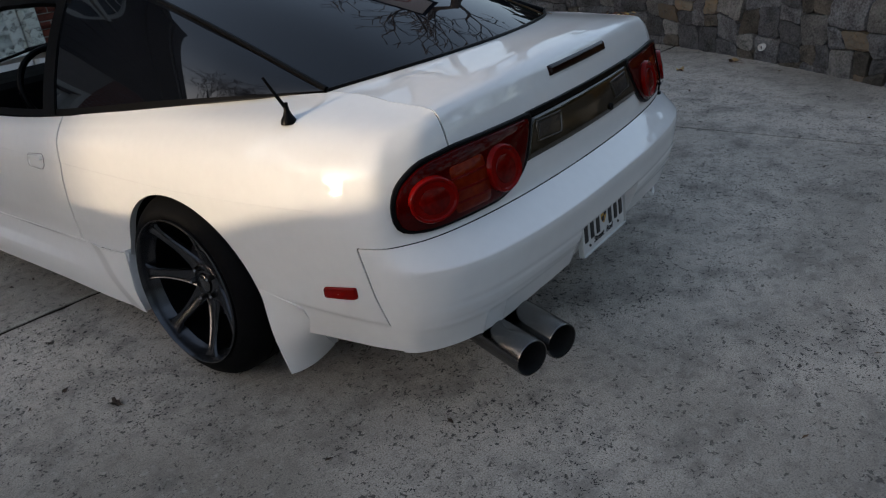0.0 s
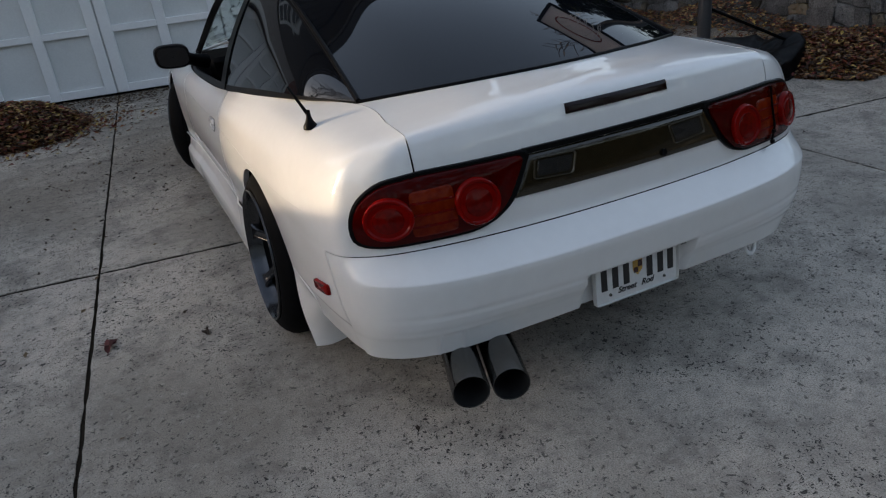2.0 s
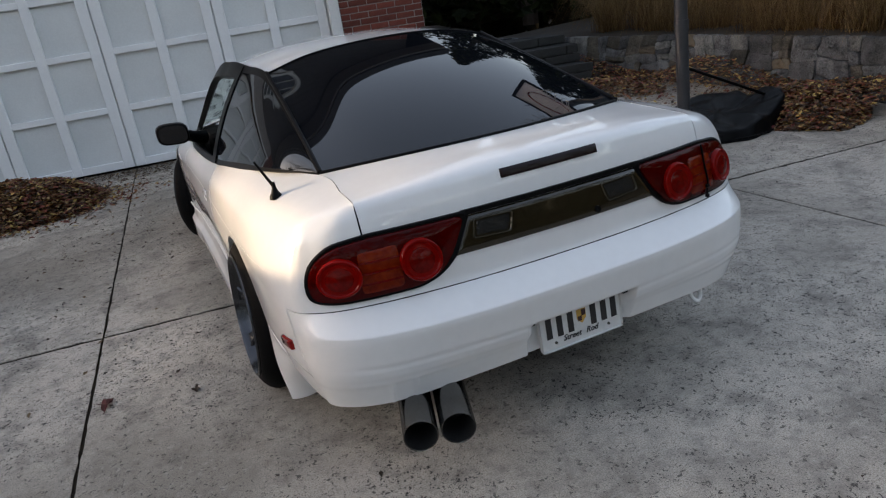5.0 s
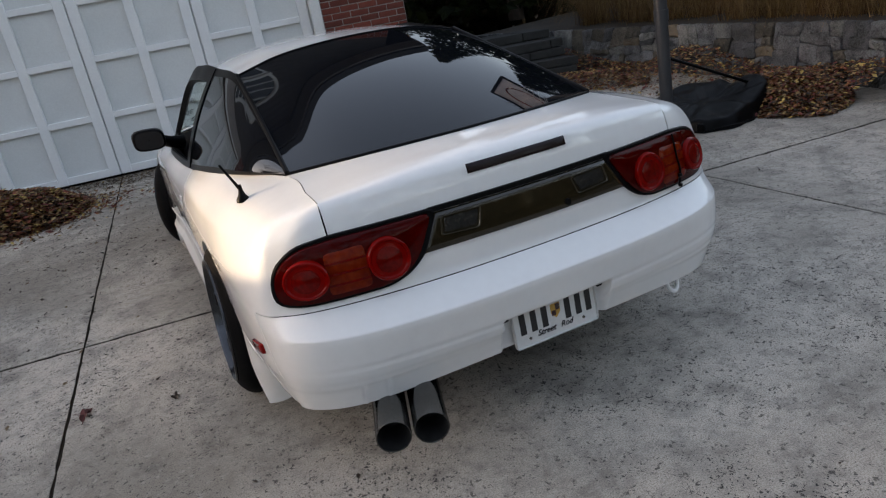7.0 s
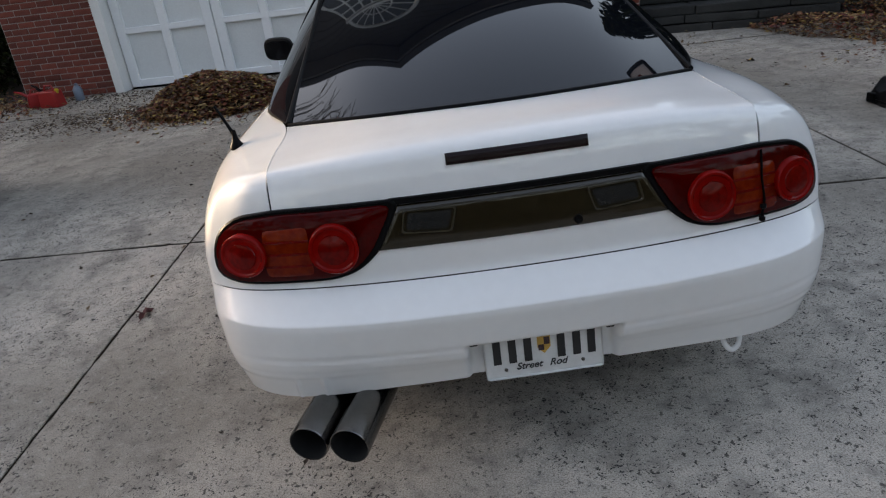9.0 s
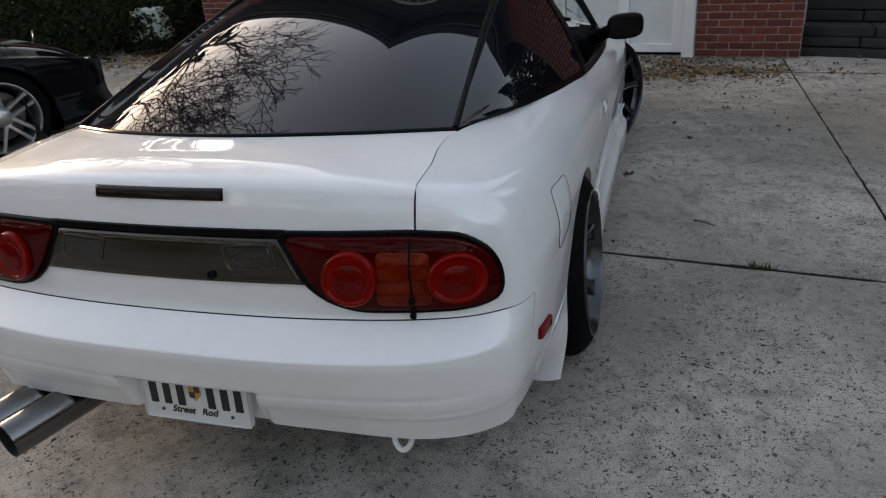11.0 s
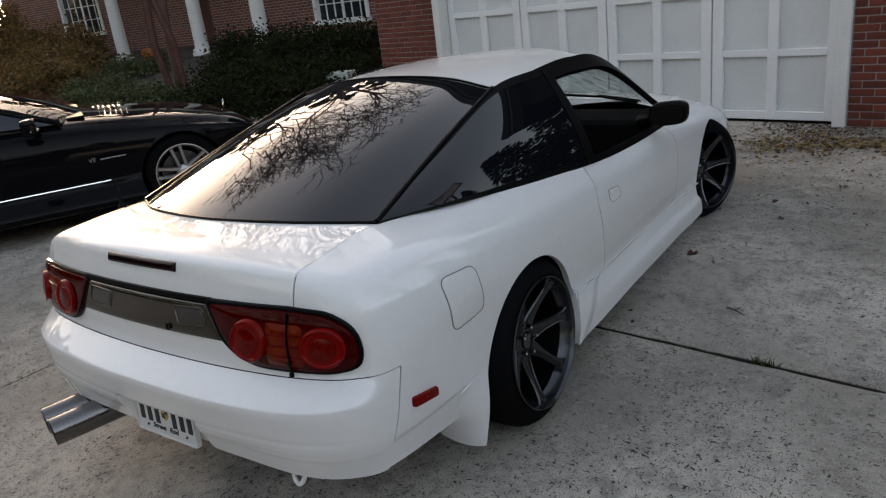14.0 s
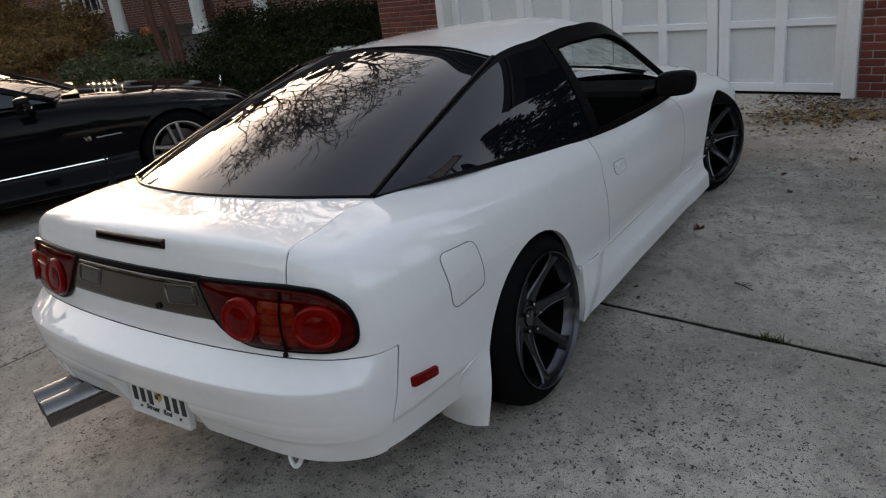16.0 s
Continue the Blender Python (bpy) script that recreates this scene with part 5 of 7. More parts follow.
# wheels: local x looks outwards
def wheel_meshes():
    out = {}
    out["tyre"] = mesh_of("tyre", lathe_bm([(.236, -.012), (.246, -.004), (.256, -.004), (.274, -.014), (.293, -.030), (.305, -.048), (.3105, -.066), (.3115, -.095), (.306, -.098), (.306, -.104), (.311, -.107), (.310, -.145), (.304, -.148), (.304, -.154), (.309, -.157), (.308, -.215), (.300, -.236), (.275, -.25), (.236, -.24)], "x", 80), RUBBER)
    out["rim"] = mesh_of("rim", lathe_bm([(.2405, -.010), (.2425, .000), (.2415, .005), (.2375, .006), (.235, .001), (.2315, -.010), (.2295, -.028), (.223, -.040), (.218, -.050)], "x", 80), GUNMETAL)
    out["barrel"] = mesh_of("barrel", lathe_bm([(.218, -.050), (.214, -.09), (.206, -.12), (.203, -.21), (.232, -.238)], "x", 80), BLACK_TRIM)
    bm = lathe_bm([(.0005, -.085), (.030, -.085), (.034, -.080), (.060, -.082), (.072, -.090), (.076, -.13), (.05, -.15)], "x", 40)
    out["hub"] = mesh_of("hub", bm, GUNMETAL)
    bm = bmesh.new()
    prof = ((.050, .034, -.084, .04), (.080, .029, -.079, .034), (.115, .0225, -.067, .028), (.150, .0185, -.052, .024), (.180, .0180, -.038, .022), (.202, .0200, -.028, .022), (.216, .0245, -.021, .022), (.2290, .033, -.016, .022))
    rows = []
    for r, w, x, th in prof:
        rows.append([(x - th, -w * .75, r), (x - .007, -w, r), (x, -w + .004, r), (x - .003, -w + .009, r), (x - .003, w - .009, r), (x, w - .004, r), (x - .007, w, r), (x - th, w * .75, r)])
    grid_bm(rows, bm, close_v=True)
    out["spoke"] = mesh_of("spoke", bm, GUNMETAL)
    out["lug_nut"] = mesh_of("lug_nut", lathe_bm([(.0005, .012), (.006, .022), (.008, .024), (.0095, .020), (.0105, -.01)], "x", 8), STEEL)
    bm = lathe_bm([(.0005, .012), (.024, .012), (.03, .008), (.031, -.01)], "x", 30)
    out["hub_cap"] = mesh_of("hub_cap", bm, STEEL)
    bm = lathe_bm([(.05, -.14), (.15, -.14), (.152, -.145), (.152, -.165), (.05, -.165)], "x", 48)
    out["brake_disc"] = mesh_of("brake_disc", bm, STEEL_DARK)
    for k in ("tyre", "rim", "barrel", "hub", "hub_cap", "spoke", "lug_nut", "brake_disc"):
        out[k].set_sharp_from_angle(angle=0.7)
    return out


WM = wheel_meshes()
for s in (1, -1):
    for nm, m in (("rear_wheel", pose(s * .892, .021, .320, 0, -s * 3.4, 0)), ("front_wheel", pose(s * .846, 2.482, .318, 0, -s * 2.5, -22))):
        wheel = new(nm, WM["rim"])
        wheel.parent = car
        wheel.matrix_basis = m @ Matrix.Diagonal((s, 1, 1, 1))
        def sub(k, mm=None, wheel=wheel):
            ob = new(k, WM[k])
            ob.parent = wheel
            if mm is not None:
                ob.matrix_basis = mm
        sub("tyre"), sub("barrel"), sub("hub"), sub("brake_disc")
        sub("hub_cap", Matrix.Translation((-.082, 0, 0)))
        for k in range(7):
            sub("spoke", Matrix.Rotation(2 * math.pi * (k + .3) / 7, 4, "X"))
        for k in range(5):
            a = 2 * math.pi * k / 5
            sub("lug_nut", Matrix.Translation((-.084, .051 * math.cos(a), .051 * math.sin(a))))

# ---- black car, nose towards the garage ----
BC = pose(-4.20, 2.195, 0, 0, 0, -28)
bcar = thing("black_coupe", "glossy black two-door car with silver wheels", "car", at=BC)


def bsec(y, k, hood, nose=0.0):
    """Half a cross-section of the black car: k narrows it, hood is its middle height."""
    return [(0.80 * k, y, 0.12 + nose), (0.90 * k, y, 0.17 + nose), (0.915 * k, y, 0.36), (0.905 * k, y, 0.42), (0.925 * k, y, 0.58), (0.905 * k, y, 0.76 - (0.94 - hood) * .5), (0.85 * k, y, hood - 0.09), (0.70 * k, y, hood - 0.03), (0.40 * k, y, hood), (0.0, y, hood + 0.012)]


ST = [(-3.42, 0.8, 0.875, 0.08), (-3.3, 0.9, 0.935, 0.05), (-3.0, 0.96, 0.965, 0.02), (-2.56, 1.0, 0.975, 0), (-2.0, 1.0, 0.975, 0), (-1.3, 0.99, 0.945, 0), (-0.7, 1.0, 0.92, 0), (-0.3, 1.0, 0.88, 0), (0, 1.0, 0.85, 0), (0.3, 0.985, 0.8, 0), (0.55, 0.94, 0.735, 0.02), (0.72, 0.87, 0.655, 0.04), (0.84, 0.74, 0.555, 0.06)]
BN = np.array([bsec(*s) for s in ST])
BN = np.concatenate([BN[:, ::-1] * np.array([-1, 1, 1]), BN[:, 1:]], 1)
K, J = BN.shape[:2]
UU, VV = np.meshgrid(np.linspace(0, J - 1, 110), np.linspace(0, K - 1, 130))
PB = surf(BN, UU, VV, mirror=False)
bm = grid_bm(PB)
bmesh.ops.contextual_create(bm, geom=[e for e in bm.edges if e.is_boundary and all(v.co.y > 0.8 for v in e.verts)])
bmesh.ops.contextual_create(bm, geom=[e for e in bm.edges if e.is_boundary and all(v.co.y < -3.4 for v in e.verts)])
for wy in (0.0, -2.56):
    inside = {v for v in bm.verts if (v.co.y - wy) ** 2 + (v.co.z - 0.33) ** 2 < 0.36**2 and abs(v.co.x) > 0.6}
    bmesh.ops.delete(bm, geom=[f for f in bm.faces if all(v in inside for v in f.verts)], context="FACES")
    for v in bm.verts:
        if v in inside and v.is_valid and v.link_faces:
            d = Vector((v.co.y - wy, v.co.z - 0.33))
            d = d.normalized() * 0.36
            v.co.y, v.co.z = wy + d.x, 0.33 + d.y
part("body", bm, BLACK_PAINT, bcar, angle=0)
part("underbody", box_bm(-.78, .78, -2.1, -.45, .10, .5, .03), INTERIOR, bcar)
part("underbody", box_bm(-.6, .6, -3.2, .6, .14, .5, .03), INTERIOR, bcar)
for wy in (0.0, -2.56):
    for s in (1, -1):
        rows = [[(s * x, wy + .362 * math.cos(a), .33 + .362 * math.sin(a)) for x in (.91, .6)] for a in np.linspace(-.3, math.pi + .3, 30)]
        part("wheel_arch_liner", grid_bm(rows), INTERIOR, bcar)
# cabin
sg0 = [(.78, -2.85, .93), (.85, -2.1, .935), (.85, -1.5, .93), (.80, -.90, .90)]
sg1 = [(.60, -2.45, 1.090), (.64, -2.1, 1.190), (.64, -1.8, 1.20), (.62, -1.60, 1.17)]
w0 = [(-.78, -.86, .90), (-.4, -.70, .915), (0, -.65, .92), (.4, -.70, .915), (.78, -.86, .90)]
w1 = [(-.62, -1.58, 1.175), (-.3, -1.52, 1.205), (0, -1.50, 1.215), (.3, -1.52, 1.205), (.62, -1.58, 1.175)]
r1 = [(-.6, -2.45, 1.10), (-.3, -2.5, 1.150), (0, -2.52, 1.165), (.3, -2.5, 1.150), (.6, -2.45, 1.10)]
r0 = [(-.78, -2.9, .93), (-.4, -3.0, .945), (0, -3.03, .95), (.4, -3.0, .945), (.78, -2.9, .93)]
part("windscreen", grid_bm(patch(w0, w1, 24, 12, (0, .02, .03))), DIM_GLASS, bcar, "windscreen")
part("roof", grid_bm(patch(w1, r1, 24, 12, (0, 0, .03))), BLACK_PAINT, bcar)
part("rear_window", grid_bm(patch(r1, r0, 24, 12, (0, 0, .03))), GLASS_DARK, bcar)
for s in (1, -1):
    m3 = np.array((s, 1, 1.0))
    part("side_window", grid_bm(patch(sg0, sg1, 30, 8, (.03, 0, 0)) * m3), WINDOW_GLASS, bcar)
    part("pillar", tube_bm([Vector(p) for p in (np.array(w0[-1]) * m3, np.array((.71, -1.22, 1.045)) * m3, np.array(w1[-1]) * m3, np.array(sg1[1]) * m3, np.array(sg1[0]) * m3)], .03, 8), BLACK_PAINT, bcar)
    part("side_strip", tube_bm([(s * .918, y, .395) for y in np.linspace(-2.05, -.60, 20)], .008, 6), CHROME, bcar, "chrome side strip")
    mr = bmesh.new()
    box(mr, s * 1.0 - .105, s * 1.0 + .105, -1.13, -1.02, .865, .995, .045, 4)
    bmir = part("door_mirror", mr, BLACK_PAINT, bcar, "black door mirror with a clear indicator")
    part("mirror_arm", tube_bm([(s * .82, -1.02, .89), (s * .95, -1.06, .91)], .025, 8), BLACK_PAINT, bmir)
    part("indicator", tube_bm([(s * (1.0 + .095 * math.sin(a)), -1.075 + .062 * math.cos(a), .905) for a in np.linspace(-.2, 1.5, 10)], .014, 8), CHROME, bmir)
    hl = [[(s * (.70 + .13 * math.cos(a) * k), .60 + .14 * math.sin(a) * k - .12 * math.cos(a) * k, .575 + .075 * math.sin(a) * k * .4 - .03 * k * math.cos(a) + .04 * (1 - k)) for a in np.linspace(0, 2 * math.pi, 25)[:-1]] for k in (1.0, .85, .4, .02)]
    part("headlight", grid_bm(hl, close_v=True), LAMP_GREY, bcar, "clear headlight")
part("rear_shelf", box_bm(-.66, .66, -2.75, -2.0, .5, 1.02, .05, 2), INTERIOR, bcar)
part("dash_cover", box_bm(-.6, .6, -1.4, -.98, .70, .86, .05, 3), LEATHER, bcar, "cream dashboard")
for x in (-.38, .38):
    part("seat", box_bm(x - .25, x + .25, -2.1, -1.85, .5, 1.10, .09, 3), LEATHER, bcar)
part("scuttle_grille", box_bm(-.66, .66, -.80, -.66, .900, .924, .008), BLACK_TRIM, bcar)
for k in range(6):
    y = -.52 + .045 * k
    part("hood_vent", tube_bm([(.30, y, .926 - .006 * k), (.46, y - .012, .918 - .006 * k)], .007, 8), CHROME, bcar, "chrome bonnet vent slat")
    part("hood_vent", tube_bm([(-.30, y, .926 - .006 * k), (-.46, y - .012, .918 - .006 * k)], .007, 8), CHROME, bcar, "chrome bonnet vent slat")
part("ornament", tube_bm([(0, .60, .70), (0, .61, .755), (.02, .612, .785), (0, .615, .805), (-.02, .612, .785), (0, .61, .755)], .005, 6), CHROME, bcar, "small chrome bonnet ornament")
cu = bpy.data.curves.new("badge", "FONT")
cu.body, cu.size, cu.extrude = "V8", .05, .002
cu.materials.append(CHROME)
ob = new("badge", cu)
ob.parent = bcar
ob.matrix_basis = pose(.927, -.73, .565, 90, 0, 90)
part("badge", box_bm(.922, .929, -.64, -.44, .572, .584, .002), CHROME, bcar)
bwm = {}
bwm["tyre"] = mesh_of("tyre", lathe_bm([(.245, -.005), (.262, .01), (.30, .012), (.322, -.006), (.33, -.04), (.33, -.2), (.31, -.235), (.245, -.23)], "x", 60), RUBBER)
bwm["rim"] = mesh_of("rim", lathe_bm([(.25, -.004), (.252, .005), (.243, .006), (.235, -.004), (.225, -.03), (.215, -.09), (.21, -.2), (.24, -.23)], "x", 60), SILVER)
bwm["hub"] = mesh_of("hub", lathe_bm([(.0005, -.012), (.035, -.012), (.05, -.018), (.066, -.03), (.07, -.08), (.03, -.1)], "x", 32), SILVER)
bwm["brake_disc"] = mesh_of("brake_disc", lathe_bm([(.05, -.12), (.175, -.12), (.177, -.15), (.05, -.15)], "x", 40), STEEL_DARK)
bm = bmesh.new()
for o in (-.028, .028):
    rows = [[(x - .03, o * (1 + (r - .05) * 2.2) - w, r), (x, o * (1 + (r - .05) * 2.2) - w * .7, r), (x, o * (1 + (r - .05) * 2.2) + w * .7, r), (x - .03, o * (1 + (r - .05) * 2.2) + w, r)] for r, w, x in ((.045, .018, -.022), (.12, .015, -.014), (.19, .015, -.006), (.24, .02, -.004))]
    grid_bm(rows, bm, close_v=True)
bwm["spoke"] = mesh_of("spoke", bm, SILVER)
for k in bwm.values():
    k.set_sharp_from_angle(angle=0.7)
for s in (1, -1):
    for wy in (0.0, -2.56):
        w = new("front_wheel" if wy == 0 else "rear_wheel", bwm["rim"])
        w.parent = bcar
        w.matrix_basis = pose(s * .905, wy, .33) @ Matrix.Diagonal((s, 1, 1, 1))
        for k in ("tyre", "hub", "brake_disc"):
            o = new(k, bwm[k])
            o.parent = w
        for k in range(5):
            o = new("spoke", bwm["spoke"])
            o.parent = w
            o.matrix_basis = Matrix.Rotation(2 * math.pi * (k + .15) / 5, 4, "X")

# ---- house beyond the garden ----
house = thing("house", "red brick house with a white columned porch", "house", kind="structure")
WINS = ((-23.2, -21.0, 1.6, 3.3), (-11.55, -9.85, 1.2, 2.8), (-7.6, -6.2, 1.25, 2.8), (-16.6, -15.6, 0.85, 3.0))
bm = bmesh.new()
xs = sorted({-27.0, -4.1, *[w[0] for w in WINS], *[w[1] for w in WINS]})
for a, b in zip(xs, xs[1:]):
    hole = [w for w in WINS if w[0] <= a and w[1] >= b]
    if hole:
        box(bm, a, b, 12.5, 12.8, -0.1, hole[0][2])
        box(bm, a, b, 12.5, 12.8, hole[0][3], 4.6)
    else:
        box(bm, a, b, 12.5, 12.8, -0.1, 4.6)
part("wall", bm, BRICK_TILE, house, smooth=False)
part("roof", wedge(bmesh.new(), [(-28, 4.5), (-3.2, 4.5), (-3.2, 4.7), (-7, 6.2), (-24, 6.2), (-28, 4.7)], 12.2, 19), ROOF_DARK, house, smooth=False)
for k, (x0, x1, z0, z1) in enumerate(WINS[:3]):
    win = part("window", box_bm(x0, x1, 12.6, 12.62, z0, z1), WINDOW_GLASS, house, "white framed window with glazing bars", smooth=False)
    bm = bmesh.new()
    box(bm, x0 - .06, x0 + .05, 12.46, 12.6, z0 - .06, z1 + .06)
    box(bm, x1 - .05, x1 + .06, 12.46, 12.6, z0 - .06, z1 + .06)
    box(bm, x0 + .05, x1 - .05, 12.462, 12.6, z1 - .05, z1 + .06)
    part("window_frame", bm, TRIM_WHITE, win, smooth=False)
    part("window_sill", box_bm(x0 - .1, x1 + .1, 12.40, 12.6, z0 - .1, z0 + .02), TRIM_WHITE, win, smooth=False)
    for i in range(1, 6):
        x = x0 + (x1 - x0) * i / 6
        wd = .035 if i == 3 else .012
        part("glazing_bar", box_bm(x - wd, x + wd, 12.57, 12.6, z0 + .02, z1 - .05), TRIM_WHITE, win, smooth=False)
    for i in range(1, 4):
        z = z0 + (z1 - z0) * i / 4
        part("glazing_bar", box_bm(x0 + .05, x1 - .05, 12.578, 12.602, z - .012, z + .012), TRIM_WHITE, win, smooth=False)
part("front_door", box_bm(-16.6, -15.6, 12.6, 12.66, .85, 3.0), BARK_RED, house, smooth=False)
porch = thing("porch", "raised porch slab with fluted white columns", "porch", kind="structure")
part("porch_slab", box_bm(-20.5, -12.0, 10.8, 12.49, .17, .69, .02), SLATE, porch, smooth=False)
part("porch_roof", box_bm(-20.8, -11.8, 10.7, 12.49, 3.5, 4.0, .02), TRIM_WHITE, porch, smooth=False)
for x in (-18.35, -14.75, -12.35):
    rows = []
    for z, r in ((.87, .19), (.92, .185), (2.1, .175), (3.3, .155), (3.5, .155)):
        rows.append([(x + r * (1 - .05 * (k % 2)) * math.cos(2 * math.pi * k / 40), 11.25 + r * (1 - .05 * (k % 2)) * math.sin(2 * math.pi * k / 40), z) for k in range(40)])
    colm = part("column", grid_bm(rows, close_v=True), TRIM_WHITE, porch, "fluted white porch column", smooth=False)
    bm = lathe_bm([(.001, .69), (.27, .69), (.27, .77), (.24, .79), (.25, .83), (.22, .87), (.001, .87)], "z", 28)
    bmesh.ops.translate(bm, verts=bm.verts, vec=(x, 11.25, 0))
    part("column_base", bm, TRIM_WHITE, colm)
rows = [[((.001 if r < .01 else r * (1 - .06 * abs(math.cos(5 * a)))) * math.cos(a), r * (1 - .06 * abs(math.cos(5 * a))) * math.sin(a), z) for a in np.linspace(0, 2 * math.pi, 41)[:-1]] for r, z in ((.001, .02), (.13, .0), (.2, .08), (.21, .16), (.18, .26), (.1, .30), (.02, .28))]
bm = grid_bm(rows, close_v=True)
tube_bm([(0, 0, .27), (.01, .01, .34)], .02, 8, bm)
pk = tagged(part("pumpkin", bm, PUMPKIN), "orange pumpkin on the porch", "pumpkin")
pk.matrix_basis = pose(-16.95, 11.1, .69)

# ---- foliage ----
def leaves_mesh(name, items, material):
    """Many small folded leaves: items of place, size, direction and lift."""
    V, F = [], []
    for p, size, yaw, tilt, roll in items:
        m = Euler((tilt, roll, yaw)).to_matrix()
        b = len(V)
        for q in ((0, -.55, 0), (-.32, -.05, .09), (0, .62, .02), (.32, .02, .08), (0, 0, -.03)):
            V.append(tuple(p + m @ (Vector(q) * size)))
        F += [(b, b + 4, b + 1), (b + 1, b + 4, b + 2), (b, b + 3, b + 4), (b + 4, b + 3, b + 2)]
    me = bpy.data.meshes.new(name)
    me.from_pydata(V, [], F)
    me.materials.append(material)
    return me


def rnd_dir(r):
    return (r.uniform(0, 6.28), r.uniform(-1.2, 1.2), r.uniform(-1.2, 1.2))


def shrub(name, label, mat_leaf, at, size, count, leaf=0.06, seed=1, category="shrub"):
    """A shrub: short stems and clumped leaves with an uneven outline."""
    r = random.Random(seed)
    th = thing(name, label, category)
    sx, sy, sz = size
    x0, y0, z0 = at
    clumps = []
    for _ in range(max(8, int(count / 130))):
        a, h = r.uniform(0, 6.28), r.uniform(0.15, 1)
        rad = math.sqrt(r.uniform(0.1, 1)) * (1 - 0.35 * h * h)
        clumps.append(Vector((x0 + sx / 2 * rad * math.cos(a), y0 + sy / 2 * rad * math.sin(a), z0 + sz * h * r.uniform(0.8, 1.0))))
    items = []
    for _ in range(count):
        c = r.choice(clumps)
        d = Vector((r.gauss(0, 1), r.gauss(0, 1), r.gauss(0, .8))) * 0.13 * max(sx, sz) * .6
        p = c + d
        if p.z < z0 + .02:
            p.z = z0 + r.uniform(0, .1)
        items.append((p, leaf * r.uniform(.6, 1.3), *rnd_dir(r)))
    crown = new("crown", leaves_mesh("crown", items, mat_leaf))
    crown.parent = th
    bm = bmesh.new()
    for c in clumps[::2]:
        tube_bm([(x0 + (c.x - x0) * .1, y0 + (c.y - y0) * .1, z0 - .1), (x0 + (c.x - x0) * .5, y0 + (c.y - y0) * .5, z0 + (c.z - z0) * .6), tuple(c)], [.018, .012, .006], 5, bm)
    part("stem", bm, BARK, th)
    return th


BED = "evergreen shrub in the garden bed"
for k, (x, y, sx, sy, sz) in enumerate(((-6.4, 7.2, 2.0, 1.5, .62), (-8.0, 7.3, 2.2, 1.5, .60), (-9.6, 7.9, 2.2, 1.6, .55), (-5.7, 8.4, 1.6, 1.6, .95), (-7.2, 9.3, 2.4, 1.8, .72), (-9.4, 9.6, 2.6, 1.8, .70), (-11.3, 9.9, 2.2, 1.6, .62))):
    shrub("evergreen_shrub", "dark green clipped " + BED, HEDGE_LEAF, (x, y, bank(x, y)), (sx, sy, sz), 5200, 0.065, 20 + k)
for k, (x, y, sx, sy, sz) in enumerate(((-6.5, 6.3, 2.0, 1.3, .55), (-8.2, 5.9, 2.0, 1.3, .5))):
    shrub("evergreen_shrub", "dark green clipped " + BED, HEDGE_LEAF, (x, y, bank(x, y)), (sx, sy, sz), 5200, 0.06, 27 + k)
for k, (x, y, sx, sy, sz) in enumerate(((-10.4, 6.3, 2.2, 1.3, .50), (-11.9, 6.0, 2.2, 1.3, .50), (-13.4, 7.2, 2.4, 1.6, .55), (-15.2, 9.6, 2.4, 1.4, .25))):
    shrub("grey_green_shrub", "low grey-green leafy shrub in the bed", SHRUB_GREEN, (x, y, bank(x, y)), (sx, sy, sz), 3000, 0.07, 40 + k)
for k, (x, y, sx, sy, sz) in enumerate(((-10.6, 4.6, 1.8, 1.0, .45), (-12.3, 5.0, 2.0, 1.0, .5), (-11.6, 3.4, 1.6, 1.4, .5), (-11.8, 2.0, 1.6, 1.4, .5))):
    shrub("red_shrub", "low red-leaved shrub in the bed", SHRUB_RED, (x, y, bank(x, y)), (sx, sy, sz), 2200, 0.06, 50 + k)
for k, (x, y, sx, sy, sz) in enumerate(((-15.6, 7.0, 2.4, 2.4, 1.0), (-17.5, 8.6, 2.8, 2.6, 1.05), (-20.2, 10.2, 3.0, 2.6, 1.3), (-20.5, 9.0, 2.6, 2.2, 1.5), (-24.2, 8.4, 3.0, 2.4, 2.5), (-27.5, 9.0, 3.0, 2.4, 2.8), (-23.6, 10.4, 2.0, 1.8, 2.3))):
    shrub("golden_shrub", "backlit golden-brown autumn shrub", SHRUB_GOLD, (x, y, bank(x, y)), (sx, sy, sz), 8000, 0.09, 60 + k)


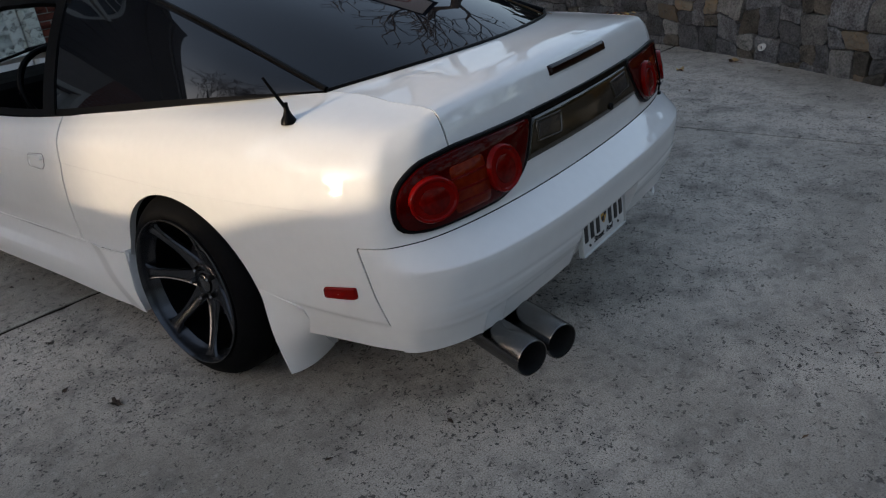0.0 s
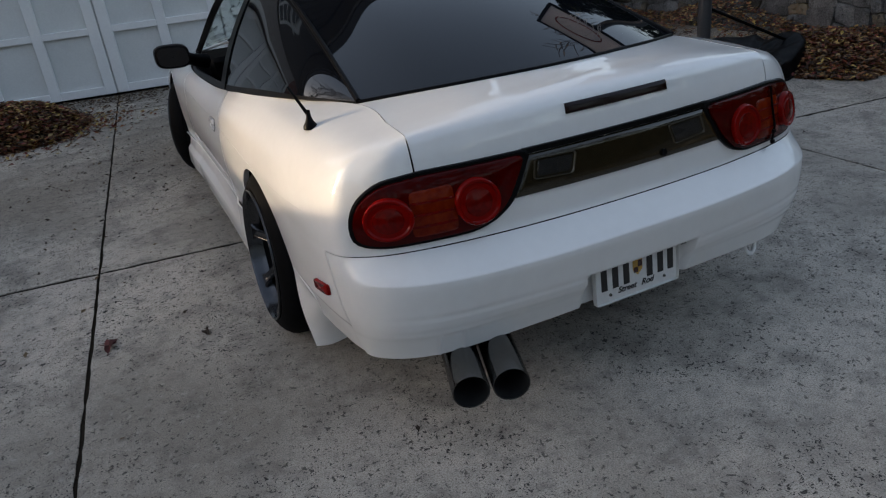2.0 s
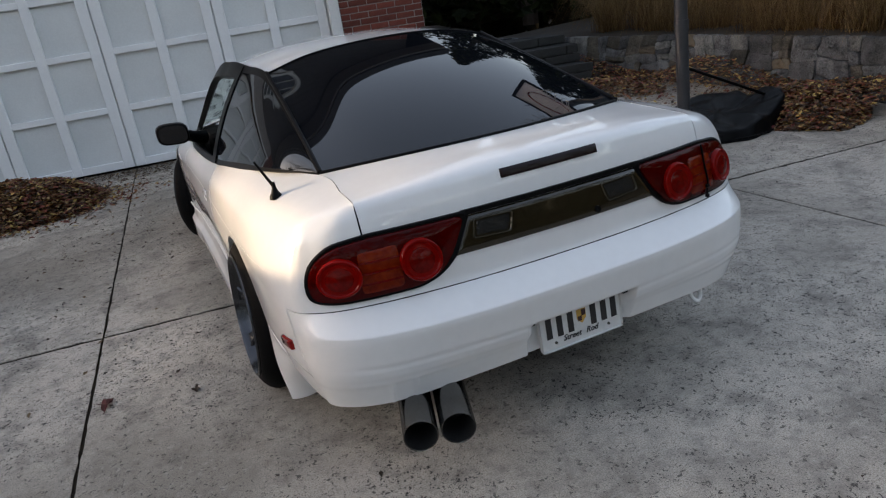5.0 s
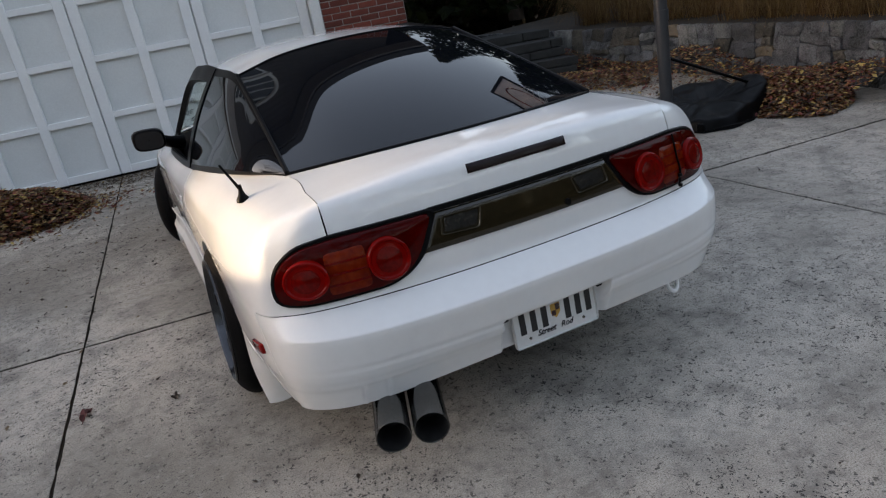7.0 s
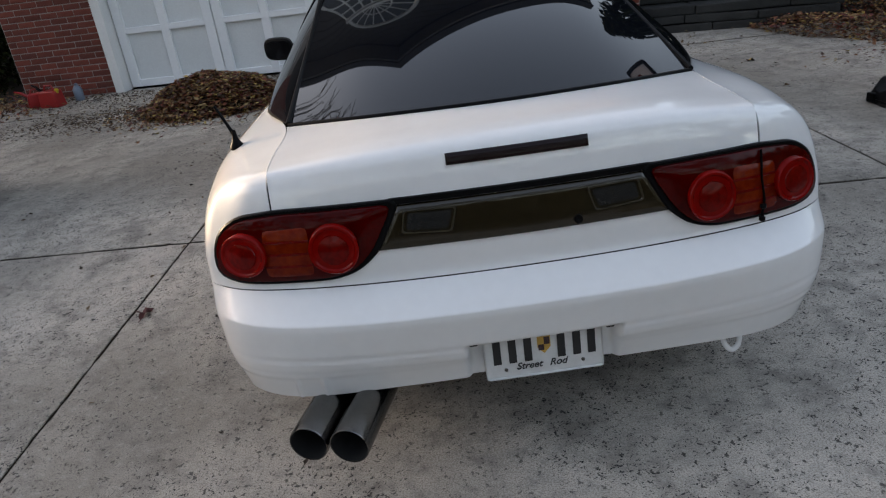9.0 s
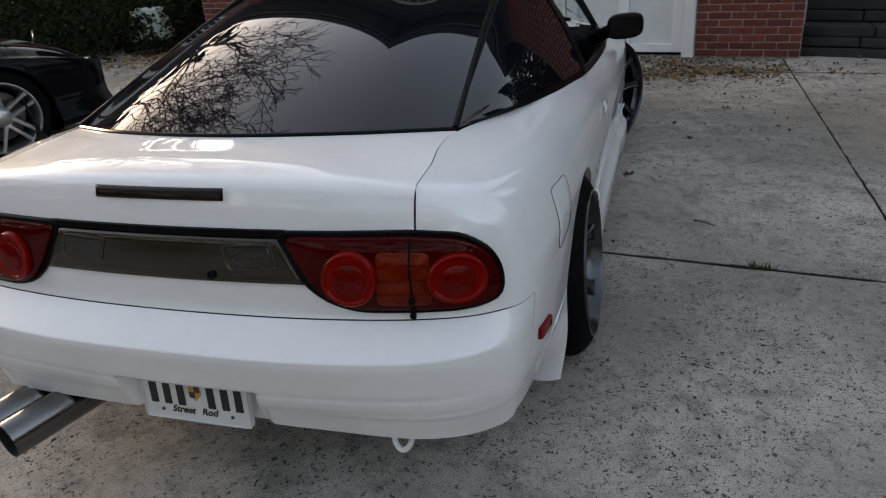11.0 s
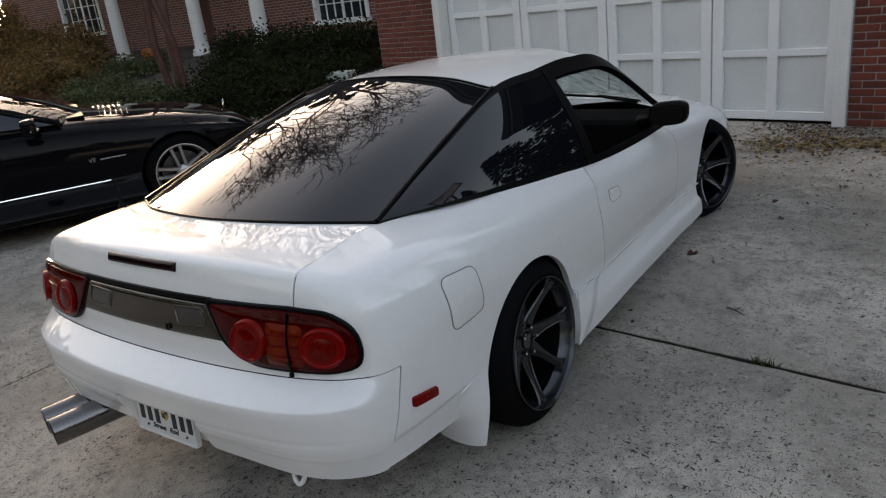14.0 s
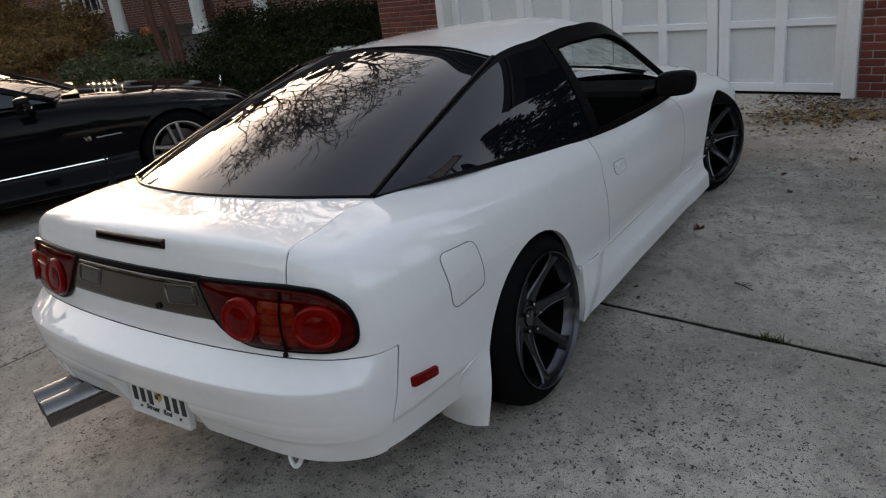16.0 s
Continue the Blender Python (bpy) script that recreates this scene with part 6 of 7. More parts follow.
def bare_tree(name, label, at, height, seed, material, stems=1, spread=0.55, depth=6, buds=0):
    """A leafless tree: forked, tapering limbs down to twigs."""
    r = random.Random(seed)
    th = thing(name, label, "tree", at=Matrix.Translation(at))
    bm, tw = bmesh.new(), bmesh.new()
    ends = []

    def grow(p, d, length, rad, lv):
        pts, rads = [p], [rad]
        q, dd = p, d
        for i in range(3):
            dd = (dd + Vector((r.gauss(0, .10), r.gauss(0, .10), r.gauss(.03, .08)))).normalized()
            q = q + dd * length / 3
            pts.append(q)
            rads.append(rad * (1 - .3 * (i + 1) / 3))
        tube_bm(pts, rads, 8 if lv < 2 else 5 if lv < 4 else 3, bm if lv < 3 else tw, caps=False)
        if lv >= depth:
            ends.append(q)
            return
        for i in range(3 if lv in (1, 2, 3) else 2):
            side = Vector((r.gauss(0, 1), r.gauss(0, 1), r.gauss(0.1, .6)))
            side = (side - dd * side.dot(dd)).normalized()
            nd = (dd * 1.0 + side * r.uniform(.35, .9) * (spread + .1 * lv)).normalized()
            grow(q if i < 2 else pts[2], nd, length * r.uniform(.62, .85), max(.022, rads[-1] * r.uniform(.68, .88)), lv + 1)

    for k in range(stems):
        a = 2 * math.pi * k / max(1, stems) + .4
        lean = .13 if stems > 1 else .03
        grow(Vector((.12 * math.cos(a) * (stems > 1), .12 * math.sin(a) * (stems > 1), -.1)), Vector((lean * math.cos(a), lean * math.sin(a), 1)).normalized(), height * .33, height * (.0065 if stems > 1 else .024), 0)
    part("trunk", bm, material, th)
    part("twig_spray", tw, material, th, angle=0)
    if buds:
        items = [(e + Vector((r.gauss(0, .1), r.gauss(0, .1), r.gauss(-.05, .1))), r.uniform(.05, .1), *rnd_dir(r)) for e in ends for _ in range(buds)]
        o = new("leaves", leaves_mesh("leaves", items, LEAF_BROWN))
        o.parent = th
    return th


bare_tree("bare_tree", "reddish multi-stemmed tree with few dry leaves", (-10.3, 7.0, 0.0), 12.5, 5, BARK_RED, 3, .62, 7, 2)
bare_tree("bare_tree", "tall leafless tree beyond the drive", (-13.5, 13.8, 0.5), 14, 11, BARK, 1, .6, 6, 0)
bare_tree("bare_tree", "leafless tree behind the stone wall", (9.5, 4.5, 0.4), 11, 17, BARK, 1, .6, 6, 0)

# woods, mostly unseen, added to block the low sky; a break passes the sun
r = random.Random(3)
items = []
for _ in range(9000):
    a = r.uniform(0, 2 * math.pi)
    dirx, diry = math.sin(a), math.cos(a)
    rad = r.uniform(34, 46)
    h = 13 + 5 * noise.noise(Vector((dirx * 6, diry * 6, 0)))
    if dirx > 0.45:
        rad = r.uniform(13, 20)
        h = 5.2 + 2.4 * noise.noise(Vector((dirx * 9, diry * 9, 4)))
    if diry < -0.75:
        rad = r.uniform(16, 24)
        h = 11.0
    off = (a - (2 * math.pi + SUN_AZ) + math.pi) % (2 * math.pi) - math.pi
    if abs(off) < 0.07:
        h = min(h, 0.9)
    z = h * r.uniform(0, 1) ** 0.8
    p = Vector((dirx * rad, diry * rad, z + bank(dirx * rad, diry * rad)))
    if -5 < p.x < 3 and 4 < p.y < 14:
        continue
    items.append((p, r.uniform(.9, 2.0) * (0.6 if rad < 25 else 1.2), *rnd_dir(r)))
for _ in range(9000):
    a = r.uniform(0, 2 * math.pi)
    dirx, diry = math.sin(a), math.cos(a)
    off = (a - (2 * math.pi + SUN_AZ) + math.pi) % (2 * math.pi) - math.pi
    rad = r.uniform(14, 17) if dirx > .3 or diry < -.6 else r.uniform(36, 46)
    if abs(off) < 0.5:
        continue
    p = Vector((dirx * rad, diry * rad, r.uniform(0, .13) * rad))
    if -6 < p.x < 4 and 4 < p.y < 15:
        continue
    items.append((p, r.uniform(.5, .9) * (1.0 if rad < 20 else 2.2), *rnd_dir(r)))
woods = new("far_woods", leaves_mesh("far_woods", items, WOODS))
tagged(woods, "dark late-autumn woods added round the plot, mostly out of view", "woods", kind="stuff")
# evergreens; those at the left are added unseen, throwing shade past the car's tail
def evergreen(at, height, radius, seed):
    r = random.Random(seed)
    th = thing("added_evergreen", "tall dark evergreen tree added for shade or reflections", "tree", at=Matrix.Translation(at))
    part("trunk", tube_bm([(0, 0, -.1), (0, 0, height * .6), (0, 0, height * .95)], [.16, .09, .02], 8), BARK, th)
    items = []
    for _ in range(4200):
        h = r.uniform(.0, 1)
        rr = radius * (1 - h) ** .8 * math.sqrt(r.uniform(.05, 1)) + .05
        a = r.uniform(0, 6.28)
        items.append((Vector((rr * math.cos(a), rr * math.sin(a), .1 + h * height + r.gauss(0, .1))), r.uniform(.12, .3), *rnd_dir(r)))
    o = new("crown", leaves_mesh("crown", items, HEDGE_LEAF))
    o.parent = th


# first four: out of view, added as shade; last three: mirrored in the quarter window
evergreen((-20.3, 4.1, -.06), 8, 2.6, 1)
evergreen((-18.6, 0.2, -.06), 7, 2.4, 2)
evergreen((-31.0, 18.0, 0.5), 10, 2.9, 3)
evergreen((-33.5, 21.5, 0.5), 10, 2.9, 4)
evergreen((6.3, 9.6, 0.5), 7.0, 2.2, 5)
evergreen((8.6, 8.0, 0.5), 6.4, 2.2, 6)
evergreen((5.2, 12.4, 0.5), 8.0, 2.3, 7)

# ornamental grass along the top of the wall, dark shrubs behind
r = random.Random(9)
for k in range(21):
    s = 2.6 + k * 0.40
    c = wall_at(s, TOP + .04, -.42 - r.uniform(0, .5))
    th = thing("ornamental_grass", "clump of dry golden ornamental grass above the wall", "grass", "grasses on the wall")
    th.matrix_basis = Matrix.Translation((c.x, c.y, TOP - .03))
    V, F = [], []
    hgt = r.uniform(.55, .95)
    for _ in range(700):
        a, lean = r.uniform(0, 6.28), r.uniform(.25, 1.5)
        b0 = Vector((r.gauss(0, .09), r.gauss(0, .09), 0))
        d = Vector((math.cos(a), math.sin(a), 0))
        w = Vector((-math.sin(a), math.cos(a), 0)) * r.uniform(.0015, .004)
        L = hgt * r.uniform(.7, 1.2)
        pts = [b0, b0 + d * lean * L * .25 + Vector((0, 0, L * .55)), b0 + d * lean * L * .6 + Vector((0, 0, L * .8)), b0 + d * lean * L * 1.0 + Vector((0, 0, L * (.85 - .5 * lean)))]
        n0 = len(V)
        for i, p in enumerate(pts):
            V += [tuple(p - w * (1 - i * .28)), tuple(p + w * (1 - i * .28))]
        F += [(n0 + 2 * i, n0 + 2 * i + 1, n0 + 2 * i + 3, n0 + 2 * i + 2) for i in range(3)]
    me = bpy.data.meshes.new("blades")
    me.from_pydata(V, [], F)
    me.materials.append(GRASS_GOLD)
    o = new("blades", me)
    o.parent = th
for k in range(7):
    c = wall_at(6.0 + k * 1.0, .4, -2.3 - .5 * (k % 2))
    shrub("dark_shrub", "dark shrub above the stone wall", HEDGE_LEAF, (c.x, c.y, TOP), (2.0, 1.8, 1.5), 2200, .085, 80 + k)

# ---- fallen leaves ----
def litter(name, label, places, material, size=(.028, .06), lift=.006, seed=1):
    r = random.Random(seed)
    items = [(Vector((x, y, z + r.uniform(.002, lift))), r.uniform(*size), r.uniform(0, 6.28), r.uniform(-.5, .5), r.uniform(-.5, .5)) for x, y, z in places]
    return tagged(new(name, leaves_mesh(name, items, material)), label, "leaves", kind="stuff")


def mound(cx, cy, rx, ry, h, n, seed, turn=0.0):
    r = random.Random(seed)
    out = []
    for _ in range(n):
        a, q = r.uniform(0, 6.28), math.sqrt(r.uniform(0, 1)) * 1.08
        wob = 1 + .22 * noise.noise(Vector((math.cos(a) * 1.6, math.sin(a) * 1.6, seed)))
        x, y = rx * q * math.cos(a) * wob, ry * q * math.sin(a) * wob
        z = h * max(0, 1 - q**2) ** .8 * (1 + .3 * noise.noise(Vector((x * 3, y * 3, seed))))
        out.append((cx + x * math.cos(turn) - y * math.sin(turn), cy + x * math.sin(turn) + y * math.cos(turn), max(0, z - r.uniform(0, .03))))
    return out


litter("leaf_pile", "heap of raked brown and yellow autumn leaves", mound(-2.10, 4.66, .66, .58, .27, 12000, 1), LEAF_LITTER, (.026, .056), .06, 1)
rows = [[(-2.10 + .56 * k * math.cos(a), 4.66 + .48 * k * math.sin(a), -.01 + .215 * (1 - k * k)) for a in np.linspace(0, 6.283, 25)[:-1]] for k in (1, .8, .55, .3, .03)]
tagged(part("leaf_pile_core", grid_bm(rows, close_v=True), SOIL), "packed brown core of the leaf heap", "leaves", kind="stuff")
pl = []
r = random.Random(4)
for _ in range(7000):
    s = r.uniform(6.0, total - .5)
    d = abs(r.gauss(0, .34)) + .03
    amp = .5 + .9 * max(0, noise.noise(Vector((s * .9, 3, 3))) + .45)
    p = wall_at(s, 0, d * amp)
    if 4.9 < s < 5.5 and r.random() < .5:
        continue
    pl.append((p.x, p.y, max(0, .20 * amp * (1 - d * 1.6))))
litter("leaf_drift", "drift of fallen leaves along the foot of the wall", pl, LEAF_LITTER, (.025, .052), .03, 2)
litter("leaf_drift", "heap of fallen leaves against the stone wall", mound(3.80, 1.42, .42, .58, .22, 5200, 5, -.5), LEAF_LITTER, (.025, .052), .03, 3)
litter("leaf_drift", "drift of fallen leaves by the steps and the wall", mound(3.75, 4.1, .32, .85, .12, 2800, 9, .4), LEAF_LITTER, (.025, .052), .05, 9)
pl = []
for _ in range(11000):
    x = r.uniform(-5.2, 2.1)
    y = 5.60 - .1835 * x - abs(r.gauss(0, .48 if x > -2.2 else .75))
    if noise.noise(Vector((x * 1.3, y * 2.2, 5))) + r.uniform(-.5, .5) < -.05 + .22 * (5.4 - .1835 * x - y):
        continue
    pl.append((x, y, 0))
for _ in range(2000):
    pl.append((-3.3 + r.gauss(0, .6), 4.75 + r.gauss(0, .28), 0))
litter("leaf_scatter", "dry crumbled leaves before the garage door", pl, LEAF_BROWN, (.012, .036), .012, 4)
pl = [(1.25 + r.gauss(0, .6), 4.62 - .1 * r.random() + r.gauss(0, .22), 0) for _ in range(1500)]
litter("leaf_scatter", "tan and yellow leaves blown against the garage door", [p for p in pl if noise.noise(Vector((p[0] * 3, p[1] * 4, 2))) > -.18], LEAF_TAN, (.02, .052), .02, 12)
pl = []
for _ in range(1500):
    a, q = r.uniform(0, 6.28), .95 + abs(r.gauss(0, .3))
    pl.append((-2.12 + .72 * q * math.cos(a), 4.66 + .6 * q * math.sin(a), 0))
litter("leaf_scatter", "loose leaves blown round the raked heap", pl, LEAF_LITTER, (.02, .05), .02, 8)
pl = [(-5.1 + r.gauss(0, .5), 6.1 + r.gauss(0, .45), -.03 + r.uniform(0, .06)) for _ in range(1800)]
litter("leaf_scatter", "fallen leaves in the corner by the garage", pl, LEAF_LITTER, (.03, .065), .02, 5)
pl = [(r.uniform(-6, 4), r.uniform(-2, 5), 0) for _ in range(160)]
pl += [(-1.3 + r.gauss(0, .5), 3.2 + r.gauss(0, 1.2), 0) for _ in range(420)]
pl += [(1.6 + r.gauss(0, .7), 3.9 + r.gauss(0, .8), 0) for _ in range(380)]
litter("leaf_crumbs", "crumbs of dry leaf scattered on the concrete", pl, LEAF_BROWN, (.012, .03), .008, 6)
def leaf_bm(size, seed):
    """One dry leaf: a lobed outline, cupped along its midrib, with a stalk."""
    rows = []
    for k in (1.0, .72, .4, .04):
        row = []
        for a in np.linspace(0, 2 * math.pi, 29)[:-1]:
            lobe = .42 + .10 * math.cos(5 * a) + .05 * math.cos(11 * a + seed) + .06 * noise.noise(Vector((math.cos(a) * 2, math.sin(a) * 2, seed)))
            x, y = size * lobe * k * math.cos(a), size * lobe * k * math.sin(a) * .8
            row.append((x, y, .004 + size * (.55 * (abs(y) / size) ** 1.3 + .12 * k * math.sin(3 * a + seed))))
        rows.append(row)
    low = min(p[2] for q in rows for p in q)
    bm = grid_bm([[(p[0], p[1], p[2] - low + .001) for p in q] for q in rows], close_v=True)
    return tube_bm([(size * .3, 0, .004), (size * .75, size * .06, .003)], size * .02, 5, bm)


for (x, y, sz, mt, lab) in ((-1.49, .295, .085, LEAF_RED, "dark red fallen leaf on the concrete"), (-1.14, .177, .05, LEAF_BROWN, "small brown fallen leaf on the concrete"), (.912, 1.827, .07, LEAF_RED, "curled dark red leaf on the concrete"), (1.25, 2.55, .05, LEAF_BROWN, "brown fallen leaf on the concrete"), (1.5, 3.3, .06, LEAF_BROWN, "brown fallen leaf on the concrete"), (2.45, 2.5, .05, LEAF_BROWN, "brown fallen leaf on the concrete"), (2.6, 3.4, .07, LEAF_LITTER, "yellow fallen leaf on the concrete"), (1.15, 2.9, .05, LEAF_RED, "small red leaf on the concrete"), (3.36, .03, .075, LEAF_LITTER, "pale yellow fallen leaf on the concrete"), (3.66, -.27, .09, LEAF_LITTER, "yellow fallen leaf at the foot of the stone wall")):
    o = tagged(part("fallen_leaf", leaf_bm(sz, int(abs(x) * 100)), mt), lab, "leaf", "single leaves")
    o.matrix_basis = pose(x, y, 0, 0, 0, 70 * x)
tw = tube_bm([(1.25, 1.18, .006), (1.29, 1.15, .012), (1.34, 1.12, .006)], [.004, .003, .002], 6)
tube_bm([(1.29, 1.15, .01), (1.31, 1.18, .014)], [.003, .0015], 5, tw)
tagged(part("twig", tw, BARK), "thin dark twig lying on the concrete", "twig")
V, F = [], []
for _ in range(90):
    a, L = r.uniform(0, 6.28), r.uniform(.012, .036)
    b0 = Vector((1.497 + r.gauss(0, .03), .712 + r.gauss(0, .008), -.01))
    d, w = Vector((math.cos(a), math.sin(a), 0)), Vector((-math.sin(a), math.cos(a), 0)) * .0022
    n0 = len(V)
    for p, k in ((b0, 1), (b0 + d * L * .3 + Vector((0, 0, L * .7)), .8), (b0 + d * L * .8 + Vector((0, 0, L)), .1)):
        V += [tuple(p - w * k), tuple(p + w * k)]
    F += [(n0, n0 + 1, n0 + 3, n0 + 2), (n0 + 2, n0 + 3, n0 + 5, n0 + 4)]
me = bpy.data.meshes.new("grass_tuft")
me.from_pydata(V, [], F)
me.materials.append(SHRUB_GREEN)
tagged(new("grass_tuft", me), "small tuft of weeds in a driveway joint", "weed")

# ---- basketball hoop with a covered base ----
hoop = thing("basketball_hoop", "portable basketball hoop on a dark grey pole", "basketball hoop")
PX, PY = 2.745, 1.60
part("pole", tube_bm([(PX, PY, .02), (PX + .005, PY + .005, 1.2), (PX + .01, PY + .01, 3.0)], .047, 20), POLE, hoop)
part("pole_collar", tube_bm([(PX + .003, PY + .002, .82), (PX + .004, PY + .002, .9)], .053, 20), POLE, hoop)
part("strut", tube_bm([(PX + .03, PY, .55), (PX + .83, PY - .05, .185)], .012, 10), BLACK_TRIM, hoop, "thin black brace")
board = part("backboard", box_bm(-.02, .02, -.44, .44, -.29, .29, .01), BACKBOARD, hoop, "white backboard with a dark rim")
board.matrix_basis = pose(PX - .46, PY - .28, 2.75, 0, 0, 32)
for y0, y1, z0, z1 in ((-.45, .45, .26, .30), (-.45, .45, -.30, -.26), (-.45, -.41, -.26, .26), (.41, .45, -.26, .26)):
    part("board_edge", box_bm(-.03, .03, y0, y1, z0, z1), BLACK_TRIM, board, smooth=False)
bm = lathe_bm([(.225 + .01 * math.cos(a), .01 * math.sin(a)) for a in np.linspace(0, 6.283, 9)[:-1]], "z", 32, close=True)
bmesh.ops.translate(bm, verts=bm.verts, vec=(-.3, 0, -.22))
part("rim", bm, RED_PLASTIC, board)
for k in range(12):
    a = 2 * math.pi * k / 12
    part("net_cord", tube_bm([(-.3 + .225 * math.cos(a), .225 * math.sin(a), -.22), (-.3 + .15 * math.cos(a + .4), .15 * math.sin(a + .4), -.42), (-.3 + .1 * math.cos(a), .1 * math.sin(a), -.6)], .004, 5), TRIM_WHITE, board)
for z in (-.15, .15):
    part("arm", tube_bm([(PX - .43, PY - .26, 2.75 + z), (PX + .01, PY + .01, 2.75 + z * 1.6)], .02, 8), POLE, hoop)
def cloth_heap(rx, ry, h):
    """A cloth drawn over a low base: sagging between its edges, with folds and one lifted corner."""
    rows = []
    for k in np.linspace(0, 1, 34):
        row = []
        for a in np.linspace(0, 2 * math.pi, 97)[:-1]:
            c, d = math.cos(a), math.sin(a)
            edge = 1 / (abs(c) ** 3.2 + abs(d) ** 3.2) ** (1 / 3.2)
            edge *= 1 + .07 * noise.noise(Vector((c * 2.2, d * 2.2, 3)))
            fold = math.sin(9 * a + 3 * noise.noise(Vector((c * 2, d * 2, k * 2)))) * .5 + noise.noise(Vector((c * 4, d * 4, k * 3)))
            q = min(1, k / .8)
            wall = max(0, (k - .8) / .2)
            x, y = rx * edge * c * (q * .93 + .07 * wall), ry * edge * d * (q * .93 + .07 * wall)
            z = h * (.92 + .34 * x / rx - .10 * q ** 2) * (1 - wall ** 1.3)
            z += h * .45 * math.exp(-((x / rx - .85) ** 2 + (y / ry + .75) ** 2) * 6) * (1 - wall)
            z -= h * .3 * math.exp(-((x / rx - .3) ** 2 + (y / ry + .1) ** 2) * 6) * (1 - wall)
            z += .022 * fold * q * (1 - wall) + .012 * noise.noise(Vector((x * 9, y * 9, 1)))
            row.append((x + .02 * fold * wall * c, y + .02 * fold * wall * d, max(0, z)))
        rows.append(row)
    return grid_bm(rows, close_v=True)


cover = thing("hoop_base_cover", "black cloth-covered base of the basketball hoop", "cover", at=pose(3.17, 1.69, 0, 0, 0, 17))
cloth = cloth_heap(.50, .45, .17)
bmesh.ops.remove_doubles(cloth, verts=cloth.verts, dist=.0005)
part("cloth", cloth, TARP, cover, angle=0)
ring = [(.50 * math.copysign(abs(math.cos(a)) ** .62, math.cos(a)), .45 * math.copysign(abs(math.sin(a)) ** .62, math.sin(a)), .02 + .008 * math.sin(5 * a)) for a in np.linspace(0, 6.283, 49)]
part("drawcord", tube_bm(ring, .007, 6), BLACK_TRIM, cover)
for y in (-.26, .0, .27):
    part("clip", box_bm(-.50, -.475, y - .028, y + .028, .015, .075, .006), BLACK_TRIM, cover, "black plastic clip")
part("tag", box_bm(-.508, -.498, -.064, -.054, .04, .09, .002), PUMPKIN, cover, "small orange tag")

# ---- things by the garage pier ----
def gas_can(x, y, rz, s=1.0):
    th = thing("fuel_can", "red plastic fuel can with a spout", "fuel can", "fuel cans", at=pose(x, y, 0, 0, 0, rz))
    bm = box_bm(-.15 * s, .15 * s, -.085 * s, .085 * s, 0, .20 * s, .025, 3)
    for v in bm.verts:
        if v.co.z > .12 * s:
            v.co.x *= .86
            v.co.z += .03 * s * (1 - abs(v.co.x) / .15)
    part("body", bm, RED_PLASTIC, th)
    part("handle", tube_bm([(-.08 * s, 0, .20 * s), (-.05 * s, 0, .275 * s), (.05 * s, 0, .275 * s), (.09 * s, 0, .19 * s)], .014 * s, 10), RED_PLASTIC, th)
    part("cap", tube_bm([(.11 * s, 0, .18 * s), (.125 * s, 0, .225 * s)], .026 * s, 14), YELLOW_PLASTIC if s > .8 else BLACK_TRIM, th)
    part("spout", tube_bm([(-.12 * s, 0, .19 * s), (-.2 * s, .01, .26 * s), (-.28 * s, .02, .29 * s)], [.02, .014, .01], 10), RED_PLASTIC if s < .8 else BLACK_TRIM, th)


gas_can(-4.42, 5.95, 30, .72)
gas_can(-4.20, 5.82, -20, .86)
bm = lathe_bm([(.001, 0), (.06, 0), (.065, .02), (.065, .16), (.04, .2), (.022, .21), (.022, .24), (.001, .24)], "z", 24)
bottle = tagged(part("jug", bm, BLUE_GREY), "blue-grey plastic jug by the brick pier", "jug")
bottle.matrix_basis = pose(-3.98, 6.02, 0, 0, 0, 0) @ Matrix.Scale(.8, 4)
mach = thing("garden_machine", "pale green and black garden machine on wheels", "garden machine", at=pose(-5.9, 6.75, -.06, 0, 0, 15))
bm = box_bm(-.26, .26, -.2, .2, .2, .62, .04, 3)
for v in bm.verts:
    if v.co.z > .4:
        v.co.x *= .72
        v.co.y *= .8
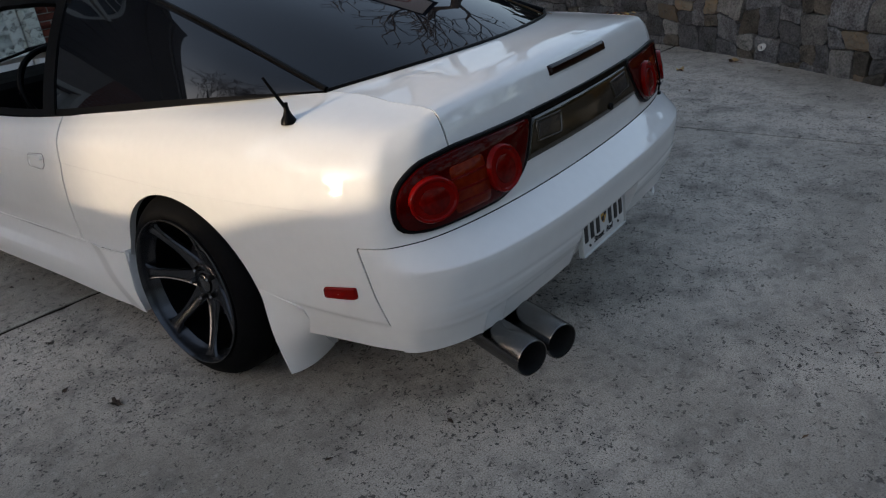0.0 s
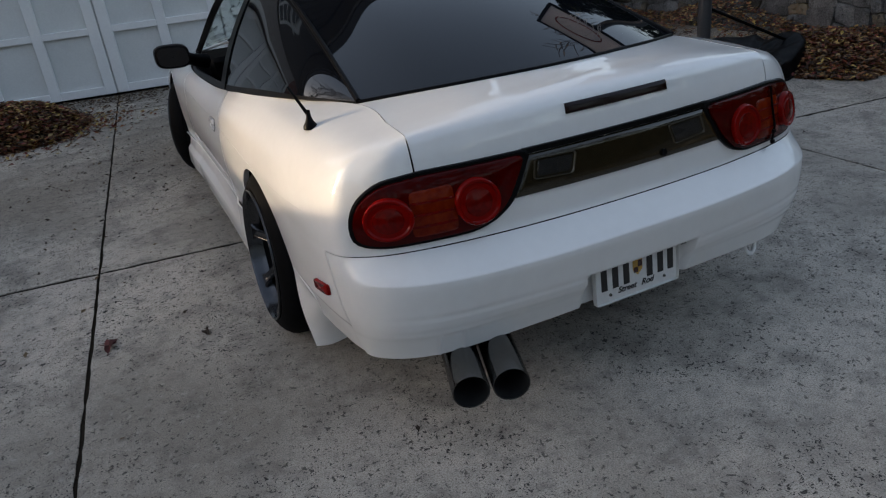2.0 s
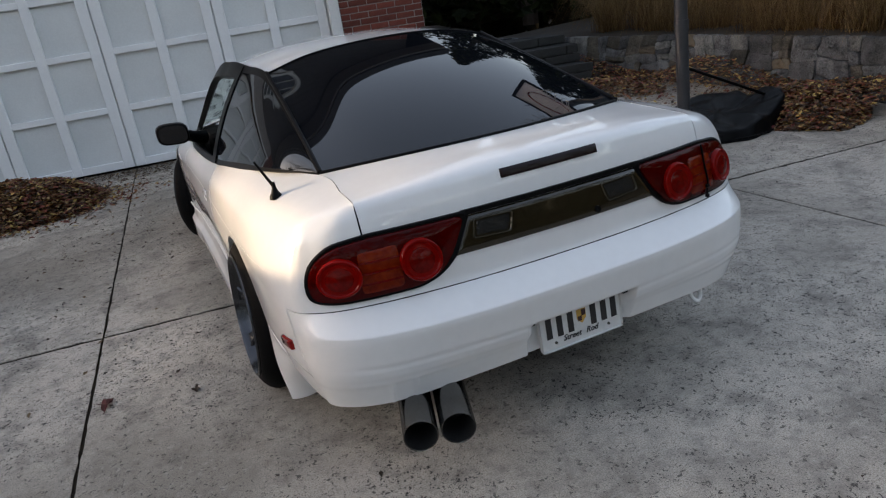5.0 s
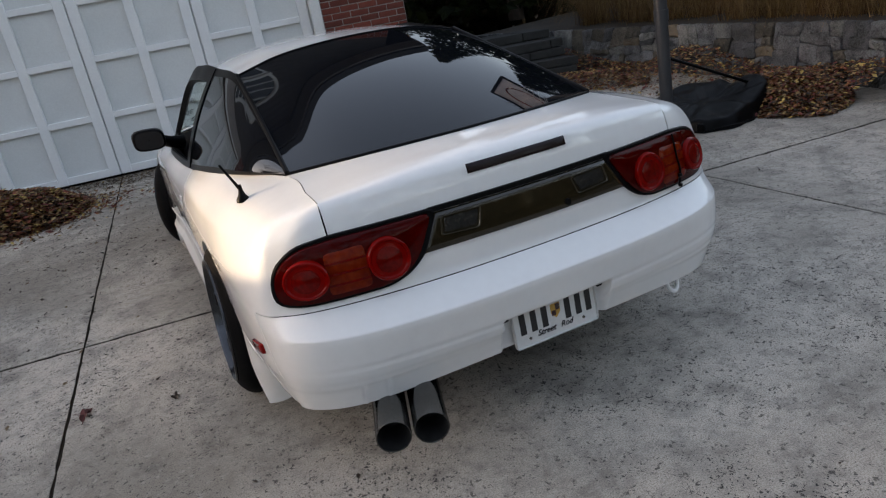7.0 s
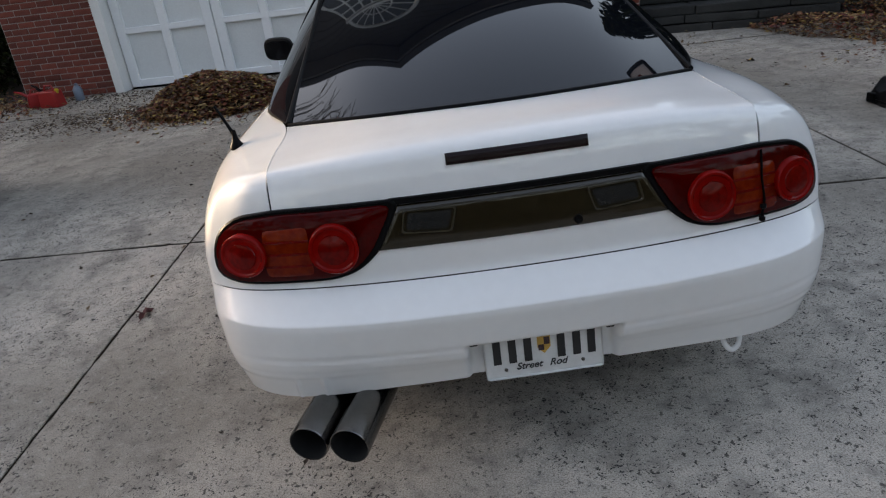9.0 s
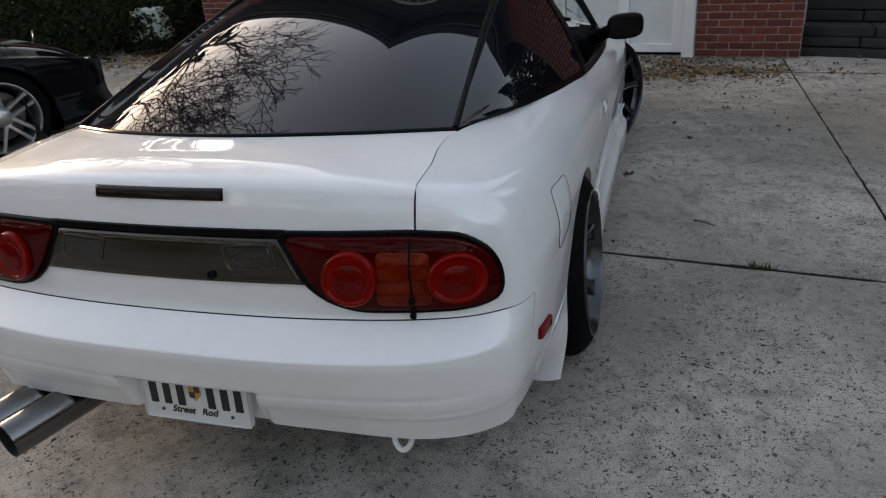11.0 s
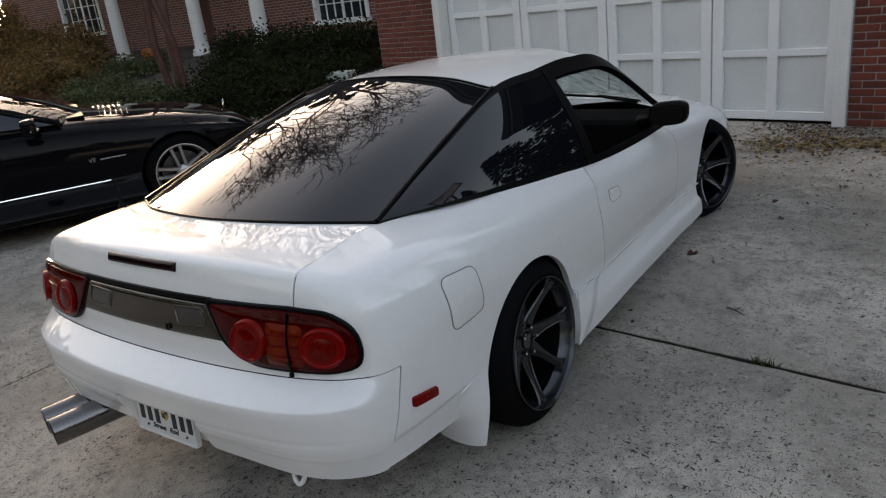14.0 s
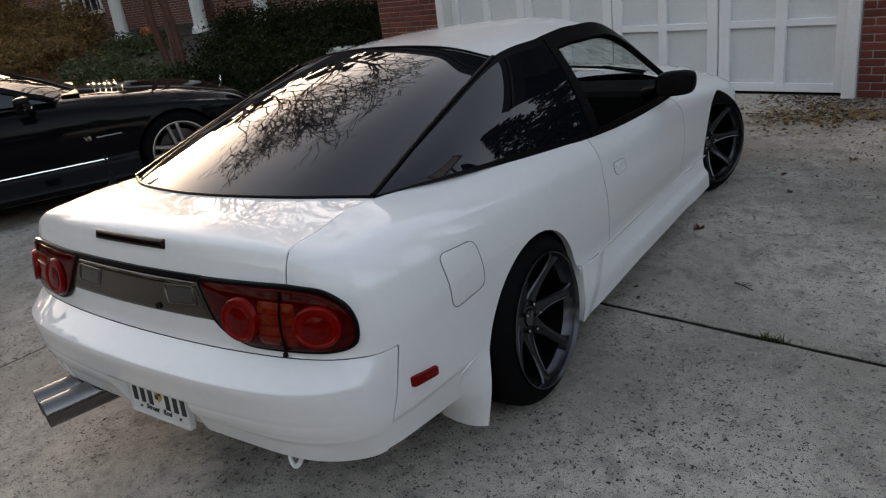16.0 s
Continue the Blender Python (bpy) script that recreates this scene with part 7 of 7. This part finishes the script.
part("hood", bm, PALE_GREEN, mach)
part("chassis", box_bm(-.3, .3, -.24, .24, .08, .2, .03, 2), BLACK_TRIM, mach)
for x in (-.3, .3):
    for y in (-.18, .18):
        bm = lathe_bm([(.001, -.03), (.1, -.03), (.11, -.015), (.11, .015), (.1, .03), (.001, .03)], "x", 24)
        bmesh.ops.translate(bm, verts=bm.verts, vec=(x, y, .11))
        part("wheel", bm, RUBBER, mach)
for x in (-.07, .07):
    part("knob", tube_bm([(x, -.19, .5), (x, -.20, .5)], .018, 12), BLACK_TRIM, mach)

# ---- bricks of the garage piers, one by one where the camera comes nearest ----
def brick_mesh(w, h=.0525, d=.02):
    bm = box_bm(-w / 2, w / 2, -d * .4, d * .5, -h / 2, h / 2, .004)
    return mesh_of("brick", bm, BRICK_RED, False)


FULL, HALF = brick_mesh(.176), brick_mesh(.082)
V, F = [], []
for x0, x1 in ((-4.36, -3.312), (1.227, 2.06)):
    for k in range(47):
        z = .031 + .0615 * k
        x = x0 + .004
        first = True
        while x < x1 - .03:
            w = .0925 if (first and k % 2) else .185
            if x + w > x1 - .03:
                w = x1 - x
            me = HALF if w < .12 else FULL
            sx = (w - .009) / (.082 if w < .12 else .176)
            jig = rng.uniform(-.002, .002)
            if k < 35:
                o = new("brick", me)
                o.parent = garage
                o.matrix_basis = Matrix.Translation((x + w / 2, WALL_Y + .012 + jig, z)) @ Matrix.Diagonal((sx, 1, 1, 1))
            else:
                n0 = len(V)
                V += [(x + .004 + (w - .009) * a, WALL_Y + .002 + jig + .01 * b, z + .0525 * (c - .5)) for c in (0, 1) for b in (0, 1) for a in (0, 1)]
                F += [tuple(n0 + i for i in q) for q in ((0, 1, 5, 4), (1, 3, 7, 5), (3, 2, 6, 7), (2, 0, 4, 6), (4, 5, 7, 6))]
            x += w
            first = False
me = bpy.data.meshes.new("upper_bricks")
me.from_pydata(V, [], F)
me.materials.append(BRICK_RED)
up = tagged(new("upper_bricks", me), kind="stuff")
up.parent = garage
